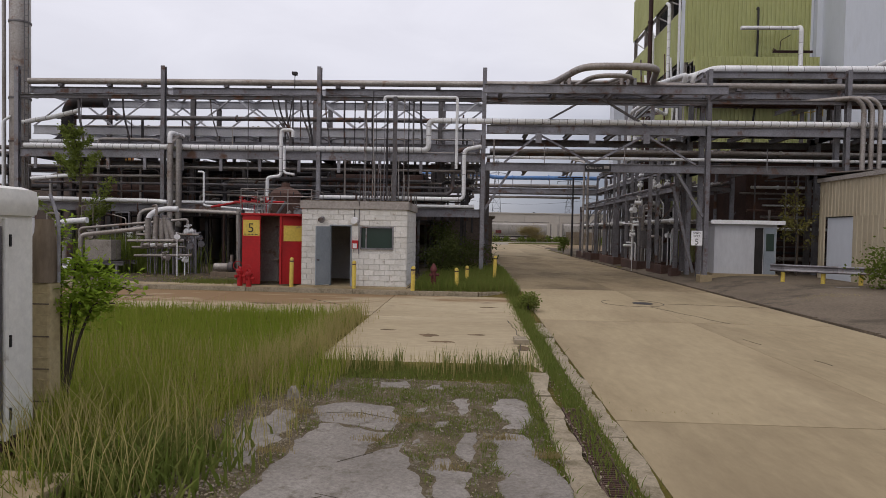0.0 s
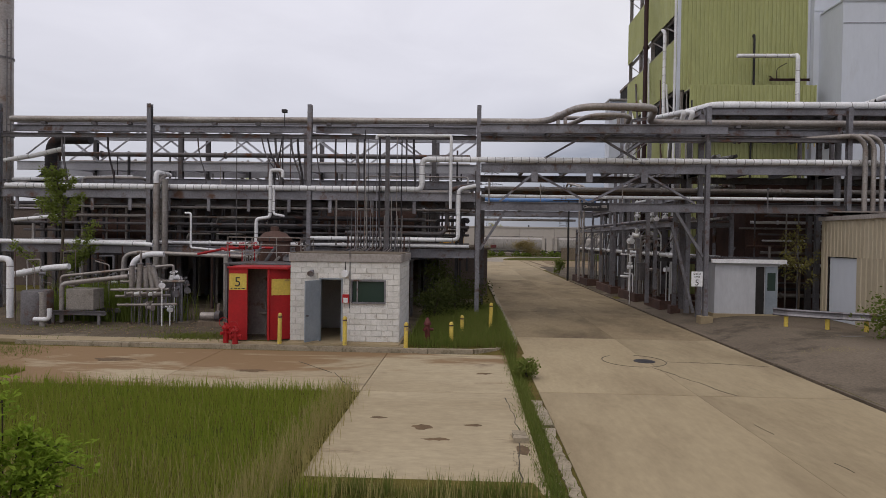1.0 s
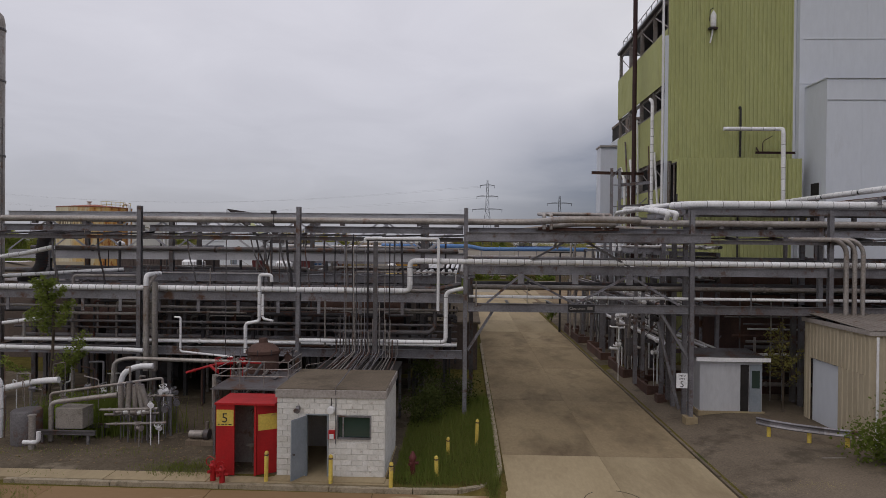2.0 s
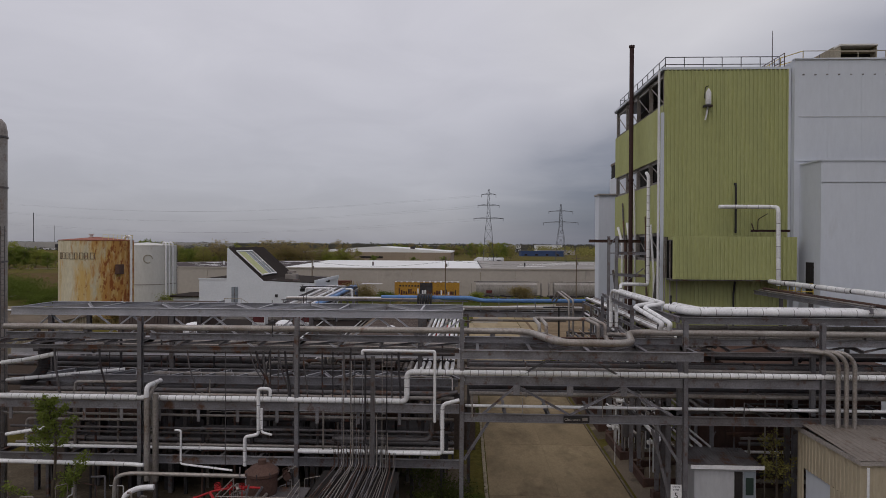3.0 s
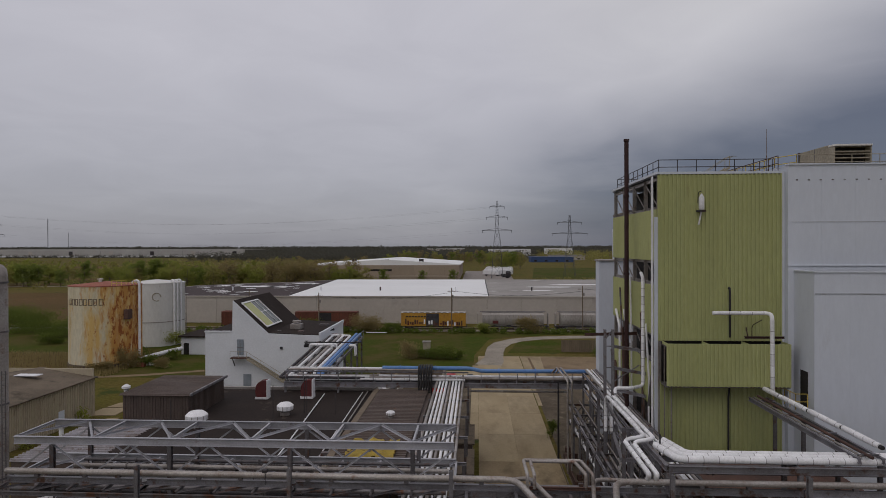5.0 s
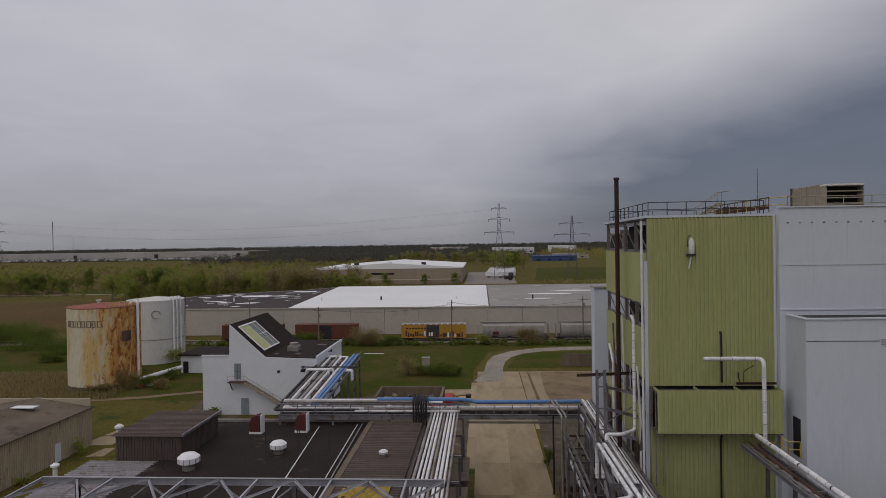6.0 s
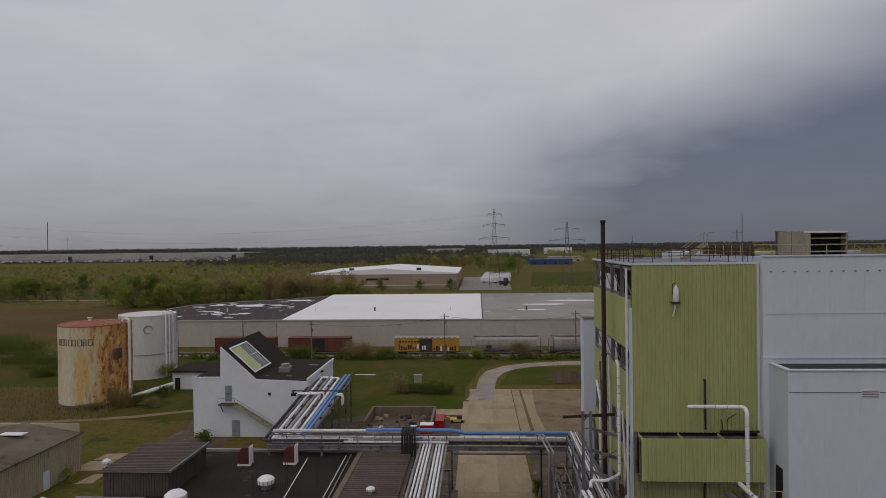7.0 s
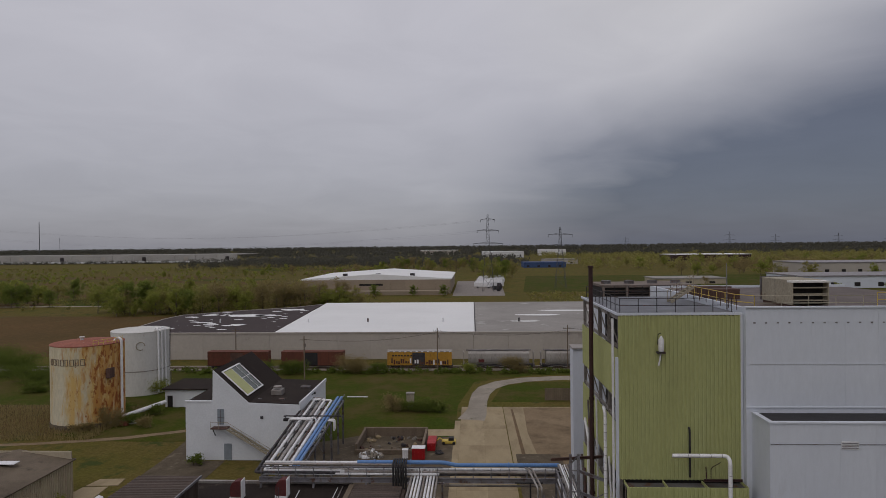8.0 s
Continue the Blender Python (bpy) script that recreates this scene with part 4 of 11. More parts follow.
clad_pipe([(1.0, 32.6, 6.3), (44, 32.6, 6.3)], 0.075, "thin white lagged pipe under the beam", 2.0, group=P)
for y, z, r, m in ((33.4, 6.75, 0.11, "pipe"), (34.0, 6.7, 0.14, "steel_old"), (34.7, 6.8, 0.17, "steel_dark"), (35.3, 6.7, 0.12, "rust"), (33.2, 8.1, 0.10, "pipe"),
                   (33.9, 8.15, 0.16, "steel_old"), (35.0, 8.1, 0.12, "steel_dark")):
    plain_pipe([(1.2, y, z), (44, y, z)], r, "dull steel pipe lying on the rack's crossbeams", m, P, flanges=6.0)
for y, z, r, m in ((33.2, 6.5, 0.10, "pipe"), (34.0, 6.55, 0.13, "steel_old"), (35.0, 6.55, 0.16, "steel_old"), (33.0, 3.72, 0.09, "clad"), (33.6, 3.7, 0.08, "pipe"),
                   (34.3, 3.75, 0.13, "steel_old"), (32.7, 5.55, 0.07, "pipe"), (33.2, 4.7, 0.07, "steel_old"), (33.7, 4.3, 0.06, "steel_old"), (35.0, 8.55, 0.13, "steel_old"), (38.5, 8.5, 0.15, "pipe"), (39.6, 8.5, 0.1, "steel_old"), (37.6, 8.45, 0.08, "pipe")):
    plain_pipe([(-23.6, y, z), (0.4, y, z)], r, "dull steel pipe lying on the rack's crossbeams", m, P, flanges=7.0)

# ---- green tower and its white neighbours ----
tower = thing("process_tower", (20, 55, 0), "tall process tower clad in yellow-green ribbed sheets", "building")
GX0, GX1, GY0, GY1 = 15.75, 24.85, 47.7, 63.0
# made-up block: stands in for the dense, dim plant under the tower
pump = thing("pump_house", (20.4, 41, 0.2), "dark rusty filler block added under the tower", "building")
part("wall", box((16.3, 37.6, 0.2), (25.2, 45.4, 7.6)), "rust", pump)
part("roof", box((16.2, 37.5, 7.6), (25.3, 45.6, 7.75)), "rust", pump)
# solid box, its near-black colour stands for shade inside the tower
part("core", box((GX0 + 2.2, GY0 + 0.3, 0), (GX1 - 0.2, GY1 - 0.3, 27.5)), "dark", tower, "solid core coloured near-black as the shadowy steel interior")
ribbed_panels("cladding_panel", (GX0, GY0, 15.3), (1, 0, 0), (0, 0, 1), GX1 - GX0, 12.5, 0.91, 0.303, 0.11, (0, -1, 0), "green", tower)
ribbed_panels("cladding_panel", (GX0, GY0, 0.2), (1, 0, 0), (0, 0, 1), GX1 - GX0, 12.0, 0.91, 0.303, 0.11, (0, -1, 0), "green", tower)
ribbed_panels("cladding_panel", (GX0 + 0.2, 46.15, 12.2), (1, 0, 0), (0, 0, 1), GX1 - GX0 - 0.3, 3.1, 0.88, 0.29, 0.11, (0, -1, 0), "green", tower)
part("bay_top", box((GX0 + 0.25, 46.24, 15.0), (GX1 - 0.12, 47.6, 15.08)), "steel_old", tower)
for k in range(4):
    part("bay_divider", box((GX0 + 0.3 + k * 2.9, 46.25, 15.08), (GX0 + 0.36 + k * 2.9, 47.6, 15.28)), "green", tower)
part("bay_floor", box((GX0 + 0.2, 46.2, 12.1), (GX1 - 0.1, 47.7, 12.2)), "steel_old", tower)
part("corner_trim", box((GX1 - 0.02, GY0 - 0.08, 0.2), (GX1 + 0.16, GY0 + 0.1, 27.9)), "whitewall", tower)
part("corner_trim", box((GX0 - 0.22, GY0 - 0.06, 0.2), (GX0 - 0.01, GY0 + 0.14, 24.6)), "whitewall", tower)
part("roof_deck", box((GX0 - 0.05, GY0, 27.72), (GX1, GY1, 27.9)), "wetroof", tower)
part("roof_edge", box((GX0 - 0.1, GY0 - 0.06, 27.8), (GX1 + 0.1, GY0 + 0.06, 27.98)), "whitewall", tower)
part("roof_edge", box((GX0 - 0.14, GY0 + 0.08, 27.8), (GX0 - 0.02, GY1, 27.98)), "whitewall", tower)
for z0, z1 in ((21.3, 25.2), (15.6, 19.4), (10.0, 13.4), (4.5, 8.0)):
    ribbed_panels("cladding_panel", (GX0 - 0.02, GY1 - 0.1, z0), (0, -1, 0), (0, 0, 1), GY1 - GY0 - 0.3, z1 - z0, 1.5, 0.3, 0.04, (-1, 0, 0), "green", tower)
for i in range(5):
    y = GY0 + 0.35 + i * 3.65
    part("column", ibeam((GX0 + 0.2, y, 0.1), (GX0 + 0.2, y, 27.7), 0.3, 0.26, 0.03, (0, 1, 0)), "pipe", tower)
for z in (27.5, 25.3, 21.2, 19.5, 15.5, 13.5, 9.9, 8.1, 4.4):
    part("girt", ibeam((GX0 + 0.2, GY0 + 0.3, z), (GX0 + 0.2, GY1, z), 0.24, 0.16), "pipe", tower)
for i in range(4):
    y = GY0 + 0.35 + i * 3.65
    for z0, z1 in ((25.3, 27.4), (19.5, 21.2), (13.5, 15.4)):
        part("brace", angle_bar((GX0 + 0.2, y, z0), (GX0 + 0.2, y + 3.65, z1), 0.1), "pipe", tower)

white = thing("white_process_building", (34, 60, 0), "large windowless building of white metal wall panels", "building")
WX0 = 25.05
for i in range(9):
    x = WX0 + 2.4 * i
    part("wall_panel", box((x + 0.003, 47.2, 0), (x + 2.397, 47.5, 28.35)), "whitewall", white)
part("wall_side", box((WX0, 47.5, 0), (WX0 + 0.3, 72, 28.35)), "whitewall", white)
part("wall_back", box((WX0 + 0.3, 71.7, 0), (46.6, 72, 28.35)), "whitewall", white)
part("roof_deck", box((WX0 + 0.3, 47.5, 27.9), (46.6, 71.7, 28.1)), "brownroof", white)
part("parapet_cap", box((WX0 - 0.05, 47.1, 28.35), (46.7, 47.55, 28.45)), "whitewall", white)
annex = thing("white_annex", (34, 45, 0), "lower white panelled annex with a black flat roof", "building")
AX, AY, AZ = 25.45, 44.4, 20.55
for i in range(8):
    x = AX + 2.4 * i
    part("wall_panel", box((x + 0.003, AY, 0), (x + 2.397, AY + 0.25, AZ)), "whitewall", annex)
part("wall_side", box((AX, AY + 0.25, 0), (AX + 0.25, 47.19, AZ)), "whitewall", annex)
part("roof_deck", box((AX + 0.25, AY + 0.25, AZ - 0.25), (44.6, 47.19, AZ - 0.03)), "black", annex, "black roofing")

backblock = thing("white_tower_behind", (19, 80, 0), "plain white tower behind the green one", "building")
part("wall", box((16.7, 75, 0), (26, 77.2, 20.6)), "whitewall", backblock)
part("roof_deck", box((16.6, 74.8, 20.6), (26.2, 77.4, 20.8)), "gravelroof", backblock)

stack = thing("flue_stack", (14.75, 53.2, 0), "slender dark red-brown flue stack", "stack")
part("pipe_run", rod((14.75, 53.2, 0.1), (14.75, 53.2, 31.4), 0.18, None, 14), "stackm", stack, smooth=True)
for z in (12, 20, 26.5, 31.2):
    part("collar", rod((14.75, 53.2, z), (14.75, 53.2, z + 0.18), 0.235, None, 14), "stackm", stack)

# ---- black flat roof behind the truss ----
plant = thing("flat_roofed_building", (-18, 56, 0), "low building with a black flat roof", "building")
part("wall", box((-27.2, 42.0, 0), (-9.2, 70.2, 5.9)), "brownroof", plant)
part("roof_deck", box((-27.4, 41.8, 5.9), (-9.2, 70.4, 6.05)), "roofing", plant)
part("roof_kerb", box((-27.5, 70.1, 6.05), (-9.3, 70.4, 6.35)), "pipe", plant)
ridge = thing("ribbed_roof_building", (-6, 55, 0), "low building with a brown ribbed metal roof", "building")
part("wall", box((-9.1, 42.2, 0), (-2.9, 68.8, 6.2)), "brownroof", ridge)
ribbed_panels("roof_sheet", (-8.7, 42.0, 6.4), (0, 1, 0), (1, 0, 0), 27.0, 5.4, 1.0, 0.5, 0.11, (0, 0, 1), "brownroof", ridge)
part("valley_beam", box((-9.3, 42, 6.3), (-8.75, 69, 6.5)), "wood", ridge)

# ---- far things ----
ware = thing("warehouse", (-20, 225, 0), "long pale warehouse with white, grey and black roof fields", "warehouse")
for i in range(17):
    x = -85 + 10 * i
    part("wall_panel", box((x + 0.03, 180, 0), (x + 9.97, 180.4, 7.6)), "warewall", ware)
part("wall_cap", box((-85.2, 179.8, 7.6), (85.2, 180.3, 7.95)), "warewall", ware)
for x0, x1, m in ((-60, 5.4, "whiteroof"), (5.6, 85, "gravelroof")):
    part("roof_field", prism([(x0 if m != "whiteroof" else x0 + 6, 180.4), (x1, 180.4), (x1, 274), (x0, 274)], 7.0, 7.75), m, ware)
bend = [(-97.5, 180.4), (-102.8, 196), (-104.8, 216), (-103.5, 228), (-91, 240), (-70, 254), (-60.2, 267)]
part("roof_field", prism([(-54.2, 180.4), (-60.2, 267)] + bend[:-1][::-1], 7.0, 7.75), "patchroof", ware)
for (x0, y0), (x1, y1) in zip(bend, bend[1:]):
    part("wall_side", bar((x0, y0, 3.95), (x1, y1, 3.95), 0.4, 7.9), "warewall", ware)
part("wall_panel", box((-97.5, 180, 0), (-85.03, 180.4, 7.6)), "warewall", ware)

wb = thing("white_sloped_roof_building", (-30, 102, 0), "white stucco building with one steep skylight roof", "building")
prof = [(-40.3, 0.0), (-22.2, 0.0), (-22.2, 8.6), (-30.3, 8.9), (-35.9, 14.0), (-36.0, 9.2), (-40.3, 9.1)]
bm = bmesh.new()
a, b = [bm.verts.new((x, 95.0, z)) for x, z in prof], [bm.verts.new((x, 112.0, z)) for x, z in prof]
bm.faces.new(a), bm.faces.new(list(reversed(b)))
for i in range(len(prof)):
    bm.faces.new((a[i], a[(i + 1) % len(prof)], b[(i + 1) % len(prof)], b[i]))
bmesh.ops.recalc_face_normals(bm, faces=bm.faces)
part("wall", bm, "pagewall", wb)

TK, TR_, TZ0, TZ1 = (-69.6, 116.6), 6.33, 0.7, 15.1
tank = thing("storage_tank", (TK[0], TK[1], 0), "big cream storage tank streaked with orange rust", "tank")
part("footing", lathe((*TK, -0.1), [(0, 6.75), (0.5, 6.6), (0.8, 6.45)], 36), "dirt", tank)
part("shell", lathe((*TK, TZ0), [(0, TR_), (TZ1 - TZ0, TR_)], 56), "tankrust", tank, smooth=True)
part("roof", lathe((*TK, TZ1), [(0, TR_ + 0.06), (0.12, TR_ + 0.06), (0.75, 0.1)], 56), "tankroof", tank, smooth=True)
WT, WR, WZ = (-72.6, 141.2), 6.2, 14.1
tank2 = thing("storage_tank", (WT[0], WT[1], 0), "tall white storage tank with pipes up its side", "tank")
part("shell", lathe((*WT, 0), [(0, WR), (WZ, WR)], 56), "tankwhite", tank2, smooth=True)
part("roof", lathe((*WT, WZ), [(0, WR + 0.06), (0.15, WR + 0.06), (0.8, 0.1)], 56), "tankwhite", tank2, smooth=True)


# ---- kerbs, yard and ground cover near the hut ----


def blades(name, n, spot_of, low, high, width, material, label, lean=0.35, seed=1):
    """Grass: n bent, tapering blades rooted where spot_of(rng) says."""
    rng = np.random.default_rng(seed)
    base = np.array([spot_of(rng) for _ in range(n)])
    z = np.array([level(x, y) for x, y in base[:, :2]]) + (base[:, 2] if base.shape[1] > 2 else 0)
    h = rng.uniform(low, high, n) * rng.uniform(0.6, 1.0, n)
    a = rng.uniform(0, 2 * np.pi, n)
    d = rng.uniform(0, 2 * np.pi, n)
    l = h * rng.uniform(0.05, lean, n)
    w = width * rng.uniform(0.6, 1.4, n)
    s = np.stack([np.cos(a) * w / 2, np.sin(a) * w / 2, np.zeros(n)], 1)
    b = np.stack([base[:, 0], base[:, 1], z - 0.02], 1)
    mid = b + np.stack([np.cos(d) * l * 0.35, np.sin(d) * l * 0.35, h * 0.6], 1)
    tip = b + np.stack([np.cos(d) * l, np.sin(d) * l, h], 1)
    v = np.stack([b - s, b + s, mid + s * 0.7, mid - s * 0.7, tip], 1).reshape(-1, 3)
    k = np.arange(n)[:, None] * 5
    f = [tuple(r) for r in (k + np.array([[0, 1, 2, 3]])).tolist()] + [tuple(r) for r in (k + np.array([[3, 2, 4]])).tolist()]
    me = bpy.data.meshes.new(name)
    me.from_pydata(v.tolist(), [], f)
    me.materials.append(M[material])
    return tagged(new(name, me), label, "grass", kind="stuff")


def leafy(bm, centre, size, n, leaf, rng, droop=0.3):
    """Scatters n small folded leaves through a lumpy volume."""
    c = Vector(centre)
    lumps = [Vector([rng.uniform(-0.7, 0.7) * size[i] for i in range(3)]) for _ in range(9)]
    for _ in range(n):
        o = rng.choice(lumps)
        p = c + o + Vector([rng.gauss(0, 0.27) * size[i] for i in range(3)])
        d = Vector((rng.uniform(-1, 1), rng.uniform(-1, 1), rng.uniform(-droop, 1))).normalized()
        s = d.orthogonal().normalized()
        s.rotate(Matrix.Rotation(rng.uniform(0, 6.28), 3, d))
        k = leaf * rng.uniform(0.6, 1.4)
        q = [p, p + d * k * 0.5 + s * k * 0.32, p + d * k, p + d * k * 0.5 - s * k * 0.32]
        bm.faces.new([bm.verts.new(x) for x in q])
    return bm


kerb = thing("kerb", (-4, 23.0, 0.05), "worn concrete kerb round the hut's yard", "kerb", kind="structure")
line = [(-16, 23.0), (-12, 22.95), (-8, 22.95), (-4, 22.9), (-1, 22.88), (0.6, 22.95), (1.4, 23.3), (2.0, 24.0), (2.22, 25.2), (2.25, 30), (2.25, 36), (2.25, 44), (2.25, 56)]
for (x0, y0), (x1, y1) in zip(line, line[1:]):
    d = (Vector((x1, y1, 0)) - Vector((x0, y0, 0))).normalized() * 0.012
    part("kerb_stone", bar((x0 + d.x, y0 + d.y, 0.075), (x1 - d.x, y1 - d.y, 0.075), 0.2, 0.3), "kerbstone", kerb)
kerb2 = thing("kerb", (1.7, 10, 0.05), "broken low kerb along the weedy strip", "kerb", kind="structure")
krng = random.Random(21)


def rough_strip(x0, x1, y0, y1, z, name, parent, material="kerbstone", wob=0.035):
    """One worn length of kerb with a crumbled outline."""
    n = max(3, int((y1 - y0) / 0.11))
    right = [(x1 + krng.uniform(-wob, wob) * 0.45 + 0.09 * noise.noise((x1, (y0 + (y1 - y0) * i / n) * 1.3, 3)), y0 + (y1 - y0) * i / n) for i in range(n + 1)]
    left = [(x0 + krng.uniform(-wob, wob) * 0.6, y1 - (y1 - y0) * i / n) for i in range(n + 1)]
    bm = prism(right + left, z - 0.22, z)
    return part(name, bm, material, parent)


for y0, y1 in ((2.6, 5.2), (5.215, 7.9), (7.92, 8.9), (9.0, 10.4), (13.4, 13.9)):
    rough_strip(1.32, 1.58, y0, y1, 0.175, "kerb_stone", kerb2)
for y0, y1 in ((1.6, 5.1), (5.11, 7.7), (7.72, 11.3), (11.32, 14.6), (14.8, 16.9)):
    rough_strip(2.04, 2.27, y0, y1, 0.03, "kerb_stone", kerb2, wob=0.04)
grate = thing("drain_grate", (1.74, 7, 0.0), "rusty slotted drain channel grate choked with dirt", "drain")
for y0 in (3.4, 4.42, 5.44, 6.46, 7.48):
    part("channel", box((1.6, y0, 0.0), (1.88, y0 + 1.0, 0.136)), "soil", grate)
    part("edge_bar", bar((1.62, y0, 0.13), (1.62, y0 + 1.0, 0.13), 0.025, 0.06), "rust", grate)
    part("edge_bar", bar((1.86, y0, 0.13), (1.86, y0 + 1.0, 0.13), 0.025, 0.06), "rust", grate)
    for k in range(20):
        part("grate_bar", bar((1.62, y0 + 0.025 + k * 0.05, 0.135), (1.86, y0 + 0.025 + k * 0.05, 0.135), 0.016, 0.03), "rust", grate)

drape("dirt_yard", -34, 2.1, 23.2, 41.8, 0.012, "dirt", "dark trodden dirt under the pipe racks", "ground", 40, 24)
apron = thing("pavement", (-13, 25, 0.2), "pale concrete apron before the valve stands", "paving", kind="structure")
for x0, x1, ya, yb in ((-22, -15.6, 26.3, 25.7), (-15.57, -12.4, 26.0, 26.7), (-12.37, -10.2, 27.0, 26.0), (-10.17, -8.6, 25.2, 24.5), (-8.57, -1.9, 23.7, 23.7)):
    n = max(4, int((x1 - x0) / 0.25))
    back_edge = [(x1 - (x1 - x0) * i / n, yb + (ya - yb) * i / n + 0.35 * noise.noise(((x1 - (x1 - x0) * i / n) * 1.1, 4, 0)) + 0.1 * noise.noise(((x1 - (x1 - x0) * i / n) * 6, 9, 0))) for i in range(n + 1)]
    part("slab", prism([(x0, 23.1), (x1, 23.1)] + back_edge, 0.0, 0.236), "concrete", apron)
arng = random.Random(44)
av, af = [], []
for i in range(800):
    x, y = arng.uniform(-21, -6.5), 24.6 + abs(arng.gauss(0, 3.0))
    if y > 34:
        continue
    k, b, a = 0.012 + 0.06 * arng.random() ** 4, len(av), arng.uniform(0, 6.28)
    z = level(x, y) + 0.02
    for dx, dy in ((1.3, 0), (0, 0.9), (-1.1, 0), (0, -1.0)):
        av.append((x + (dx * math.cos(a) - dy * math.sin(a)) * k, y + (dx * math.sin(a) + dy * math.cos(a)) * k, z + arng.uniform(-0.2, 0.3) * k))
    av += [(x, y, z + k * 0.7), (x, y, z - k)]
    for q in range(4):
        af += [(b + q, b + (q + 1) % 4, b + 4), (b + (q + 1) % 4, b + q, b + 5)]
me = bpy.data.meshes.new("yard_stones")
me.from_pydata(av, [], af)
me.materials.append(M["dirt_pale"])
tagged(new("yard_stones", me), "scattered stones and lumps on the dirt yard", "gravel", kind="stuff")
drape("asphalt_yard", 10.66, 46, 8, 47, 0.05, "asphalt", "worn dark asphalt yard beside the road", "paving", 40, 40)
edge = thing("kerb", (10.7, 30, 0), "low crumbling edge strip along the asphalt", "kerb", kind="structure")
for i in range(22):
    y = 2 + i * 2.9
    part("kerb_stone", bar((10.72, y, 0.0), (10.72, y + 2.86, -0.02), 0.12, 0.14), "asphalt", edge)
drape("dirt_strip", 10.66, 19, 47, 100, 0.05, "dirt", "brown dirt under the roadside pipe rack", "ground", 10, 30)

cover = thing("manhole_cover", (6.45, 22.6, 0), "dark iron manhole cover set in the road", "manhole", kind="structure")
part("lid", lathe((6.45, 22.6, 0.0), [(-0.05, 0.36), (0.008, 0.36), (0.012, 0.33)], 24), "steel_dark", cover)
bm = bmesh.new()
for k in range(40):
    a0, a1 = k / 40 * 6.283 * 0.86 + 2.2, (k + 1) / 40 * 6.283 * 0.86 + 2.2
    bar((6.1 + math.cos(a0) * 1.06, 22.65 + math.sin(a0) * 1.06, 0.001), (6.1 + math.cos(a1) * 1.06, 22.65 + math.sin(a1) * 1.06, 0.001), 0.03, 0.012, bm)
part("cut_ring", bm, "joint", cover, "dark saw cut round the cover")


def crack(points, w=0.03, seed=3):
    """A wandering crack in the concrete."""
    rng = random.Random(seed)
    bm = bmesh.new()
    for (x0, y0, z0), (x1, y1, z1) in zip(points, points[1:]):
        n = max(2, int(math.hypot(x1 - x0, y1 - y0) / 0.35))
        p = None
        for i in range(n + 1):
            f = i / n
            q = (x0 + (x1 - x0) * f + rng.uniform(-0.05, 0.05), y0 + (y1 - y0) * f + rng.uniform(-0.05, 0.05), z0 + (z1 - z0) * f)
            if p:
                bar(p, q, w * rng.uniform(0.4, 1.4), 0.012, bm)
            p = q
    return single("pavement_crack", bm, "joint", "dark wandering crack in the concrete", "crack", kind="structure")


crack([(7.2, 22.6, 0), (8.6, 22.5, 0), (10.4, 22.1, 0)], 0.03, 4)
crack([(6.4, 21.5, 0), (7.0, 19.8, 0), (7.6, 18.0, 0)], 0.02, 5)
crack([(6.6, 8.2, 0), (7.3, 7.6, 0), (7.5, 7.2, 0)], 0.03, 26)
crack([(6.9, 15.3, 0), (7.0, 14.6, 0)], 0.02, 8)
crack([(7.3, 13.0, 0), (7.35, 12.5, 0)], 0.02, 28)
crack([(-5.0, 20.9, 0.075), (-3.6, 19.4, 0.075), (-2.6, 17.4, 0.075)], 0.03, 7)
prg = random.Random(9)
for x, y, rx, ry in ((-0.55, 14.3, 0.24, 0.2), (-0.2, 13.5, 0.3, 0.1), (0.55, 14.5, 0.2, 0.09), (1.45, 13.0, 0.16, 0.34), (-1.6, 14.9, 0.2, 0.08), (-6.1, 19.4, 0.5, 0.2), (-11.0, 20.6, 0.7, 0.3), (0.9, 19.7, 0.3, 0.12)):
    ring = [(x + math.cos(k * 0.45) * rx * prg.uniform(0.6, 1.2), y + math.sin(k * 0.45) * ry * prg.uniform(0.6, 1.2)) for k in range(14)]
    sheet("pavement_scar", ring, 0.05, 0.079, "brownstrip", "dark spalled scar in the stained concrete", "scar")
crack([(1.35, 16.9, 0.076), (1.5, 14.0, 0.076), (1.3, 11.2, 0.076)], 0.02, 10)

# broken grey slabs in the foreground, weeds between them
broken = thing("pavement", (-0.3, 7, 0.1), "broken grey concrete slabs with weeds between", "paving", kind="structure")
rng = random.Random(11)


SLABS = []


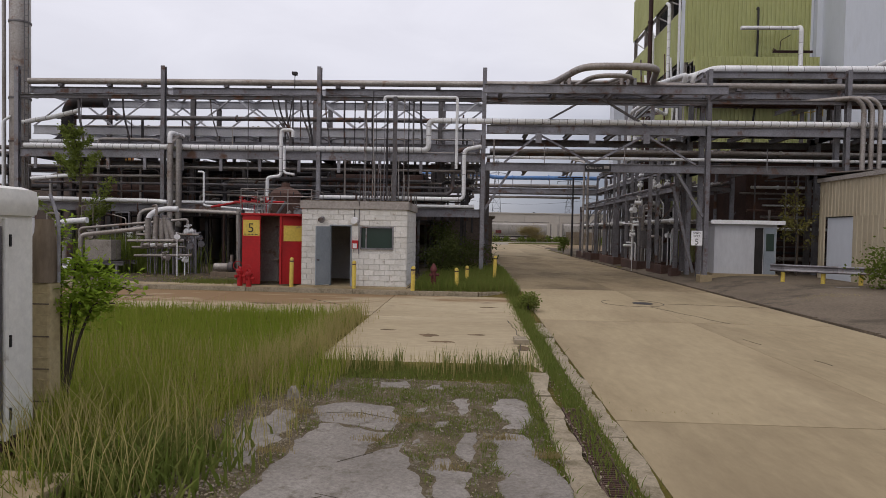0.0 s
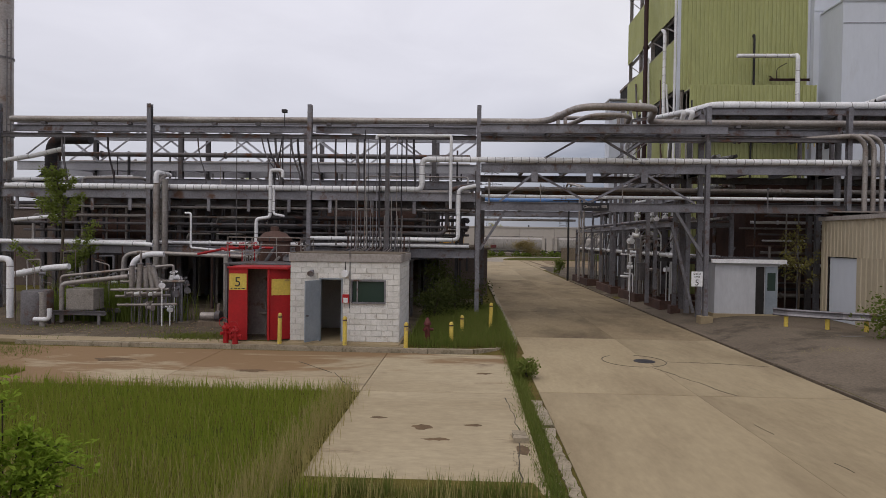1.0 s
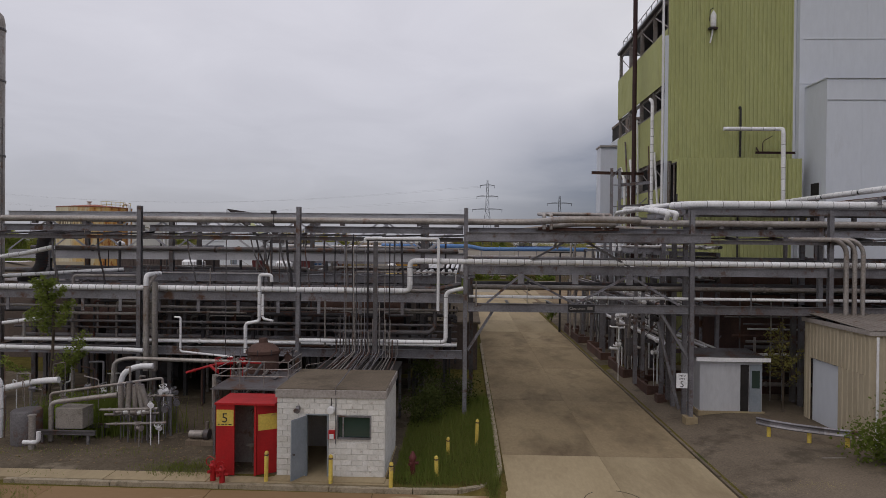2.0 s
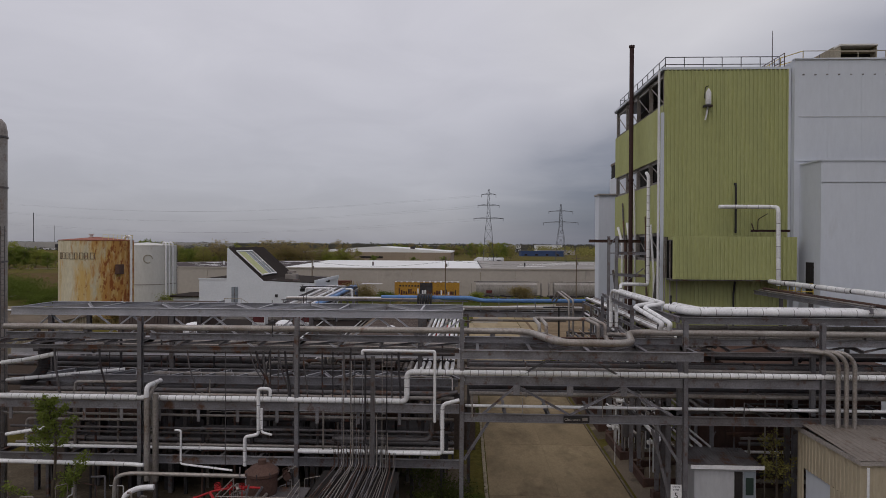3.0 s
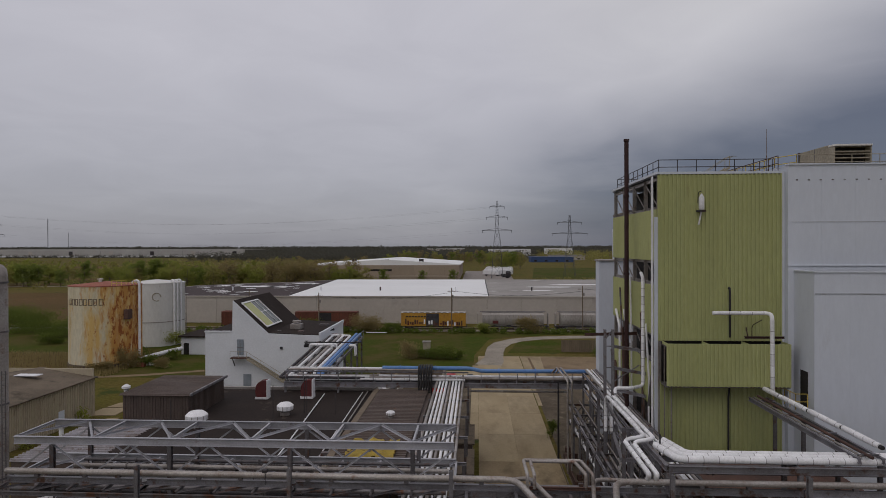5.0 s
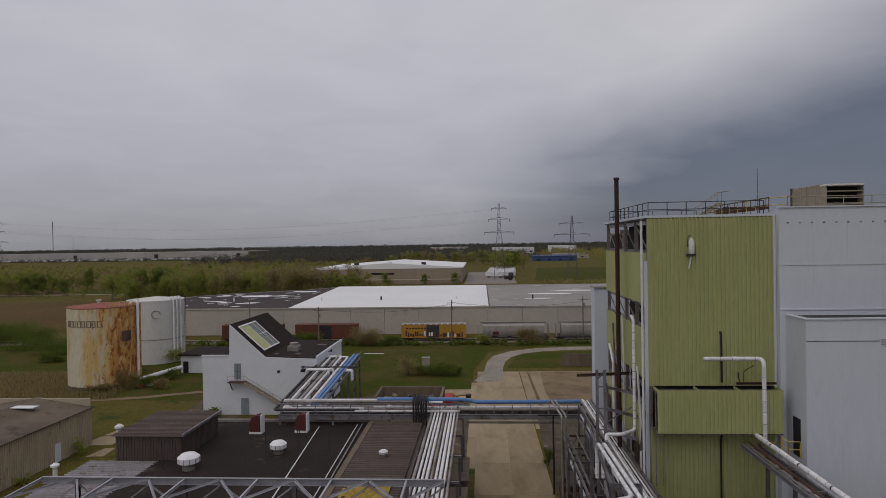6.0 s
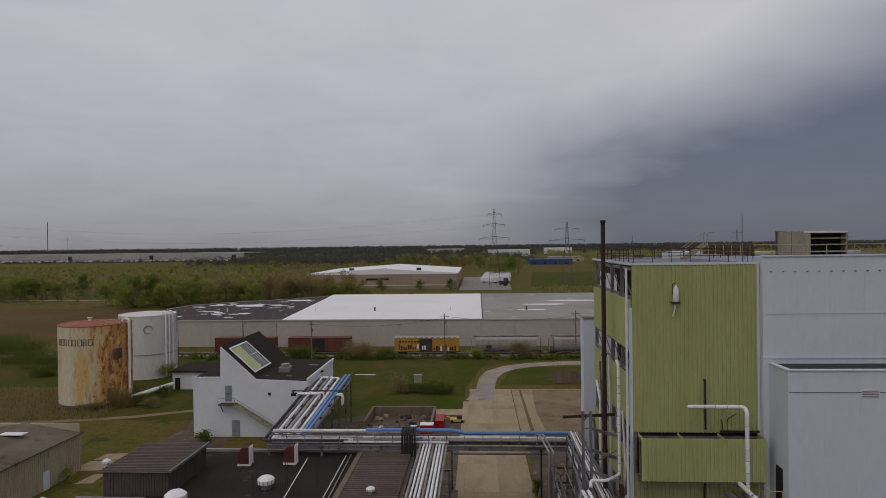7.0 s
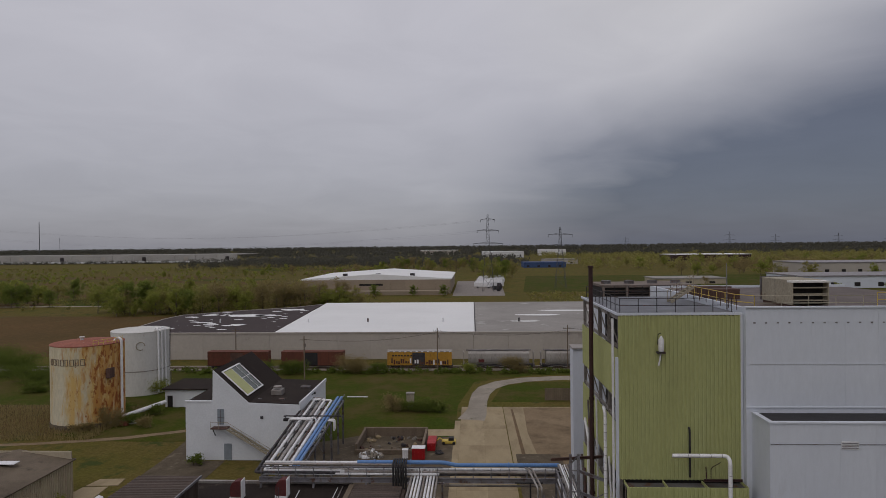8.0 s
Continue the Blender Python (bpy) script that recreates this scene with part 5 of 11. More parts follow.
def broken_slab(outline, z, ragged=0.075, material="greyslab"):
    pts = []
    for (x0, y0), (x1, y1) in zip(outline, outline[1:] + outline[:1]):
        n = max(2, int(math.hypot(x1 - x0, y1 - y0) / 0.09))
        for i in range(n):
            f = i / n
            k = noise.noise((x0 * 3 + f * n * 0.3, y0 * 3, z)) * ragged * 1.5 + rng.uniform(-ragged, ragged) * 0.34
            d = Vector((y1 - y0, x0 - x1)).normalized() * k
            pts.append((x0 + (x1 - x0) * f + d.x, y0 + (y1 - y0) * f + d.y))
    SLABS.append(pts)
    cx, cy = sum(p[0] for p in pts) / len(pts), sum(p[1] for p in pts) / len(pts)
    inner = []
    for (x0, y0), (x1, y1), (x2, y2) in zip(pts[-1:] + pts[:-1], pts, pts[1:] + pts[:1]):
        n = Vector((y2 - y0, x0 - x2))
        n = n.normalized() if n.length > 1e-6 else Vector((0, 0))
        if n.dot(Vector((x1 - cx, y1 - cy))) < 0 and len(pts) < 30:
            n = -n
        k = 0.018 + 0.012 * noise.noise((x1 * 9, y1 * 9, 2))
        inner.append((x1 - n.x * k, y1 - n.y * k))
    bm = bmesh.new()
    rings = [[bm.verts.new((x, y, z - 0.14)) for x, y in pts], [bm.verts.new((x, y, z - 0.022 - 0.014 * rng.random())) for x, y in pts], [bm.verts.new((x, y, z + 0.004 * noise.noise((x * 5, y * 5, 1)))) for x, y in inner]]
    m = len(pts)
    for a, b in zip(rings, rings[1:]):
        for i in range(m):
            bm.faces.new((a[i], a[(i + 1) % m], b[(i + 1) % m], b[i]))
    bm.faces.new(rings[2])
    bmesh.ops.recalc_face_normals(bm, faces=bm.faces)
    part("slab", bm, material, broken)


def on_slab(x, y):
    for pts in SLABS:
        inside = False
        for (x0, y0), (x1, y1) in zip(pts, pts[1:] + pts[:1]):
            if (y0 > y) != (y1 > y) and x < (x1 - x0) * (y - y0) / (y1 - y0) + x0:
                inside = not inside
        if inside:
            return True
    return False


# the big slab is split by a gap that runs in from its right side
for o in ([(-1.62, 3.6), (0.4, 3.6), (0.16, 5.3), (-0.12, 6.2), (-0.34, 6.95), (-0.62, 6.5), (-0.66, 6.9), (-0.45, 7.22), (-1.05, 7.42), (-1.36, 7.5), (-1.5, 6.4)], [(-1.44, 7.56), (-1.06, 7.47), (-0.5, 7.3), (-0.42, 7.6), (-0.62, 8.3), (-1.1, 8.42), (-1.6, 8.2)],
          [(0.68, 8.3), (0.8, 8.78), (1.02, 8.82), (1.16, 8.45), (1.1, 7.7), (0.98, 7.45), (0.8, 7.5), (0.82, 7.9)], [(0.68, 7.1), (0.82, 7.32), (1.0, 7.28), (1.12, 6.6), (1.32, 5.9), (1.28, 4.2), (0.72, 4.2), (0.72, 6.0), (0.64, 6.5)],
          [(0.2, 8.3), (0.22, 8.8), (0.38, 8.75), (0.4, 8.1), (0.28, 7.95)], [(0.32, 7.3), (0.48, 7.35), (0.5, 6.9), (0.42, 6.3), (0.24, 6.6), (0.2, 6.9)], [(0.06, 6.5), (0.2, 6.5), (0.38, 6.15), (0.4, 5.5), (0.28, 5.2), (0.1, 5.6), (0.0, 6.1)],
          [(0.0, 7.4), (0.12, 7.5), (0.16, 7.75), (-0.02, 7.7)], [(-0.3, 8.0), (-0.16, 8.05), (-0.14, 8.3), (-0.28, 8.25)], [(-0.9, 9.2), (-0.5, 9.2), (-0.55, 9.6), (-0.95, 9.55)], [(-0.3, 9.25), (0.0, 9.2), (-0.05, 9.5)],
          [(-2.15, 6.1), (-1.75, 6.0), (-1.68, 7.0), (-1.72, 7.9), (-2.05, 8.15), (-2.2, 7.2)], [(-0.28, 6.92), (-0.2, 6.75), (-0.1, 6.95), (-0.2, 7.1)]):
    broken_slab(o, 0.155)
# loose crumbs of concrete along the edges
crng = random.Random(17)
cv, cf = [], []
for i in range(5200):
    if i < 2600:
        x, y = -1.95 + crng.gauss(0, 0.28), crng.uniform(3.8, 8.6)
    elif i < 4000:
        x, y = crng.uniform(-0.8, 1.3), crng.uniform(4.5, 9.8)
    else:
        x, y = (crng.choice((1.3, 1.62, 1.9)) + crng.gauss(0, 0.04)), crng.uniform(3.0, 14)
    if on_slab(x, y):
        continue
    k = 0.004 + 0.012 * crng.random() ** 2
    z, b, a = level(x, y) + 0.045, len(cv), crng.uniform(0, 6.28)
    for dx, dy in ((1.3, 0), (0, 0.9), (-1.1, 0), (0, -1.0)):
        cv.append((x + (dx * math.cos(a) - dy * math.sin(a)) * k, y + (dx * math.sin(a) + dy * math.cos(a)) * k, z + crng.uniform(-0.2, 0.3) * k))
    cv += [(x, y, z + k * 0.8), (x, y, z - k)]
    for q in range(4):
        cf += [(b + q, b + (q + 1) % 4, b + 4), (b + (q + 1) % 4, b + q, b + 5)]
me = bpy.data.meshes.new("concrete_crumbs")
me.from_pydata(cv, [], cf)
me.materials.append(M["kerbstone"])
tagged(new("concrete_crumbs", me), "crumbled pale concrete bits among the weeds", "gravel", kind="stuff")
drape("soil_patch", -2.7, 1.36, 3.0, 10.0, 0.022, "soil", "gritty brown soil between the broken slabs", "ground", 30, 40, rag=0.3)
for pts, w, sd in (([(-1.4, 7.9, 0.153), (-0.95, 7.95, 0.153), (-0.5, 7.7, 0.153)], 0.014, 61), ([(-1.5, 5.2, 0.153), (-0.9, 5.5, 0.153), (-0.2, 5.35, 0.153)], 0.010, 62), ([(-0.9, 6.3, 0.153), (-0.62, 6.62, 0.153)], 0.016, 63), ([(0.75, 5.4, 0.153), (1.2, 5.6, 0.153)], 0.012, 64), ([(-1.0, 4.6, 0.153), (-0.75, 5.3, 0.153)], 0.010, 65)):
    crack(pts, w, sd)
stone = bmesh.new()
bmesh.ops.create_icosphere(stone, subdivisions=2, radius=0.13, matrix=pose(-1.98, 8.5, 0.2) @ Matrix.Diagonal((0.7, 0.5, 1.1, 1)))
for v in stone.verts:
    v.co += Vector((1, 1, 1)) * 0.05 * noise.noise(v.co * 7)
single("boulder", stone, "greyslab", "small pale stone in the grass", "stone")


def field_spot(r):
    while True:
        x, y = r.uniform(-24, -1.6), r.uniform(3.2, 17.2)
        if x > -2.6 and y > 10.6:
            continue
        if x > -2.6 + 0.25 * (y - 7) and y < 8.5:
            continue
        if -4.9 < x < -3.4 and 5.3 < y < 6.9:
            continue
        return x, y


blades("long_grass", 85000, field_spot, 0.25, 0.60, 0.015, "grass", "tall uncut green grass on the yard's edge", seed=2)
blades("dry_grass", 4200, lambda r: (r.uniform(-9, -1.5), r.uniform(6.0, 11.5)) if r.uniform() < 0.6 else field_spot(r), 0.45, 0.85, 0.008, "straw", "dry straw-coloured stalks among the grass", 0.4, seed=3)
blades("tall_stalks", 300, lambda r: (r.uniform(-3.9, -2.2), r.uniform(4.8, 7.0)), 0.8, 1.25, 0.010, "straw", "tall leaning straw stalks close by", 0.7, seed=22)
blades("pad_side_grass", 2600, lambda r: (-2.75 + r.normal() * 0.22, r.uniform(8.6, 17.0)), 0.35, 0.75, 0.011, "straw", "pale tall grass beside the pad", 0.3, seed=23)
blades("near_weeds", 2600, lambda r: (-2.9 + r.normal() * 0.45, 5.9 + r.normal() * 0.5), 0.15, 0.45, 0.035, "weed", "broad-leaved dark weeds among the stalks", 0.9, seed=24)


def strip_spot(r):
    while True:
        x, y = r.uniform(-2.8, 1.35), r.uniform(8.4, 10.95)
        if on_slab(x, y):
            continue
        if y > 9.9 or r.uniform() < 0.4 + 0.5 * noise.noise((x * 1.4, y * 1.4, 3)):
            return x, y


blades("grass_strip", 10000, strip_spot, 0.04, 0.16, 0.012, "weed", "green grass strip before the concrete pad", seed=4)
blades("strip_stalks", 260, lambda r: (r.uniform(-1.9, 1.4), 10.5 + r.normal() * 0.18), 0.3, 0.6, 0.012, "straw", "seeding stalks along the pad's edge", 0.25, seed=25)


def gap_spot(r):
    while True:
        x, y = r.uniform(-2.3, 1.35), r.uniform(3.6, 9.4)
        if on_slab(x, y) or (x < -1.5 and r.uniform() < 0.6):
            continue
        if noise.noise((x * 2.2, y * 2.2, 9)) + 0.4 * noise.noise((x * 7, y * 7, 4)) < 0.0 and r.uniform() < 0.9:
            continue
        return x, y


blades("weeds_in_gaps", 15000, gap_spot, 0.03, 0.13, 0.010, "weed", "low weeds in the gaps of broken slabs", 0.9, seed=5)
blades("dry_weeds_in_gaps", 2600, gap_spot, 0.02, 0.08, 0.007, "leaf_twig", "dry brown weeds in the gaps of broken slabs", 1.1, seed=35)


def tuft_spot(r):
    cx, cy, k = ((-0.62, 6.72, 0.09), (-0.95, 7.5, 0.22), (-1.55, 6.3, 0.12), (-0.3, 7.4, 0.14), (0.2, 6.0, 0.1), (0.75, 6.9, 0.1), (-1.62, 7.6, 0.1), (1.2, 6.4, 0.08))[int(r.integers(8))]
    return cx + r.normal() * k, cy + r.normal() * k * 0.3, 0.12


blades("slab_tufts", 1100, tuft_spot, 0.03, 0.12, 0.006, "leaf_twig", "thin brown tufts in the slab cracks", 0.9, seed=36)
blades("spiky_weeds", 420, lambda r: (r.choice(np.array((-1.7, -1.3, -0.9, 0.1, 0.5, 0.75, 1.05, 1.25))) + r.normal() * 0.13, 10.72 + r.normal() * 0.1), 0.2, 0.55, 0.016, "weed", "spiky dark weeds along the pad's edge", 0.22, seed=37)


def kerb_spot(r):
    while True:
        y = r.uniform(3.0, 25.0)
        x = r.uniform(1.0, 1.36) if r.uniform() < 0.32 and y < 11 else (1.86 if y < 9 else 1.88) + 0.14 * r.normal()
        if on_slab(x, y) or y < 11 and 1.36 < x < 1.6 or (y < 8.5 and 1.6 < x < 1.84 and r.uniform() < (0.55 if 5.6 < y < 6.4 else 0.1)) or (y < 13 and 2.0 < x < 2.2 and r.uniform() < 0.8):
            continue
        return x, y


blades("kerb_weeds", 19000, kerb_spot, 0.04, 0.22, 0.014, "weed", "weeds along the kerb strip beside the road", 0.7, seed=6)
blades("yard_grass", 30000, lambda r: (r.uniform(-1.8, 2.2), r.uniform(23.3, 36)), 0.15, 0.55, 0.02, "weed", "long grass beside the hut under the rack", 0.5, seed=7)
drape("turf_patch", -1.85, 2.18, 23.2, 37, 0.03, "turf", "dark turf beside the hut", "ground", 10, 20)
blades("joint_weeds", 1500, lambda r: (r.uniform(2.6, 10.6), 17.9 + r.normal() * 0.06) if r.uniform() < 0.35 else (3.1 + r.normal() * 0.45, 8.95 + r.normal() * 0.04) if r.uniform() < 0.2 else (10.75 + r.normal() * 0.12, r.uniform(8, 32)), 0.02, 0.09, 0.014, "straw",
       "dry tufts in the joints of the road", 0.8, seed=8)
blades("yard_tufts", 5000, lambda r: (-9.9 + r.normal() * 0.8, 24.3 + r.normal() * 0.4) if r.uniform() < 0.5 else (-15.2 + r.normal() * 0.7, 21.6 + r.normal() * 0.8) if r.uniform() < 0.6 else (r.uniform(-22, -11), 25.9 + r.normal() * 0.4), 0.05, 0.24, 0.016, "weed",
       "dry weeds in front of the valve stands", 0.8, seed=9)
blades("left_field", 26000, lambda r: (r.uniform(-26, -12.5), r.uniform(16.4, 19.0) - 0.3), 0.15, 0.4, 0.02, "grass", "green grass at the rust-stained pad's edge", seed=10)


def shrub(at, size, n, leaf, material, label, stems=7, seed=1, name="shrub", high=None, thick=1.0):
    rng = random.Random(seed)
    ob = thing(name, at, label, "shrub")
    x, y, z = at
    mid = size[2] * 1.05 if high is None else high
    for i in range(stems):
        a = rng.uniform(0, 6.28)
        k = rng.uniform(0.3, 0.9)
        top = (x + math.cos(a) * size[0] * k * 0.7, y + math.sin(a) * size[1] * k * 0.7, z + mid * rng.uniform(1.05, 1.3))
        part("stem", tube([at, (x + math.cos(a) * 0.12, y + math.sin(a) * 0.12, z + mid * 0.66), top], (0.012 + 0.006 * size[2]) * thick, 0.2, 6), "bark", ob)
    part("leaves", leafy(bmesh.new(), (x, y, z + mid), size, n, leaf, rng), material, ob)
    return ob


def sapling(at, height, spread, n, leaf, material, label, seed=1):
    """A young tree: tapered trunk, rising limbs, leaves thick along the limbs."""
    rng = random.Random(seed)
    ob = thing("sapling", at, label, "tree")
    x, y, z = at
    trunk = [(x, y, z)] + [(x + rng.uniform(-0.08, 0.08) * i, y + rng.uniform(-0.08, 0.08) * i, z + height * i / 4) for i in range(1, 5)]
    part("trunk", tube(trunk, 0.035 + height * 0.004, 0.3, 7), "bark", ob)
    bm = bmesh.new()
    for i in range(16):
        f = rng.uniform(0.18, 0.95)
        a = rng.uniform(0, 6.28)
        reach = spread * (1.15 - f) * rng.uniform(0.6, 1.1)
        k = min(3, int(f * 4))
        b = Vector(trunk[k]).lerp(Vector(trunk[k + 1]), f * 4 - k)
        tip = b + Vector((math.cos(a) * reach, math.sin(a) * reach, reach * 0.9))
        part("limb", tube([b, b.lerp(tip, 0.5) + Vector((0, 0, 0.05)), tip], 0.014, 0.1, 5), "bark", ob)
        for j in range(5):
            leafy(bm, b.lerp(tip, 0.3 + 0.17 * j), (0.22, 0.22, 0.24), n // 80, leaf, rng)
    for j in range(6):
        leafy(bm, Vector(trunk[3]).lerp(Vector(trunk[4]), j / 5), (0.18, 0.18, 0.3), n // 60, leaf, rng)
    part("crown", bm, material, ob)
    return ob


sapling((-18.9, 29.6, 0.2), 6.9, 2.3, 5200, 0.11, "leaf_mid", "thin sapling with pale green spring leaves", 5)


def arching_shrub(at, stems, label, seed):
    """A loose shrub: stems that rise and arch over, with pointed leaves in pairs along them."""
    r = random.Random(seed)
    ob = thing("shrub", at, label, "shrub")
    base = Vector(at)
    leaves = bmesh.new()
    for reach, back, top in stems:
        p = [base, base + Vector((reach * 0.25, back * 0.3, top * 0.62)), base + Vector((reach * 0.62, back * 0.7, top * 0.98)), base + Vector((reach, back, top * r.uniform(0.9, 1.02)))]
        line = rounded(p, 0.4)
        part("stem", tube(line, 0.008, 0.02, 5), "bark", ob)
        for i, q in enumerate(line):
            f = i / (len(line) - 1)
            if f < 0.4:
                continue
            for _ in range(20):
                c = q + Vector((r.gauss(0, 0.085), r.gauss(0, 0.07), r.gauss(0.01, 0.075)))
                d = Vector((r.uniform(-1, 1), r.uniform(-1, 1), r.uniform(-0.5, 0.7))).normalized()
                w = d.cross(Vector((r.uniform(-0.4, 0.4), r.uniform(-0.4, 0.4), 1))).normalized()
                k = r.uniform(0.06, 0.12)
                up = w.cross(d) * k * 0.12
                q4 = [leaves.verts.new(x) for x in (c, c + d * k * 0.45 + w * k * 0.24 + up, c + d * k, c + d * k * 0.45 - w * k * 0.24 + up)]
                leaves.faces.new(q4)
    part("leaves", leaves, "leaf_lit", ob)
    return ob


arching_shrub((-4.4, 7.3, 0.1), [(0.2, 0.1, 1.95), (0.5, 0.1, 1.85), (0.72, -0.15, 1.5), (0.42, -0.3, 1.55), (0.1, -0.2, 1.75), (0.6, 0.3, 1.7), (0.3, 0.0, 1.45), (0.85, 0.0, 1.72), (0.5, -0.1, 1.6), (-0.1, 0.1, 2.3)], "bright green shrub arching out beside the cabinet", 3)
blades("shrub_grass", 2600, lambda r: (-3.85 + r.normal() * 0.3, 7.2 + r.normal() * 0.45), 0.3, 0.75, 0.014, "grass", "long grass round the shrub's foot", 0.4, seed=38)
shrub((17.6, 25.6, 0.35), (1.5, 1.3, 1.5), 5200, 0.13, "leaf", "dense green shrub by the guard rail", 9, 4)
sapling((17.3, 33.6, 0.35), 4.6, 1.5, 900, 0.12, "leaf_grey", "half-bare young tree between the sheds", 6)
shrub((-0.3, 33.8, 0.25), (1.6, 1.4, 1.2), 3400, 0.12, "leaf_dark", "dark undergrowth beneath the rack", 9, 12)
shrub((-1.2, 30.6, 0.25), (1.0, 1.2, 0.9), 2200, 0.11, "leaf_dark", "dark undergrowth beneath the rack", 7, 13)
shrub((2.15, 19.6, 0.0), (0.3, 0.45, 0.3), 900, 0.09, "weed", "bushy weed in the kerb strip", 5, 14)
shrub((10.9, 73.5, 0.0), (0.6, 0.6, 0.9), 900, 0.16, "leaf", "weedy bush at the road's edge", 5, 15)
shrub((-16.5, 28.2, 0.25), (1.3, 0.7, 0.8), 1500, 0.12, "leaf_lit", "pale green weeds among the valve stands", 6, 16)
blades("gravel_weeds", 2500, lambda r: (r.uniform(11, 18.5), r.uniform(24, 31)) if r.uniform() < 0.3 else (13.3 + r.normal() * 0.8, 23.8 + r.normal() * 0.25), 0.03, 0.12, 0.02, "straw", "sparse dry weeds on the asphalt", 0.8, seed=21)

# ---- cabinet and post by the grass ----
cab = thing("equipment_cabinet", (-4.85, 6.0, 0.2), "tall white metal cabinet with rounded hood, door recessed", "cabinet")
part("body", box((-5.66, 5.75, 0.3), (-4.19, 6.55, 2.62), bevel=0.05), "cream", cab)
part("hood", box((-5.71, 5.68, 2.5), (-4.13, 6.6, 2.82), bevel=0.13), "cream", cab, smooth=True)
part("door_panel", box((-4.186, 5.8, 0.4), (-4.17, 6.08, 2.42)), "steel_old", cab, "grey recessed door panel")
part("jamb", box((-4.186, 6.1, 0.3), (-4.15, 6.15, 2.5), bevel=0.01), "cream", cab)
for z in (2.28, 1.28, 0.55):
    part("hinge", box((-4.187, 6.18, z - 0.06), (-4.165, 6.205, z + 0.06)), "black", cab)
for x in (-5.4, -4.25):
    part("foot", box((x - 0.07, 5.8, 0.05), (x + 0.07, 6.5, 0.3)), "rust", cab)
stand = thing("meter_post", (-4.25, 7.0, 0.1), "yellowed concrete post with a rusty cylinder on top", "post")
part("post", box((-4.46, 6.86, 0.0), (-4.24, 7.05, 1.8), bevel=0.03), "postyellow", stand)
for k in range(14):
    part("board_mark", box((-4.452, 6.852, 0.12 + k * 0.12), (-4.248, 6.859, 0.135 + k * 0.12)), "wood" if k % 3 == 0 else "postyellow", stand)
part("cylinder", lathe((-4.36, 6.95, 1.8), [(0, 0.13), (0.42, 0.13), (0.5, 0.12), (0.56, 0.1), (0.7, 0.09)], 16), "wood", stand, smooth=True)
part("conduit", tube([(-4.2, 6.95, 1.8), (-4.2, 6.95, 2.5), (-4.3, 6.95, 2.78)], 0.018, 0.14, 8), "steel", stand)
box_lo = single("concrete_block", box((-4.3, 4.7, 0.0), (-3.0, 5.45, 0.3), bevel=0.03), "concrete", "low concrete block in the dry grass", "block")

# ---- hut ----
hut = thing("guard_hut", (-4.13, 25.4, 0.25), "small white-painted concrete block hut, door ajar", "hut")
HX0, HX1, HY0, HY1, HZ0, HZ1 = -6.15, -2.12, 23.72, 27.3, 0.28, 3.2
DX0, DX1, DZ = -5.05, -4.25, 2.56
VX0, VX1, VZ0, VZ1 = -3.86, -2.68, 1.74, 2.5
part("floor_slab", box((HX0 - 0.05, HY0 - 0.5, 0.1), (HX1 + 0.05, HY1 + 0.05, HZ0)), "concrete", hut)
for x0, x1, z0, z1 in ((HX0 + 0.02, DX0, HZ0, HZ1), (DX0, DX1, DZ, HZ1), (DX1, VX0, HZ0, HZ1), (VX0, VX1, HZ0, VZ0), (VX0, VX1, VZ1, HZ1), (VX1, HX1 - 0.02, HZ0, HZ1)):
    part("wall_core", box((x0, HY0 + 0.02, z0), (x1, HY0 + 0.2, z1)), "mortar", hut)
part("wall_core", box((HX1 - 0.2, HY0 + 0.2, HZ0), (HX1 - 0.02, HY1, HZ1)), "mortar", hut)
part("wall_core", box((HX0 + 0.02, HY0 + 0.2, HZ0), (HX0 + 0.2, HY1, HZ1)), "mortar", hut)
part("wall_core", box((HX0 + 0.2, HY1 - 0.2, HZ0), (HX1 - 0.2, HY1, HZ1)), "mortar", hut)
part("fascia", box((HX0 - 0.06, HY0 - 0.06, HZ1), (HX1 + 0.06, HY1 + 0.06, 3.5), bevel=0.015), "fascia", hut)
part("roof", box((HX0 - 0.02, HY0 - 0.02, 3.5), (HX1 + 0.02, HY1 + 0.02, 3.53)), "asphalt", hut, "grey-brown gravelled flat roof")
for x in (DX0 - 0.03, DX1 - 0.02):
    part("door_frame", box((x, HY0 - 0.02, HZ0), (x + 0.05, HY0 + 0.15, DZ + 0.04)), "door", hut)
part("door_frame", box((DX0 + 0.02, HY0 - 0.02, DZ - 0.01), (DX1 - 0.02, HY0 + 0.15, DZ + 0.04)), "door", hut)
leaf_bm = box((0, -0.045, 0), (0.78, 0, 2.2), bevel=0.005)
leaf_bm.transform(pose(DX0 + 0.01, HY0 - 0.03, 0.33, 0, 0, -118))
door = part("door", leaf_bm, "door", hut, "grey-blue steel door standing ajar")
kb = rod((0.7, 0.0, 0.95), (0.7, 0.07, 0.95), 0.03)
kb.transform(pose(DX0 + 0.01, HY0 - 0.03, 0.33, 0, 0, -118))
part("knob", kb, "steel_dark", door)
win = part("window_frame", box((VX0 - 0.05, HY0 - 0.03, VZ0 - 0.05), (VX0, HY0 + 0.1, VZ1 + 0.05)), "steel", hut)
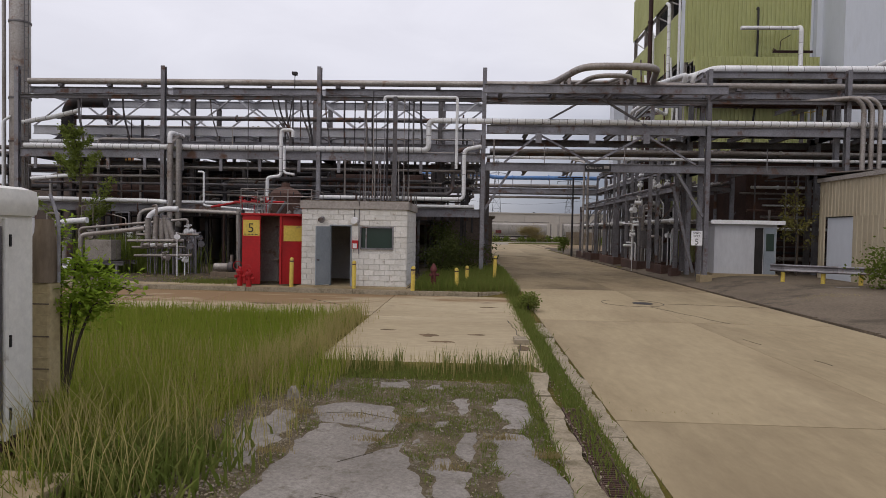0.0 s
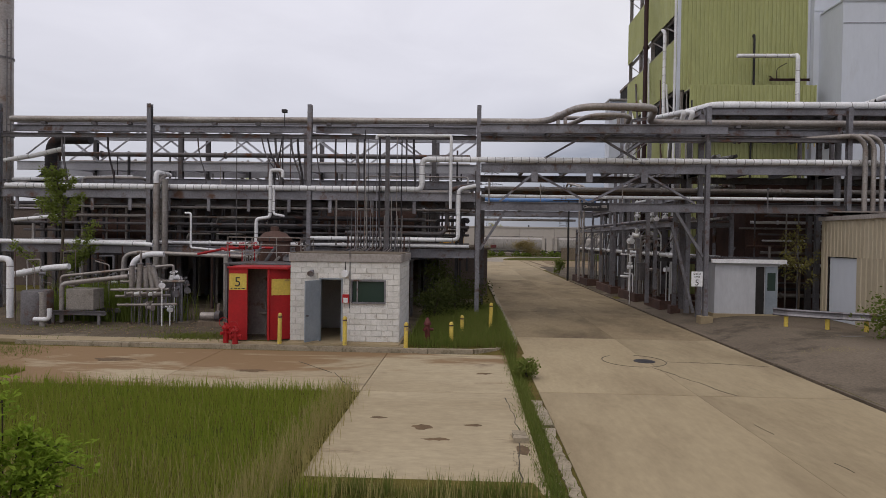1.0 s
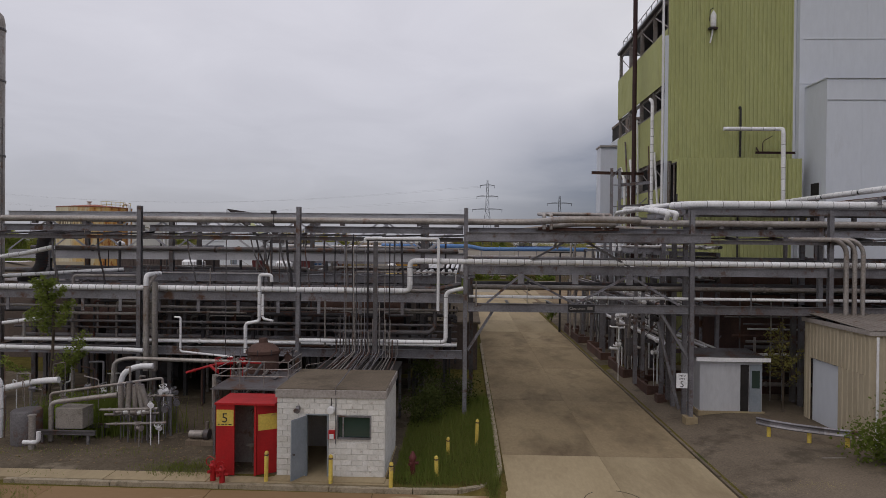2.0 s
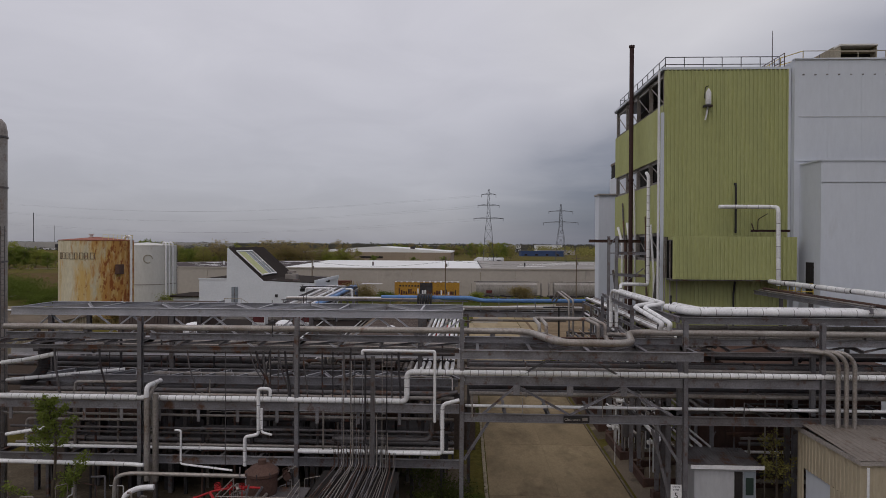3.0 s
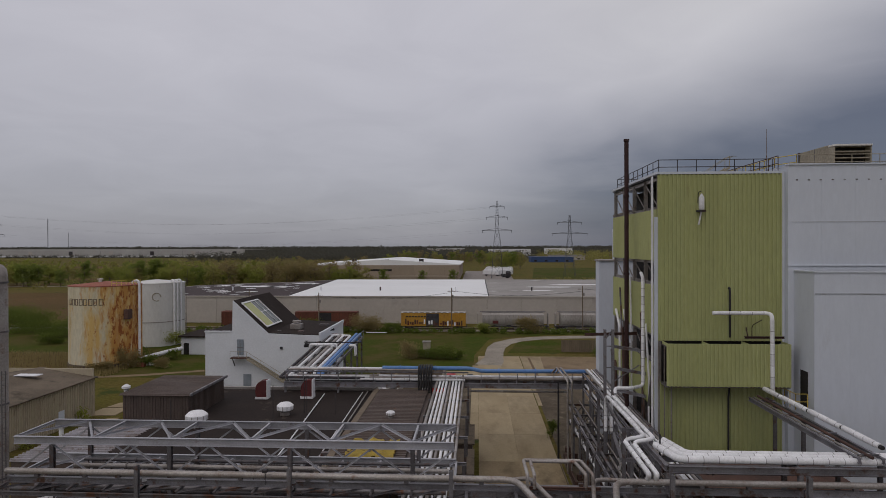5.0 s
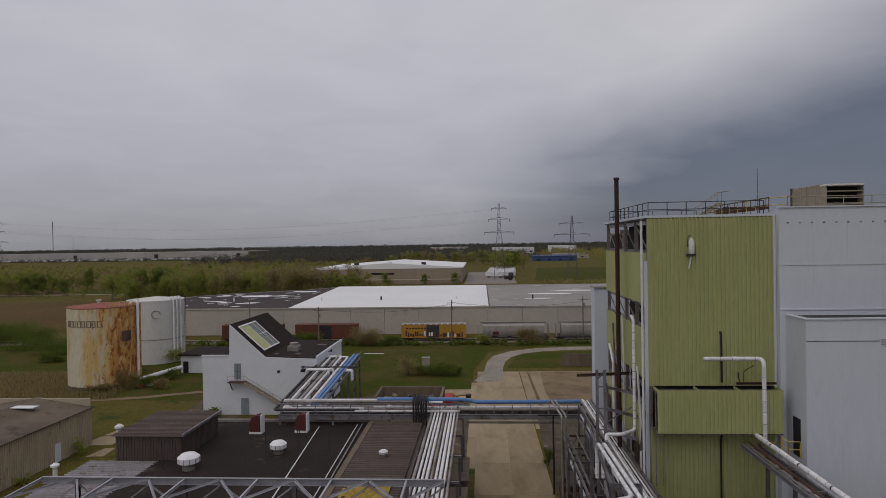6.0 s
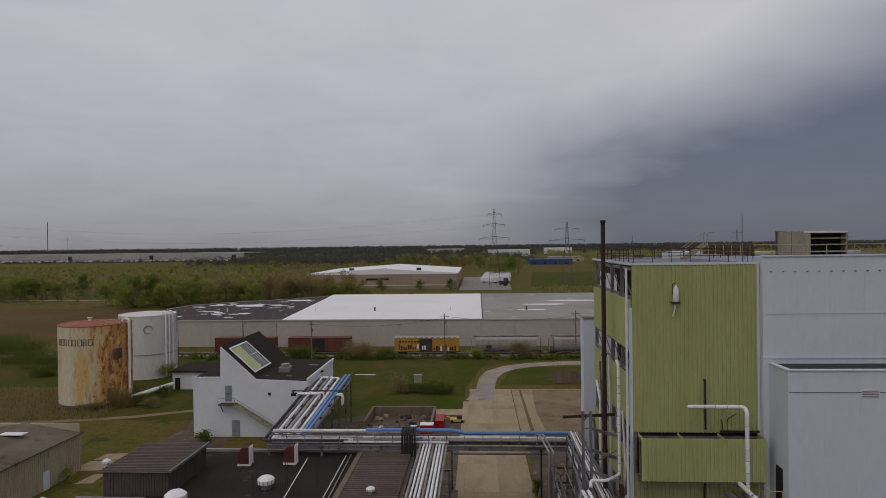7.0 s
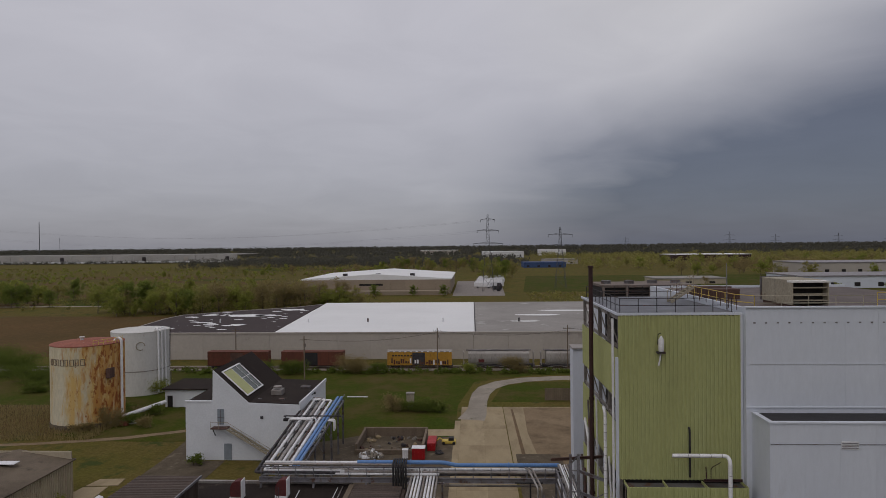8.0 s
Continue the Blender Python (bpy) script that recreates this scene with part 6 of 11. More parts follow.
for lo, hi in (((VX1, HY0 - 0.03, VZ0 - 0.05), (VX1 + 0.05, HY0 + 0.1, VZ1 + 0.05)), ((VX0, HY0 - 0.03, VZ1), (VX1, HY0 + 0.1, VZ1 + 0.05)),
               ((VX0, HY0 - 0.05, VZ0 - 0.06), (VX1, HY0 + 0.1, VZ0)), ((VX0 + 0.16, HY0 + 0.0, VZ0), (VX0 + 0.2, HY0 + 0.06, VZ1))):
    part("window_frame", box(lo, hi), "steel", hut)
part("pane", box((VX0, HY0 + 0.06, VZ0), (VX1, HY0 + 0.07, VZ1)), "glass", hut)
lamp = thing("wall_lamp", (-5.35, 23.6, 2.75), "small grey outdoor wall lamp", "lamp")
part("bracket", box((-5.42, 23.62, 2.72), (-5.28, 23.715, 2.9), bevel=0.02), "steel", lamp)
part("shade", rod((-5.35, 23.6, 2.84), (-5.35, 23.45, 2.76), 0.06, 0.12, 14), "steel", lamp)
bell = thing("alarm_bell", (-4.12, 23.62, 2.6), "round pale alarm bell on the block wall", "bell")
part("gong", rod((-4.12, 23.7, 2.76), (-4.12, 23.55, 2.76), 0.15, 0.12, 20), "clad", bell, smooth=True)
part("conduit", rod((-4.12, 23.69, 2.9), (-4.12, 23.69, 3.2), 0.015), "steel_dark", bell)
fire = thing("alarm_box", (-4.08, 23.6, 1.75), "red alarm call box with a white notice", "alarm box")
part("case", box((-4.2, 23.58, 1.7), (-3.96, 23.715, 2.02), bevel=0.02), "red", fire)
part("notice", box((-4.16, 23.574, 1.72), (-4.0, 23.579, 1.9)), "clad", fire)
plain_pipe([(-3.95, 23.69, 1.5), (-3.95, 23.69, 3.25), (-3.95, 23.6, 3.6), (-3.9, 27.6, 3.8)], 0.018, "thin grey conduit up the hut's wall", "steel", "", 0.06, 6)


def bollard(x, y, h, lean=0.0):
    z = level(x, y) + 0.02
    ob = thing("bollard", (x, y, z), "yellow-painted steel pipe bollard, paint worn", "bollard", "yellow bollards", world_coords=False)
    part("pipe", lathe((0, 0, -0.1), [(0, 0.075), (h - 0.03, 0.075), (h + 0.02, 0.06), (h + 0.045, 0.02)], 14), "yellow", ob, smooth=True)
    part("band", lathe((0, 0, h - 0.22), [(0, 0.077), (0.05, 0.077)], 14), "rust", ob)
    ob.rotation_euler = (0, radians(lean), 0)
    return ob


for x, y, h, l in ((-6.4, 23.25, 1.2, 0.5), (-4.02, 23.2, 1.15, 0), (-1.8, 22.98, 1.08, 1), (-0.2, 24.0, 0.85, -1.5), (0.15, 26.4, 0.8, 1), (1.35, 27.7, 1.2, 2)):
    bollard(x, y, h, l)


def hydrant(x, y, h, label, wheel=True, paint="red"):
    z = level(x, y) + 0.0
    ob = thing("hydrant", (x, y, z), label, "hydrant", world_coords=False)
    part("barrel", lathe((0, 0, 0), [(0, 0.15), (0.04, 0.15), (0.05, 0.1), (h * 0.7, 0.1), (h * 0.72, 0.14), (h * 0.8, 0.14), (h * 0.84, 0.11), (h, 0.04)], 16), paint, ob, smooth=True)
    for a in (0, 120, 240):
        d = Vector((math.cos(radians(a)), math.sin(radians(a)), 0))
        part("outlet", rod(d * 0.08 + Vector((0, 0, h * 0.55)), d * 0.22 + Vector((0, 0, h * 0.55)), 0.055, None, 12), paint, ob)
    if wheel:
        bm = tube([(math.cos(k * 0.524) * 0.17, -0.2 + 0.0 * k, h * 1.05 + math.sin(k * 0.524) * 0.17) for k in range(13)], 0.014, 0.01, 6)
        part("handwheel", bm, paint, ob)
        part("stem", rod((0, -0.2, h * 1.05), (0, 0, h * 0.85), 0.02), paint, ob)
    return ob


hydrant(-7.95, 23.05, 0.75, "red fire hydrant with a handwheel by the booth")
hydrant(-8.35, 23.2, 0.8, "red valve post with a handwheel by the booth")
hydrant(-1.1, 24.0, 0.95, "rusty red hydrant post in the grass", False, "maroon")

# ---- red safety booth with a yellow number board ----
booth = thing("safety_booth", (-7.35, 24.2, 0.27), "red steel safety booth with yellow boards, open front", "booth")
BX0, BX1, BY0, BY1, BZ0, BZ1 = -8.42, -6.3, 23.6, 25.0, 0.28, 2.9
part("front_panel", box((BX0, BY0, BZ0), (-7.72, BY0 + 0.05, BZ1)), "red", booth)
part("front_panel", box((-6.98, BY0, BZ0), (-6.9, BY0 + 0.08, BZ1)), "red", booth)
part("side_panel", box((BX0, BY0 + 0.05, BZ0), (BX0 + 0.05, BY1, BZ1)), "red", booth)
sp = box((0, 0, 0), (0.85, 0.05, BZ1 - BZ0))
sp.transform(pose(-6.9, BY0 + 0.08, BZ0, 0, 0, 28))
part("side_panel", sp, "red", booth)
sb = box((0.05, -0.012, 1.65), (0.8, -0.003, 2.25))
sb.transform(pose(-6.9, BY0 + 0.08, BZ0, 0, 0, 28))
part("board", sb, "yellow", booth, "yellow board")
part("back_panel", box((BX0, BY1, BZ0), (-6.3, BY1 + 0.05, BZ1)), "pipe", booth)
part("roof", box((BX0 - 0.04, BY0 - 0.04, BZ1), (BX1 + 0.1, BY1 + 0.1, BZ1 + 0.08), bevel=0.01), "red", booth)
brd = part("board", box((BX0 + 0.03, BY0 - 0.012, 2.12), (-7.75, BY0 - 0.003, 2.72)), "yellow", booth, "yellow number board")
for i, w in enumerate((0.08, 0.12, 0.1, 0.14)):
    part("small_writing", box((BX0 + 0.08 + i * 0.135, BY0 - 0.016, 2.16), (BX0 + 0.08 + i * 0.135 + w * 0.85, BY0 - 0.0125, 2.19)), "black", brd)
part("shower_pipe", tube([(-7.35, 24.6, 0.3), (-7.35, 24.6, 2.5), (-7.35, 24.2, 2.5), (-7.35, 24.2, 2.3)], 0.03, 0.08, 8), "pipe", booth)
part("basin", lathe((-7.3, 24.3, 1.1), [(0, 0.05), (0.08, 0.2), (0.12, 0.21)], 16), "pipe", booth, smooth=True)


def lettering(text, size, m, material, parent, align="CENTER"):
    cu = bpy.data.curves.new("lettering", "FONT")
    cu.body, cu.size, cu.align_x, cu.extrude = text, size, align, 0.002
    tmp = bpy.data.objects.new("lettering", cu)
    me = bpy.data.meshes.new_from_object(tmp)
    bpy.data.objects.remove(tmp)
    me.transform(m)
    me.transform(Matrix.Translation(-OFF[parent]))
    me.materials.append(M[material])
    ob = new("lettering", me)
    ob.parent = parent
    OFF[ob] = OFF[parent]
    return ob


lettering("5", 0.5, pose(BX0 + 0.34, BY0 - 0.016, 2.25, 90, 0, 0), "black", brd)

# ---- tall process column beyond the rack's end ----
colm = thing("process_column", (-25.05, 34.0, 0.2), "tall grey steel process column with ladder and pipes", "column")
part("shell", lathe((-25.05, 34.0, 0.2), [(0, 0.62), (0.1, 0.62), (0.12, 0.52), (20.6, 0.52), (21.0, 0.45), (21.25, 0.25), (21.3, 0.05)], 24), "pipe", colm, smooth=True)
for z in (3.2, 6.9, 9.3, 13.5, 17.6, 20.4):
    part("ring", lathe((-25.05, 34.0, z), [(0, 0.56), (0.1, 0.56)], 24), "steel_old", colm)
part("riser", tube([(-25.75, 33.7, 0.3), (-25.75, 33.7, 16.0), (-25.5, 33.9, 16.4)], 0.1, 0.2), "pipe", colm, smooth=True)
part("riser", tube([(-25.5, 33.3, 0.3), (-25.5, 33.3, 8.0), (-25.2, 33.5, 8.3)], 0.07, 0.15), "clad", colm, smooth=True)
for x in (-24.42, -24.2):
    part("ladder_rail", bar((x, 33.5, 0.4), (x, 33.5, 15.5), 0.04), "steel_old", colm)
for i in range(50):
    part("rung", rod((-24.42, 33.5, 0.6 + i * 0.3), (-24.2, 33.5, 0.6 + i * 0.3), 0.012, None, 5), "steel_old", colm)

# ---- pipes and lines on and before the rack ----
R = "small lines about the rack"
plain_pipe([(-15.35, 31.8, 2.4), (-15.35, 31.8, 6.7), (-15.35, 32.6, 7.2)], 0.15, "thick upright grey pipe before the rack", "pipe", R, 0.3, 12)
plain_pipe([(-14.9, 31.8, 2.4), (-14.9, 31.8, 6.9)], 0.15, "thick upright grey pipe before the rack", "pipe", R, 0.3, 12)
clad_pipe([(-15.35, 31.75, 6.7), (-15.35, 31.75, 7.25), (-15.35, 33.2, 7.25)], 0.12, "white lagged elbow over an upright pipe", 0.5)
clad_pipe([(-8.75, 31.2, 7.0), (-8.75, 31.2, 7.35), (-9.35, 31.2, 7.35), (-9.35, 31.2, 5.05), (-10.0, 31.1, 4.95), (-10.0, 31.1, 3.5)], 0.085, "white lagged pipe zigzagging down to the valves", 0.6, bend=0.16)
clad_pipe([(-9.15, 31.1, 6.4), (-9.15, 31.1, 5.2), (-8.6, 31.0, 5.1)], 0.06, "thin white lagged line beside the zigzag pipe", 0.6)
clad_pipe([(-7.5, 31.8, 4.05), (-0.15, 31.8, 4.05), (-0.15, 31.8, 6.55), (0.7, 31.9, 6.75)], 0.1, "white lagged pipe turning up at the rack's end", 0.9, bend=0.25)
clad_pipe([(-6.0, 33.0, 4.35), (-0.75, 33.0, 4.35), (-0.75, 33.0, 6.6), (0.6, 33.0, 6.9)], 0.11, "dark jacketed pipe turning up at the rack's end", 2.0, "steel_old", bend=0.5)
clad_pipe([(-4.25, 31.95, 9.0), (-4.25, 31.95, 9.2), (-0.55, 31.95, 9.2), (-0.55, 31.95, 5.6)], 0.075, "pale pipe hung before the upper beam", 4.0, "clad", bend=0.12)
plain_pipe([(-4.1, 32.0, 3.6), (-4.1, 32.0, 9.1)], 0.05, "thin upright line before the rack", "steel_dark", R)
clad_pipe([(-23.4, 30.6, 3.72), (-15.6, 30.6, 3.66), (-14.9, 30.6, 3.62)], 0.1, "white lagged pipe ending in a blind flange", 1.6)
plain_pipe([(-16.3, 30.4, 1.6), (-16.2, 30.4, 3.1), (-15.6, 30.5, 3.25), (-8.4, 30.9, 3.05)], 0.1, "grey pipe running across to the valves", "pipe", R, 0.35, 12)
clad_pipe([(-20.2, 28.2, 2.2), (-18.5, 28.4, 2.55), (-17.6, 28.4, 2.62)], 0.14, "white lagged pipe with an elbow among weeds", 0.8)
clad_pipe([(-19.05, 26.7, 0.5), (-19.05, 26.7, 3.0), (-20.5, 26.9, 3.0)], 0.13, "white lagged standpipe at the yard's edge", 1.0)
clad_pipe([(-17.5, 26.0, 0.55), (-16.85, 26.0, 0.55), (-16.85, 26.0, 1.0)], 0.09, "short white pipe with an elbow by the ground", 0.4)
plain_pipe([(-17.3, 27.4, 0.3), (-17.3, 27.4, 2.25), (-12.9, 28.6, 2.75), (-12.9, 28.6, 0.4)], 0.06, "grey pipe frame round the valves", "pipe", R, 0.15)
plain_pipe([(-17.0, 27.0, 0.3), (-17.0, 27.0, 1.95), (-14.2, 27.2, 2.3)], 0.1, "grey pipe with an elbow by the valves", "pipe", R, 0.25, 12)
clad_pipe([(-13.6, 31.2, 5.2), (-13.3, 31.2, 5.2), (-13.3, 31.2, 3.5), (-10.6, 31.0, 3.3)], 0.05, "thin white lagged drop line", 0.8)
clad_pipe([(-22.6, 31.5, 4.75), (-20.6, 32.0, 5.0)], 0.09, "white lagged branch from the column", 0.6)
clad_pipe([(-24.6, 33.6, 8.0), (-22.8, 33.4, 8.25), (-21.2, 33.3, 8.6)], 0.12, "white lagged pipe leaving the column", 0.7)
clad_pipe([(-24.4, 33.9, 7.0), (-18.6, 35.5, 7.35)], 0.1, "white lagged pipe leaving the column", 0.7)
duct = thing("flexible_duct", (-22.7, 34.6, 6.4), "black bent duct hanging from the rack", "duct")
part("duct_run", tube([(-20.5, 34.6, 9.35), (-22.7, 34.6, 9.35), (-22.75, 34.6, 7.3), (-23.9, 34.6, 6.7)], 0.3, 0.8, 14), "steel_dark", duct, smooth=True)
for k in range(9):
    part("rib", rod((-22.73, 34.6, 7.45 + k * 0.14), (-22.73, 34.6, 7.5 + k * 0.14), 0.325, None, 14), "steel_dark", duct)
for x, y, z0, z1, r, m in ((-4.6, 31.6, 3.6, 9.0, 0.02, "steel_old"), (-5.1, 31.5, 3.6, 8.8, 0.02, "pipe"), (-4.75, 31.5, 3.6, 9.4, 0.03, "steel_dark"), (-11.3, 31.9, 3.2, 9.2, 0.025, "steel_old"),
                           (-9.0, 32.0, 6.9, 9.2, 0.04, "steel_dark"), (-8.6, 32.0, 6.9, 9.2, 0.03, "steel_old"), (-3.0, 32.0, 3.6, 9.0, 0.03, "steel_dark"), (-3.2, 31.7, 3.6, 9.1, 0.02, "pipe"),
                           (-20.3, 32.1, 7.0, 9.1, 0.02, "steel_old"), (-6.3, 32.2, 3.7, 6.0, 0.05, "pipe"), (-5.9, 32.6, 6.6, 9.2, 0.03, "steel_dark"), (-12.2, 32.1, 6.7, 7.6, 0.03, "pipe"),
                           (14.9, 32.0, 5.6, 6.8, 0.03, "steel_old"), (7.9, 32.0, 5.95, 6.9, 0.02, "pipe"), (3.9, 32.0, 5.95, 6.9, 0.02, "pipe"), (1.35, 31.9, 5.9, 7.1, 0.04, "pipe")):
    plain_pipe([(x, y, z0), (x, y, z1)], r, "thin upright line before the rack", m, R, None, 7)
rusty = thing("stanchion", (-3.6, 31.2, 3.6), "rust-stained steel stanchion on the platform", "post")
part("post", ibeam((-3.6, 31.2, 3.5), (-3.6, 31.2, 9.05), 0.2, 0.2, 0.025, (0, 1, 0)), "steel_old", rusty)
part("foot_plate", box((-3.8, 31.0, 3.5), (-3.4, 31.4, 3.54)), "rust", rusty)
rng = random.Random(41)
for i in range(15):
    x0 = -5.7 + i * 0.19 + rng.uniform(-0.04, 0.04)
    x1 = -5.9 + i * 0.15 + rng.uniform(-0.05, 0.05)
    zt = rng.choice((4.6, 5.4, 6.1, 6.1, 8.8))
    plain_pipe([(x0 - 0.6 * rng.random(), 27.5, 3.0 + 0.04 * i % 0.2), (x1 + 0.6, 31.2, 3.62), (x1 + 0.6, 31.2, zt)], 0.022, "thin conduit fanning back from the hut to the rack", rng.choice(("pipe", "steel_old", "steel")), "conduits behind the hut", 0.25, 6)
platform = thing("platform", (-3.5, 29.5, 3.0), "steel grating platform between hut and rack, deck coloured as shade", "platform")
# deck coloured near-black to stand for the shade beneath the conduits
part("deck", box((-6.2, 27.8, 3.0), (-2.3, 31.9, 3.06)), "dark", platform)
for k in range(26):
    xa, xb = -6.1 + k * 0.145 + rng.uniform(-0.05, 0.05), -5.6 + k * 0.125 + rng.uniform(-0.05, 0.05)
    plain_pipe([(xa, 27.75, 3.08), (xb, 31.3, 3.1 + 0.5 * rng.random()), (xb, 31.35, rng.choice((4.2, 4.6, 5.2)))], rng.choice((0.018, 0.024, 0.035)), "thin conduit lying on the tray behind the hut", rng.choice(("pipe", "steel_old", "rust", "steel_dark")), "conduits on the tray", 0.15, 6)
for x in (-6.1, -2.4):
    for y in (27.95, 31.7):
        part("leg", bar((x, y, 0.25), (x, y, 3.0), 0.12), "steel_old", platform)
tubs = thing("process_vessel", (-8.45, 29.1, 3.1), "brown upright vessel with a domed top", "vessel")
part("shell", lathe((-8.45, 29.1, 2.6), [(0, 0.68), (1.25, 0.7), (1.3, 0.78), (1.42, 0.78), (1.45, 0.7), (1.65, 0.5), (1.75, 0.2), (1.95, 0.18), (1.96, 0.05)], 22), "rust", tubs, smooth=True)
for k in range(8):
    a = k * 0.785
    part("bolt", rod((-8.45 + math.cos(a) * 0.76, 29.1 + math.sin(a) * 0.76, 3.85), (-8.45 + math.cos(a) * 0.76, 29.1 + math.sin(a) * 0.76, 4.1), 0.025, None, 6), "steel_dark", tubs)
for sx, sy in ((-0.6, -0.5), (0.6, -0.5), (0, 0.7)):
    part("leg", bar((-8.45 + sx, 29.1 + sy, 0.25), (-8.45 + sx, 29.1 + sy, 2.75), 0.12), "steel_old", tubs)
rails = thing("guard_rail", (-8.1, 27, 3.1), "thin steel handrail round the vessel platform", "railing")
for z in (3.45, 3.75, 4.05):
    part("rail", tube([(-9.4, 28.0, z), (-9.4, 26.0, z), (-6.4, 26.0, z), (-6.4, 28.0, z)], 0.02, 0.08, 6), "pipe", rails)
for x, y in ((-9.4, 26.0), (-8.4, 26.0), (-7.4, 26.0), (-6.4, 26.0), (-6.4, 28.0), (-9.4, 28)):
    part("post", rod((x, y, 2.95), (x, y, 4.07), 0.022, None, 6), "pipe", rails)
part("deck", box((-9.5, 25.7, 2.95), (-6.35, 29.8, 3.0)), "steel_old", rails)
for x, y in ((-9.4, 25.9), (-6.45, 25.9), (-9.4, 29.7), (-6.45, 29.7)):
    part("leg", bar((x, y, 0.25), (x, y, 2.96), 0.09), "steel_old", rails)


def valve(p, r, axis_dir, material="pipe", wheel=0.0, group="valves"):
    """A flanged valve with a bonnet and, if wheel is set, a handwheel."""
    p, d = Vector(p), Vector(axis_dir).normalized()
    ob = thing("valve", p, "grey flanged valve on a pipe", "valve", group)
    part("body", rod(p - d * r * 1.6, p + d * r * 1.6, r * 1.15, None, 12), material, ob, smooth=True)
    for s in (-1, 1):
        part("flange", rod(p + d * s * r * 1.6, p + d * s * (r * 1.6 + 0.03), r * 1.8, None, 14), material, ob)
    if p.z < 4:
        part("support", rod((p.x, p.y, level(p.x, p.y)), p, 0.025, None, 6), material, ob)
    up = Vector((0, -0.3, 1)).normalized()
    part("bonnet", rod(p, p + up * r * 3.2, r * 0.7, r * 0.45, 10), material, ob)
    if wheel:
        c = p + up * r * 3.4
        s = up.orthogonal().normalized()
        u = up.cross(s)
        part("handwheel", tube([c + (s * math.cos(k * 0.5236) + u * math.sin(k * 0.5236)) * wheel for k in range(13)], 0.012, 0.01, 5), material, ob)
        part("spoke", rod(c - s * wheel, c + s * wheel, 0.01, None, 5), material, ob)
    return ob


rng = random.Random(51)
for i in range(16):
    x, y = rng.uniform(-14.6, -12.2), rng.uniform(26.6, 29.4)
    valve((x, y, rng.uniform(0.9, 2.2)), rng.uniform(0.05, 0.09), (rng.uniform(-1, 1), rng.uniform(-1, 1), 0), rng.choice(("pipe", "steel", "clad")), rng.choice((0, 0.12, 0.16)))
for i in range(18):
    x, y = rng.uniform(-9.7, -7.0), rng.uniform(26.8, 30.2)
    valve((x, y, rng.uniform(0.6, 3.9)), rng.uniform(0.05, 0.1), (rng.uniform(-1, 1), rng.uniform(-1, 1), rng.choice((0, 1))), rng.choice(("pipe", "steel_old", "steel_dark", "rust")), rng.choice((0, 0.12, 0.16)))
for i in range(6):
    x = -14.3 + i * 0.4 + rng.uniform(-0.08, 0.08)
    y = 27.2 + rng.uniform(0, 1.8)
    plain_pipe([(x, y, 0.25), (x, y, rng.uniform(1.3, 2.0)), (x + rng.uniform(-0.3, 0.3), y + 0.2, rng.uniform(2.1, 2.7))], rng.choice((0.035, 0.05, 0.09)), "upright grey pipe of the valve stand", rng.choice(("pipe", "steel")), "valve stand pipes", 0.1, 8)
for x0, x1, y, z in ((-14.7, -12.3, 26.75, 1.75), (-14.7, -12.4, 27.1, 1.45), (-14.5, -12.0, 26.9, 1.1), (-15.0, -12.2, 28.0, 2.0)):
    plain_pipe([(x0, y, z), (x1, y + 0.2, z + 0.05)], 0.055, "grey header pipe of the valve stand", "pipe", "valve stand pipes", None, 8, 0.8)
for i in range(12):
    x = rng.uniform(-9.8, -8.6)
    y = rng.uniform(27.0, 30.5)
    plain_pipe([(x, y, 0.25), (x, y, rng.uniform(2.0, 3.4)), (x + rng.uniform(-0.5, 1.5), y + 0.3, rng.uniform(2.8, 3.9))], rng.choice((0.03, 0.045, 0.07)), "grey pipe rising among the valves", rng.choice(("pipe", "steel_old", "steel")), "pipes by the vessel", 0.12, 8)
plain_pipe([(-10.0, 27.4, 0.25), (-10.0, 27.4, 3.2)], 0.13, "stout upright grey pipe near the booth", "pipe", "", None, 12)
plain_pipe([(-11.2, 27.2, 3.3), (-10.2, 27.8, 3.55), (-9.2, 28.2, 3.6), (-8.2, 28.1, 3.6)], 0.05, "red fire water line over the valves", "red", "", 0.15, 8, 0.7)
plain_pipe([(-10.3, 27.6, 3.55), (-9.6, 26.6, 3.5)], 0.06, "red fire water branch", "red", "", 0.15, 8)
for i in range(3):
    valve((-10.1 + i * 0.55, 28.0, 3.6), 0.06, (1, 0.1, 0), "red", 0.12, "red valves")

crng2 = random.Random(58)
for i, (x, lean) in enumerate(((-14.05, 0.0), (-13.72, 0.05), (-13.4, -0.02), (-13.1, -0.2), (-12.85, -0.3))):
    cyl = thing("sample_cylinder", (x, 27.2, 0.25), "upright grey metal cylinder over a valve", "cylinder", "cylinders on the valve stand")
    foot, top = Vector((x, 27.2, 1.72)), Vector((x + lean, 27.2, 2.72 + 0.12 * (i % 2)))
    part("barrel", rod(foot, top, 0.115, None, 14), "pipe", cyl, smooth=True)
    part("end_cap", rod(top, top + Vector((0, 0, 0.05)), 0.135, 0.1, 14), "steel_old", cyl)
    part("valve_body", rod((x - 0.16, 27.12, 1.55), (x + 0.16, 27.15, 1.6), 0.09, None, 12), "clad" if i % 2 else "pipe", cyl, smooth=True)
    part("flange", rod((x - 0.2, 27.12, 1.54), (x - 0.16, 27.12, 1.55), 0.15, None, 12), "pipe", cyl)
    part("leg", rod((x, 27.2, 0.2), (x, 27.2, 1.72), 0.03, None, 7), "steel_old", cyl)
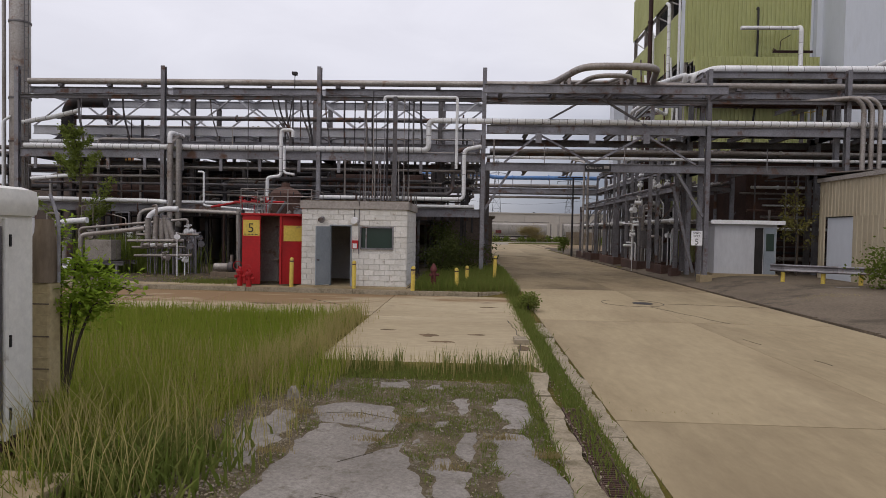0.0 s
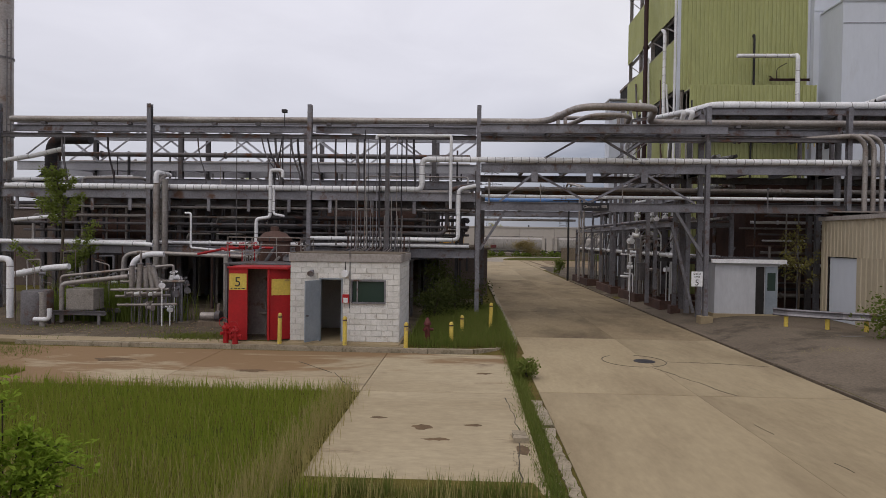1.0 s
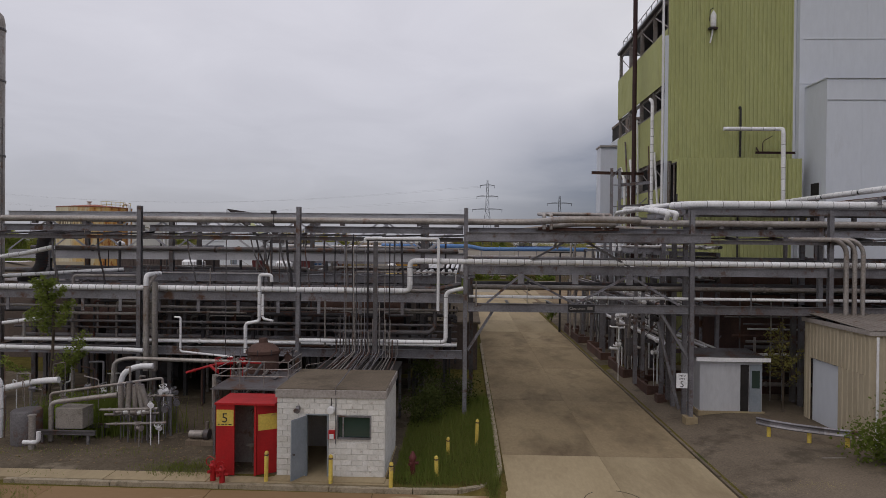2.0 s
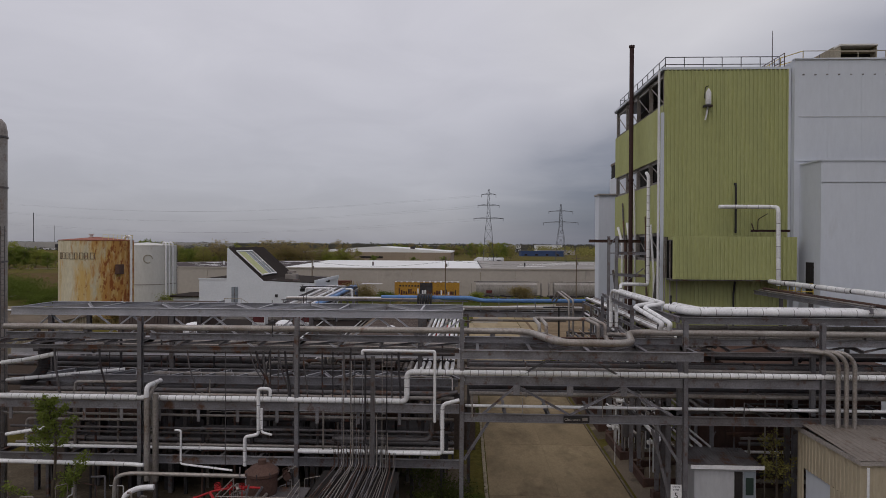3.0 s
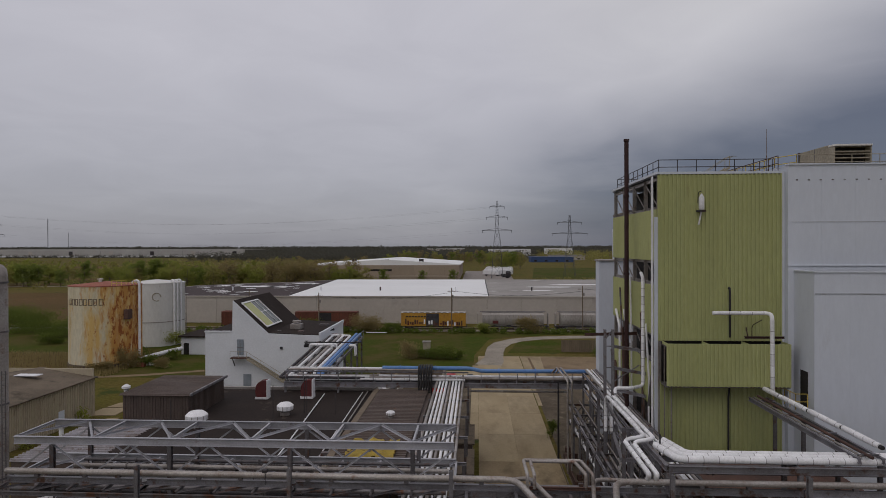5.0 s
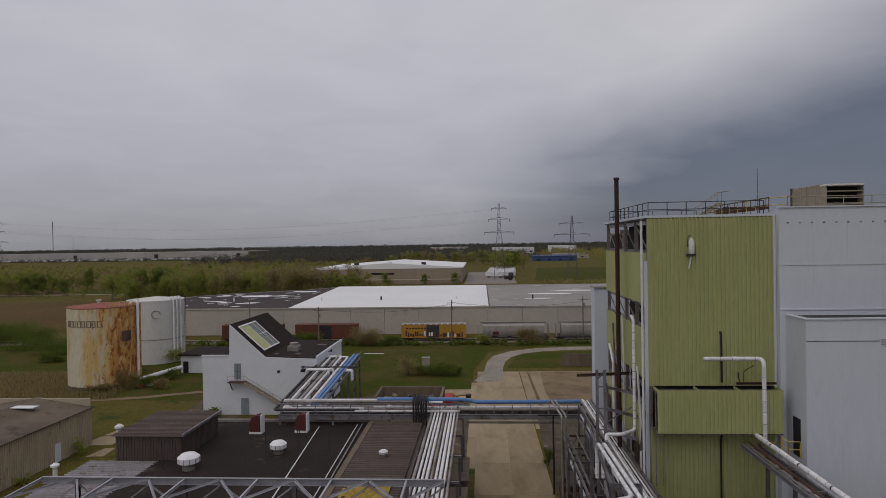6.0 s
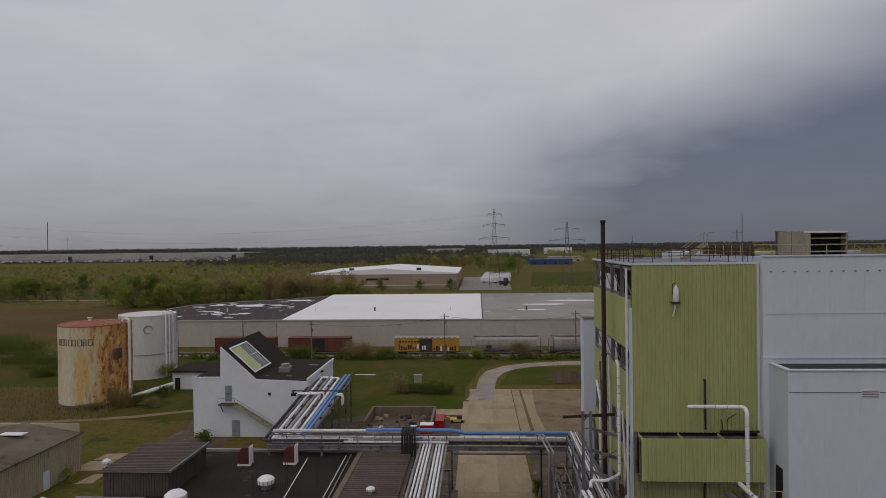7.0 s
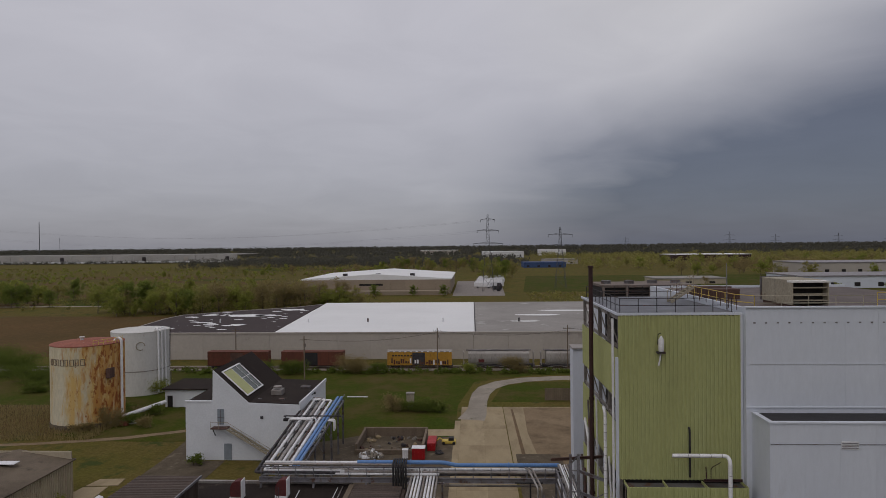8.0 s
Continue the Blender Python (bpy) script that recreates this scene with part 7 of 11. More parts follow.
clad_pipe([(-14.9, 28.6, 2.1), (-14.75, 28.6, 2.95), (-14.2, 28.8, 3.22), (-13.5, 28.9, 3.22)], 0.13, "white lagged elbow rising to the crossing pipe", 0.5, bend=0.4)
pmp = thing("small_pump", (-10.5, 27.2, 0.25), "small grey pump on a timber block", "pump")
part("block", box((-11.1, 26.95, 0.22), (-9.9, 27.5, 0.45), bevel=0.02), "wood", pmp)
part("motor", rod((-11.0, 27.2, 0.66), (-10.4, 27.2, 0.66), 0.17, None, 14), "pipe", pmp, smooth=True)
part("casing", rod((-10.35, 27.2, 0.66), (-10.15, 27.2, 0.66), 0.24, None, 16), "steel_old", pmp, smooth=True)
part("outlet", rod((-10.25, 27.2, 0.8), (-10.25, 27.2, 1.2), 0.07, None, 10), "pipe", pmp)
blades("stand_weeds", 9000, lambda r: (-15.9 + r.normal() * 1.3, 28.9 + r.normal() * 0.5), 0.5, 2.2, 0.03, "leaf_mid", "tall yellow-green weeds behind the concrete block", 0.4, seed=39)
bund = thing("pump_skid", (-16.2, 27.4, 0.3), "concrete block on a low steel skid", "skid")
part("block", box((-16.75, 26.9, 0.85), (-15.55, 27.7, 1.75), bevel=0.03), "greyslab", bund)
for y in (26.75, 27.85):
    part("skid_beam", ibeam((-17.4, y, 0.75), (-14.9, y, 0.75), 0.18, 0.14), "steel_old", bund)
for x in (-17.2, -15.2):
    for y in (26.75, 27.85):
        part("leg", bar((x, y, 0.25), (x, y, 0.68), 0.1), "steel_old", bund)
drum = single("drum_tank", lathe((-18.0, 26.9, 0.25), [(0, 0.6), (1.35, 0.6), (1.42, 0.55), (1.43, 0.1)], 24), "steel_old", "grey upright drum tank among weeds", "tank", smooth=True)
single("standpipe", lathe((-17.2, 26.1, 0.25), [(0, 0.13), (1.35, 0.13), (1.36, 0.16), (1.42, 0.16)], 14), "pipe", "short grey standpipe beside the drum", "pipe", smooth=True)

# more small-bore clutter round the valve stands and the vessel
rng = random.Random(57)
for i in range(48):
    x, y = (rng.uniform(-20.5, -13.0), rng.uniform(27.2, 31.2)) if i % 2 else (rng.uniform(-9.6, -6.6), rng.uniform(26.6, 31.2))
    zb = 0.25
    z1 = rng.uniform(1.0, 3.6)
    pts = [(x, y, zb), (x, y, z1), (x + rng.uniform(-0.9, 0.9), y + rng.uniform(-0.2, 0.6), z1 + rng.uniform(-0.1, 0.2))]
    if rng.random() < 0.6:
        pts.append((pts[-1][0], pts[-1][1] + 0.05, z1 + rng.uniform(-0.9, 1.2)))
    plain_pipe(pts, rng.choice((0.018, 0.025, 0.035, 0.05)), "small-bore pipe among the valves", rng.choice(("pipe", "steel", "steel_old", "clad", "pipe", "rust")), "small-bore pipes", 0.08, 7)
for i in range(7):
    valve((rng.uniform(-20, -16), rng.uniform(26.8, 30), rng.uniform(0.8, 2.6)), rng.uniform(0.04, 0.08), (rng.uniform(-1, 1), rng.uniform(-1, 1), 0), rng.choice(("pipe", "steel", "clad")), rng.choice((0, 0.12)))
# dark hoses and drop legs hanging from the upper beam
for i, (x, b) in enumerate(((-10.2, 0.9), (-9.9, 0.8), (-9.5, 0.3), (-9.15, -0.4), (-8.7, 0.5), (-8.35, 0.25), (-7.4, 0.2), (-6.4, 0.0), (-5.3, 0.1), (-4.95, 0.0), (-2.8, 0.0), (-2.45, 0.1), (-13.5, 0.4), (-18.2, 0.3), (-20.6, 0.2))):
    plain_pipe([(x, 32.35, 9.1), (x + b * 0.25, 32.3, 8.2), (x + b, 32.4, 7.2), (x + b, 32.5, 6.45)], 0.035 + 0.012 * (i % 3), "dark hose drooping from the upper beam", "steel_dark" if i % 2 else "steel_old", "hanging hoses", 0.5, 7)
for x in (-22.0, -19.3, -17.4, -12.9, -10.6, -6.9, -5.6, -1.6, 2.4, 5.1, 7.6, 10.4, 13.8, 16.2, 21.5, 24.0):
    sh_ob = thing("pipe_shoe", (x, 33.0, 9.85), "small steel pipe shoe on the beam", "support", "pipe shoes", world_coords=False)
    part("shoe", box((-0.12, -0.1, 0.0), (0.12, 0.1, 0.14)), "steel_old", sh_ob)
for x, z in ((-9.1, 10.42),):
    lamp_ob = thing("flood_lamp", (x, 32.6, 9.8), "small dark flood lamp on the rack", "lamp")
    part("stem", rod((x, 32.6, 9.75), (x, 32.6, z), 0.025, None, 6), "steel_dark", lamp_ob)
    part("head", box((x - 0.13, 32.45, z), (x + 0.13, 32.7, z + 0.17), bevel=0.03), "steel_dark", lamp_ob)

# plant under the racks in dark, dull tones: drums, exchangers, crossing pipes
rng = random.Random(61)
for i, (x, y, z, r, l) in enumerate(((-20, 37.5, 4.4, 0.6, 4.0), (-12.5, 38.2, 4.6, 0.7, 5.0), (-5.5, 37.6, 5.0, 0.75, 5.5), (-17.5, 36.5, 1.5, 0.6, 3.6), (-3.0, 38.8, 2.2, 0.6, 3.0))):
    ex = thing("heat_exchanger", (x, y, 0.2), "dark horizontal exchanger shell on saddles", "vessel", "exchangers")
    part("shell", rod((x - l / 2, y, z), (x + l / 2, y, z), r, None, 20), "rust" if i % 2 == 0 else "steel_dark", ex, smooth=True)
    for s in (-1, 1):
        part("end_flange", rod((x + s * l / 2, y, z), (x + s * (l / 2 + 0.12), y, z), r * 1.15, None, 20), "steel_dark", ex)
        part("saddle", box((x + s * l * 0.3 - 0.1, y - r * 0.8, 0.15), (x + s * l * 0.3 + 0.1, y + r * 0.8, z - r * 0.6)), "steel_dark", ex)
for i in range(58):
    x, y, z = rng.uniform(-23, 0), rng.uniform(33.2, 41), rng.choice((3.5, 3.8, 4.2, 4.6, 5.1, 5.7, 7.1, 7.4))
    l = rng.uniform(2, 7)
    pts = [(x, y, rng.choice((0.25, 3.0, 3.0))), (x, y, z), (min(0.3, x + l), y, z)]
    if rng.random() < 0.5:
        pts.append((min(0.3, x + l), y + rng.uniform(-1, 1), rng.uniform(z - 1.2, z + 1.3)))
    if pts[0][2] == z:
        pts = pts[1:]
    plain_pipe(pts, rng.choice((0.04, 0.06, 0.08, 0.12)), "dull-toned pipe under the racks", rng.choice(("steel_old", "steel_dark", "steel_dark", "pipe", "rust", "pipe")), "pipes under the racks", 0.25, 8)
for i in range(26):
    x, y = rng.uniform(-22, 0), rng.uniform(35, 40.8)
    plain_pipe([(x, y, 0.2), (x, y, rng.uniform(6.5, 9.0))], rng.choice((0.03, 0.05, 0.08)), "dull-toned upright pipe between the rack levels", rng.choice(("steel_old", "steel_dark", "pipe")), "pipes under the racks", None, 7)
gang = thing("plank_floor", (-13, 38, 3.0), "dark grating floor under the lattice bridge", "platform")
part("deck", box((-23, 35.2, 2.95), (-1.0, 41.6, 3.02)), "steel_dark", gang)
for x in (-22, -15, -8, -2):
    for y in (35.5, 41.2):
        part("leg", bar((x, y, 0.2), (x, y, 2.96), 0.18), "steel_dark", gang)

# ---- right of the road: big white pipes, rack along the road ----
B = "big white pipes"
for y, z, e in ((33.6, 11.14, 12.25), (34.03, 11.15, 12.62), (34.46, 11.15, 12.95)):
    clad_pipe([(44, y, z), (e + 0.55, y, z), (e - 0.05, y + 2.1, z + 0.06)], 0.19, "thick white lagged pipe along the upper rack", 0.8, "clad", B, 0.4)
for o in (0.0, 0.42):
    clad_pipe([(11.05 + o, 33.0, 10.3), (11.05 + o, 32.7, 10.62), (10.72 + o, 36.95 - o, 11.1), (11.95 + o, 36.95 - o, 11.3), (11.75 + o, 46.5, 11.35), (11.75 + o, 47.1, 10.9), (11.75 + o, 47.1, 8.6)], 0.125, "white lagged pipe winding back along the tower", 0.7, "clad", B, 0.5)
clad_pipe([(15.0, 49.6, 20.3), (15.0, 49.0, 20.0), (15.0, 49.0, 11.6), (13.7, 47.4, 11.75), (12.5, 47.4, 11.75), (12.45, 47.0, 11.4)], 0.125, "white lagged pipe down the tower's corner", 0.6, "clad", B, 0.35)
urack = thing("pipe_rack", (28, 34.6, 0), "grey steel frame carrying thick white pipes", "pipe rack")
part("beam", ibeam((12.2, 33.2, 10.74), (44, 33.2, 10.74), 0.36, 0.2), "steel", urack)
part("beam", ibeam((12.3, 34.9, 10.74), (44, 34.9, 10.74), 0.36, 0.2), "steel", urack)
part("beam", ibeam((12.15, 33.35, 10.74), (12.0, 39.6, 10.74), 0.34, 0.18), "steel", urack)
for z, y1 in ((10.62, 51.6), (8.7, 46.0)):
    part("beam", ibeam((11.45, 40.5, z), (12.1, y1, z), 0.26, 0.16), "steel", urack)
    part("crossbeam", ibeam((11.55, 40.5, z), (13.2, 40.5, z), 0.26, 0.14), "steel", urack)
for x in (11.5, 13.2):
    part("post", ibeam((x, 40.2, 0.3), (x, 40.2, 10.85), 0.2, 0.2, 0.025, (0, 1, 0)), "steel", urack)
part("post", ibeam((12.1, 51.6, 0.3), (12.1, 51.6, 10.5), 0.2, 0.2, 0.025, (0, 1, 0)), "steel", urack)
part("stanchion", bar((12.42, 35.6, 10.3), (12.42, 35.6, 11.85), 0.07), "black", urack)
for x in (12.1, 18.87, 27.2, 35.5):
    for y in (33.2, 34.9):
        part("post", ibeam((x, y, 0.3), (x, y, 10.56), 0.22, 0.22, 0.03, (0, 1, 0)), "steel", urack)
    part("crossbeam", ibeam((x, 33.3, 10.74), (x, 34.8, 10.74), 0.3, 0.16), "steel", urack)
for y, z, r, m in ((34.6, 10.2, 0.13, "pipe"), (35.0, 9.95, 0.1, "steel_old"), (34.2, 9.7, 0.09, "pipe"), (35.8, 9.75, 0.15, "rust"), (36.4, 9.8, 0.12, "steel_old"), (36.8, 8.2, 0.16, "steel_dark"), (36.2, 6.7, 0.14, "steel_dark")):
    plain_pipe([(12.6, y, z), (44, y, z)], r, "dull pipe on the upper rack", m, P, None, 10, 5.0)
for x, k in ((19.35, 0.0), (19.75, 0.25), (20.15, 0.5)):
    clad_pipe([(x - 2.2 + k, 33.0, 9.35), (x - 0.4, 31.85, 9.35), (x, 31.8, 8.9), (x, 31.8, 5.2)], 0.11 - 0.02 * k, "grey jacketed pipe bending down over the shed", 1.4, "pipe", bend=0.6)

prng2 = random.Random(73)
for i in range(16):
    z, y = 1.2 + 0.34 * i, 36.3 + prng2.uniform(0, 1.0)
    plain_pipe([(15.6 + prng2.uniform(0, 1.5), y, z), (24.5, y, z)], prng2.choice((0.05, 0.08, 0.11)), "grimy pipe before the rusty filler block", prng2.choice(("steel_old", "pipe", "rust", "steel_dark", "clad")), "pump house pipes", None, 8, 3.0)
for i in range(10):
    x = 16.2 + i * 0.8 + prng2.uniform(-0.2, 0.2)
    plain_pipe([(x, 35.9, 0.3), (x, 35.9, prng2.uniform(3.5, 7.0))], prng2.choice((0.04, 0.07)), "upright pipe before the rusty filler block", prng2.choice(("steel_old", "pipe", "steel")), "pump house pipes", None, 7)

side = thing("pipe_rack", (13.5, 52, 0), "steel pipe rack running along the road's far side", "pipe rack")
ROWS_Y = [36.6, 40.3, 44.2, 48.2, 52.2, 56.2, 60.2, 64.2, 68.4]
for y in ROWS_Y:
    for x, top in ((12.0, 8.6 if y < 41 else 5.3), (13.7, 8.6), (15.1, 8.6)):
        part("column", ibeam((x, y, 0.5), (x, y, top), 0.2, 0.2, 0.025, (0, 1, 0)), "steel", side)
        part("pedestal", box((x - 0.28, y - 0.28, -0.1), (x + 0.28, y + 0.28, 0.55), bevel=0.03), "rust" if x < 13 else "greyslab", side)
    for z, xl in ((3.0, 12.1), (5.1, 12.1), (6.9, 13.8), (8.5, 13.8)):
        part("crossbeam", ibeam((xl, y, z), (15.0, y, z), 0.22, 0.14), "steel_old", side)
    part("brace", angle_bar((12.05, y, 3.1), (13.6, y, 5.0), 0.09), "steel", side)
for z in (5.1, 6.9, 8.5):
    for x in (12.0 if z < 6 else 13.7, 15.1):
        part("beam", ibeam((x, 36.7, z), (x, 68.3, z), 0.24, 0.14), "steel", side)
rng = random.Random(71)
for z in (3.2, 5.35, 7.15, 8.8):
    for k in range(6):
        x = 12.35 + k * 0.5 if z < 6 else 13.95 + k * 0.23
        r = rng.choice((0.06, 0.09, 0.12, 0.14)) * (1.0 if z < 6 else 0.75)
        ye = 68.8 if k % 2 == 0 or z > 6 else rng.uniform(46, 60)
        plain_pipe([(x, 36.2, z + r), (x, ye, z + r)], r, "pipe running along the roadside rack", rng.choice(("clad", "pipe", "pipe", "steel_old", "clad", "rust")), "roadside rack pipes", None, 9, 4.5)
for i in range(44):
    y = rng.uniform(36.5, 68)
    x = rng.uniform(12.1, 15.4)
    h = 5.2 if x < 13.6 and y > 41 else 8.4
    plain_pipe([(x, y, 0.3), (x, y, rng.uniform(2.5, h)), (x + rng.uniform(-0.3, 0.8), y + 0.3, rng.uniform(3, h))], rng.choice((0.03, 0.05, 0.08, 0.1)), "upright pipe in the roadside rack", rng.choice(("pipe", "clad", "steel_old", "steel")), "roadside rack risers", 0.15, 8)
for y0, y1, x0 in ((38.2, 41.5, 11.7), (43.0, 47.5, 11.5), (49.5, 55.0, 11.4), (58.0, 66.0, 11.2)):
    tray = thing("concrete_bund", ((x0 + 15.5) / 2, (y0 + y1) / 2, 0), "low brown-stained concrete bund wall", "bund", "bund walls")
    for lo, hi in (((x0, y0, -0.1), (15.6, y0 + 0.2, 0.62)), ((x0, y0 + 0.2, -0.1), (x0 + 0.2, y1 - 0.2, 0.62)), ((x0, y1 - 0.2, -0.1), (15.6, y1, 0.62))):
        part("wall", box(lo, hi, bevel=0.02), "rust", tray)
rng = random.Random(77)
for i in range(18):
    x, y, z = rng.uniform(11.6, 12.9), rng.uniform(39.0, 47.0), rng.uniform(1.6, 4.6)
    dx = rng.choice((-0.5, 0.5, 0.9))
    plain_pipe([(x, y, 0.4), (x, y, z), (x + dx, y, z), (x + dx, y + rng.uniform(0.3, 1.2), z)], rng.choice((0.05, 0.07, 0.09)), "pale lagged riser at the roadside rack's foot", rng.choice(("clad", "pipe", "pipe")), "white risers", 0.15, 9)
for i in range(9):
    valve((rng.uniform(11.0, 12.6), rng.uniform(37.5, 45), rng.uniform(2.0, 6.0)), rng.uniform(0.07, 0.12), (rng.uniform(-1, 1), rng.uniform(-1, 1), 0), rng.choice(("clad", "steel", "clad")), rng.choice((0, 0.14)))
cabn = thing("switch_cabinet", (12.4, 43.6, 1.0), "grey electrical cabinet on the roadside rack", "cabinet")
part("case", box((11.75, 43.4, 1.5), (12.6, 43.75, 2.7), bevel=0.02), "steel_old", cabn)
for x in (11.85, 12.5):
    part("leg", bar((x, 43.57, 0.0), (x, 43.57, 1.5), 0.06), "steel_old", cabn)

mast = thing("steel_frame", (13.3, 55, 0), "tall steel frame with a rusty beam across", "frame")
for x in (12.9, 13.55):
    part("post", ibeam((x, 53.0, 0.3), (x, 53.0, 15.4), 0.22, 0.22, 0.03, (0, 1, 0)), "steel", mast)
part("beam", ibeam((11.2, 52.8, 15.0), (15.7, 53.6, 15.0), 0.24, 0.16), "rust", mast)
for z in (10.4, 12.2, 14.0):
    part("beam", ibeam((13.55, 53.0, z), (15.6, 50.5, z), 0.24, 0.14), "steel", mast)
    part("crossbar", bar((12.9, 53.0, z), (13.55, 53.0, z), 0.08), "steel", mast)
part("brace", angle_bar((13.55, 53, 11), (15.2, 51, 12.8), 0.1), "steel", mast)
part("brace", angle_bar((12.9, 52.9, 14.6), (13.55, 52.9, 15.4), 0.1), "steel", mast)
pole = thing("lamp_post", (10.6, 65.3, 0), "black steel post with a cross arm", "post")
part("post", rod((10.6, 65.3, -0.05), (10.6, 65.3, 8.25), 0.11, 0.09, 12), "black", pole)
part("arm", bar((9.0, 65.3, 8.2), (11.9, 65.3, 8.2), 0.12), "black", pole)
goal = thing("pipe_loop", (11.3, 60, 0), "upright pipe loop beside the roadside rack", "pipe")
for x in (10.95, 11.35):
    part("pipe_run", tube([(x, 61.0, 0.3), (x, 61.0, 9.3), (x - 0.6, 64.5, 9.9), (x - 0.6, 68.5, 8.6)], 0.1, 0.3, 9), "pipe", goal, smooth=True)
lp = thing("pipe_loop", (6.5, 33, 10), "flat rectangular loop of two rusty-tinged pipes", "pipe")
for o in (0.0, 0.36):
    part("pipe_run", tube([(4.8 + o, 32.75, 9.75), (4.8 + o, 32.75, 10.5), (4.72 + o, 34.6 - o * 0.5, 10.62), (7.85 - o, 34.6 - o * 0.5, 10.62), (8.2 - o, 32.85, 10.5), (8.2 - o, 32.85, 9.75)], 0.095, 0.16, 10), "pipe", lp, smooth=True)
part("support", ibeam((4.5, 32.8, 9.78), (8.6, 32.8, 9.78), 0.16, 0.14), "rust", lp)

# ---- sheds on the right ----
sh = thing("small_shed", (14.7, 34.3, 0.4), "small pale metal shed with a ribbed lean-to roof", "shed")
part("wall", box((12.95, 33.3, 0.35), (16.1, 35.6, 3.1)), "shedwall", sh)
part("plinth", box((12.85, 33.2, 0.2), (16.2, 35.7, 0.5)), "concrete", sh)
ribbed_panels("roof_sheet", (12.7, 33.1, 3.22), (1, 0, 0), (0, 1, 0.04), 3.7, 2.7, 0.9, 0.15, 0.03, (0, 0, 1), "steel_old", sh)
part("eave_board", box((12.68, 33.06, 3.08), (16.42, 33.1, 3.28)), "clad", sh)
# flat near-black panel paints the shade inside the doorway
part("doorway", box((15.0, 33.285, 0.5), (15.42, 33.296, 2.9)), "dark", sh, "near-black panel standing for a dark open doorway")
part("door", box((15.46, 33.24, 0.5), (16.05, 33.29, 2.9)), "door", sh)
part("window", box((15.55, 33.225, 1.7), (15.95, 33.238, 2.6)), "glass", sh)
big = thing("corrugated_shed", (24, 31.5, 0.4), "beige ribbed metal shed with a shallow roof", "shed")
ribbed_panels("wall_sheet", (18.0, 32.9, 3.5), (0, -1, 0), (0, 0, 1), 5.1, 1.75, 0.85, 0.3, 0.03, (-1, 0, 0), "beigewall", big)
ribbed_panels("wall_sheet", (18.0, 30.05, 0.4), (0, -1, 0), (0, 0, 1), 2.25, 3.1, 0.75, 0.3, 0.03, (-1, 0, 0), "beigewall", big)
ribbed_panels("wall_sheet", (18.0, 32.9, 0.4), (0, -1, 0), (0, 0, 1), 0.55, 3.1, 0.55, 0.3, 0.03, (-1, 0, 0), "beigewall", big)
ribbed_panels("wall_sheet", (18.0, 27.8, 0.4), (1, 0, 0), (0, 0, 1), 12, 4.85, 0.92, 0.3, 0.03, (0, -1, 0), "beigewall", big)
# the shed's inner shade is painted as a near-black box
part("core", box((18.6, 28.2, 0.3), (29.8, 32.8, 5.0)), "dark", big, "solid core coloured near-black as the unlit inside")
part("door", box((18.1, 30.2, 0.4), (18.14, 32.3, 3.45)), "whitewall", big, "pale sheet door half drawn across")
part("fascia", box((17.9, 27.65, 5.25), (30, 27.8, 5.45)), "fascia", big)
part("fascia", box((17.88, 27.8, 5.25), (18.0, 33.0, 5.45)), "fascia", big)
ribbed_panels("roof_sheet", (17.9, 27.65, 5.46), (1, 0, 0), (0, 1, 0.05), 12.1, 5.4, 0.92, 0.3, 0.035, (0, 0, 1), "greyroof", big)
part("downpipe", tube([(18.15, 27.55, 5.2), (18.15, 27.55, 0.5)], 0.05), "clad", big)

rail = thing("guard_rail", (15.6, 28.5, 0.35), "galvanised guard rail on yellow posts", "guard rail")
gp = [(14.1, 29.6), (14.5, 29.15), (15.2, 28.65), (16.3, 28.1), (17.6, 27.6)]
for (x0, y0), (x1, y1) in zip(gp, gp[1:]):
    prof = [(-0.02, -0.17), (0.04, -0.12), (-0.02, -0.04), (-0.02, 0.04), (0.04, 0.12), (-0.02, 0.17), (-0.04, 0.17), (-0.04, -0.17)]
    part("rail", solid(bmesh.new(), prof, (x0, y0, 1.05), (x1, y1, 1.05)), "steel", rail)
for x, y in ((14.55, 29.2), (15.9, 28.4), (17.2, 27.85)):
    part("post", lathe((x, y + 0.12, 0.3), [(0, 0.09), (0.72, 0.09), (0.75, 0.06)], 12), "yellow", rail)
for i, (x, y) in enumerate(((15.4, 26.3), (16.0, 26.0), (15.8, 26.5))):
    single("scrap_pipe", tube([(x - 0.5, y, 0.36 + 0.03 * i), (x + 0.5, y - 0.3 + 0.2 * i, 0.36 + 0.03 * i)], 0.03), "pipe", "bent scrap pipe lying on the asphalt", "scrap")
sgn = thing("speed_sign", (11.75, 31.9, 1.2), "white rectangular speed sign on the steel column", "sign")
part("plate", box((11.28, 31.9, 1.95), (11.82, 31.915, 2.68)), "clad", sgn)
part("bracket", bar((11.5, 31.93, 2.3), (12.1, 32.1, 2.3), 0.05), "steel", sgn)
lettering("5", 0.42, pose(11.55, 31.895, 2.0, 90, 0, 0), "black", sgn)
lettering("SPEED", 0.13, pose(11.55, 31.895, 2.52, 90, 0, 0), "black", sgn)
lettering("LIMIT", 0.13, pose(11.55, 31.895, 2.37, 90, 0, 0), "black", sgn)
clr = thing("clearance_sign", (6.63, 32.15, 5.6), "small dark clearance sign on the beam", "sign")
part("plate", box((5.98, 32.14, 5.62), (7.28, 32.18, 5.98)), "black", clr)
lettering("Clearance", 0.2, pose(6.42, 32.13, 5.73, 90, 0, 0), "pipe", clr)
part("number_bar", box((6.92, 32.13, 5.74), (7.18, 32.139, 5.88)), "pipe", clr)

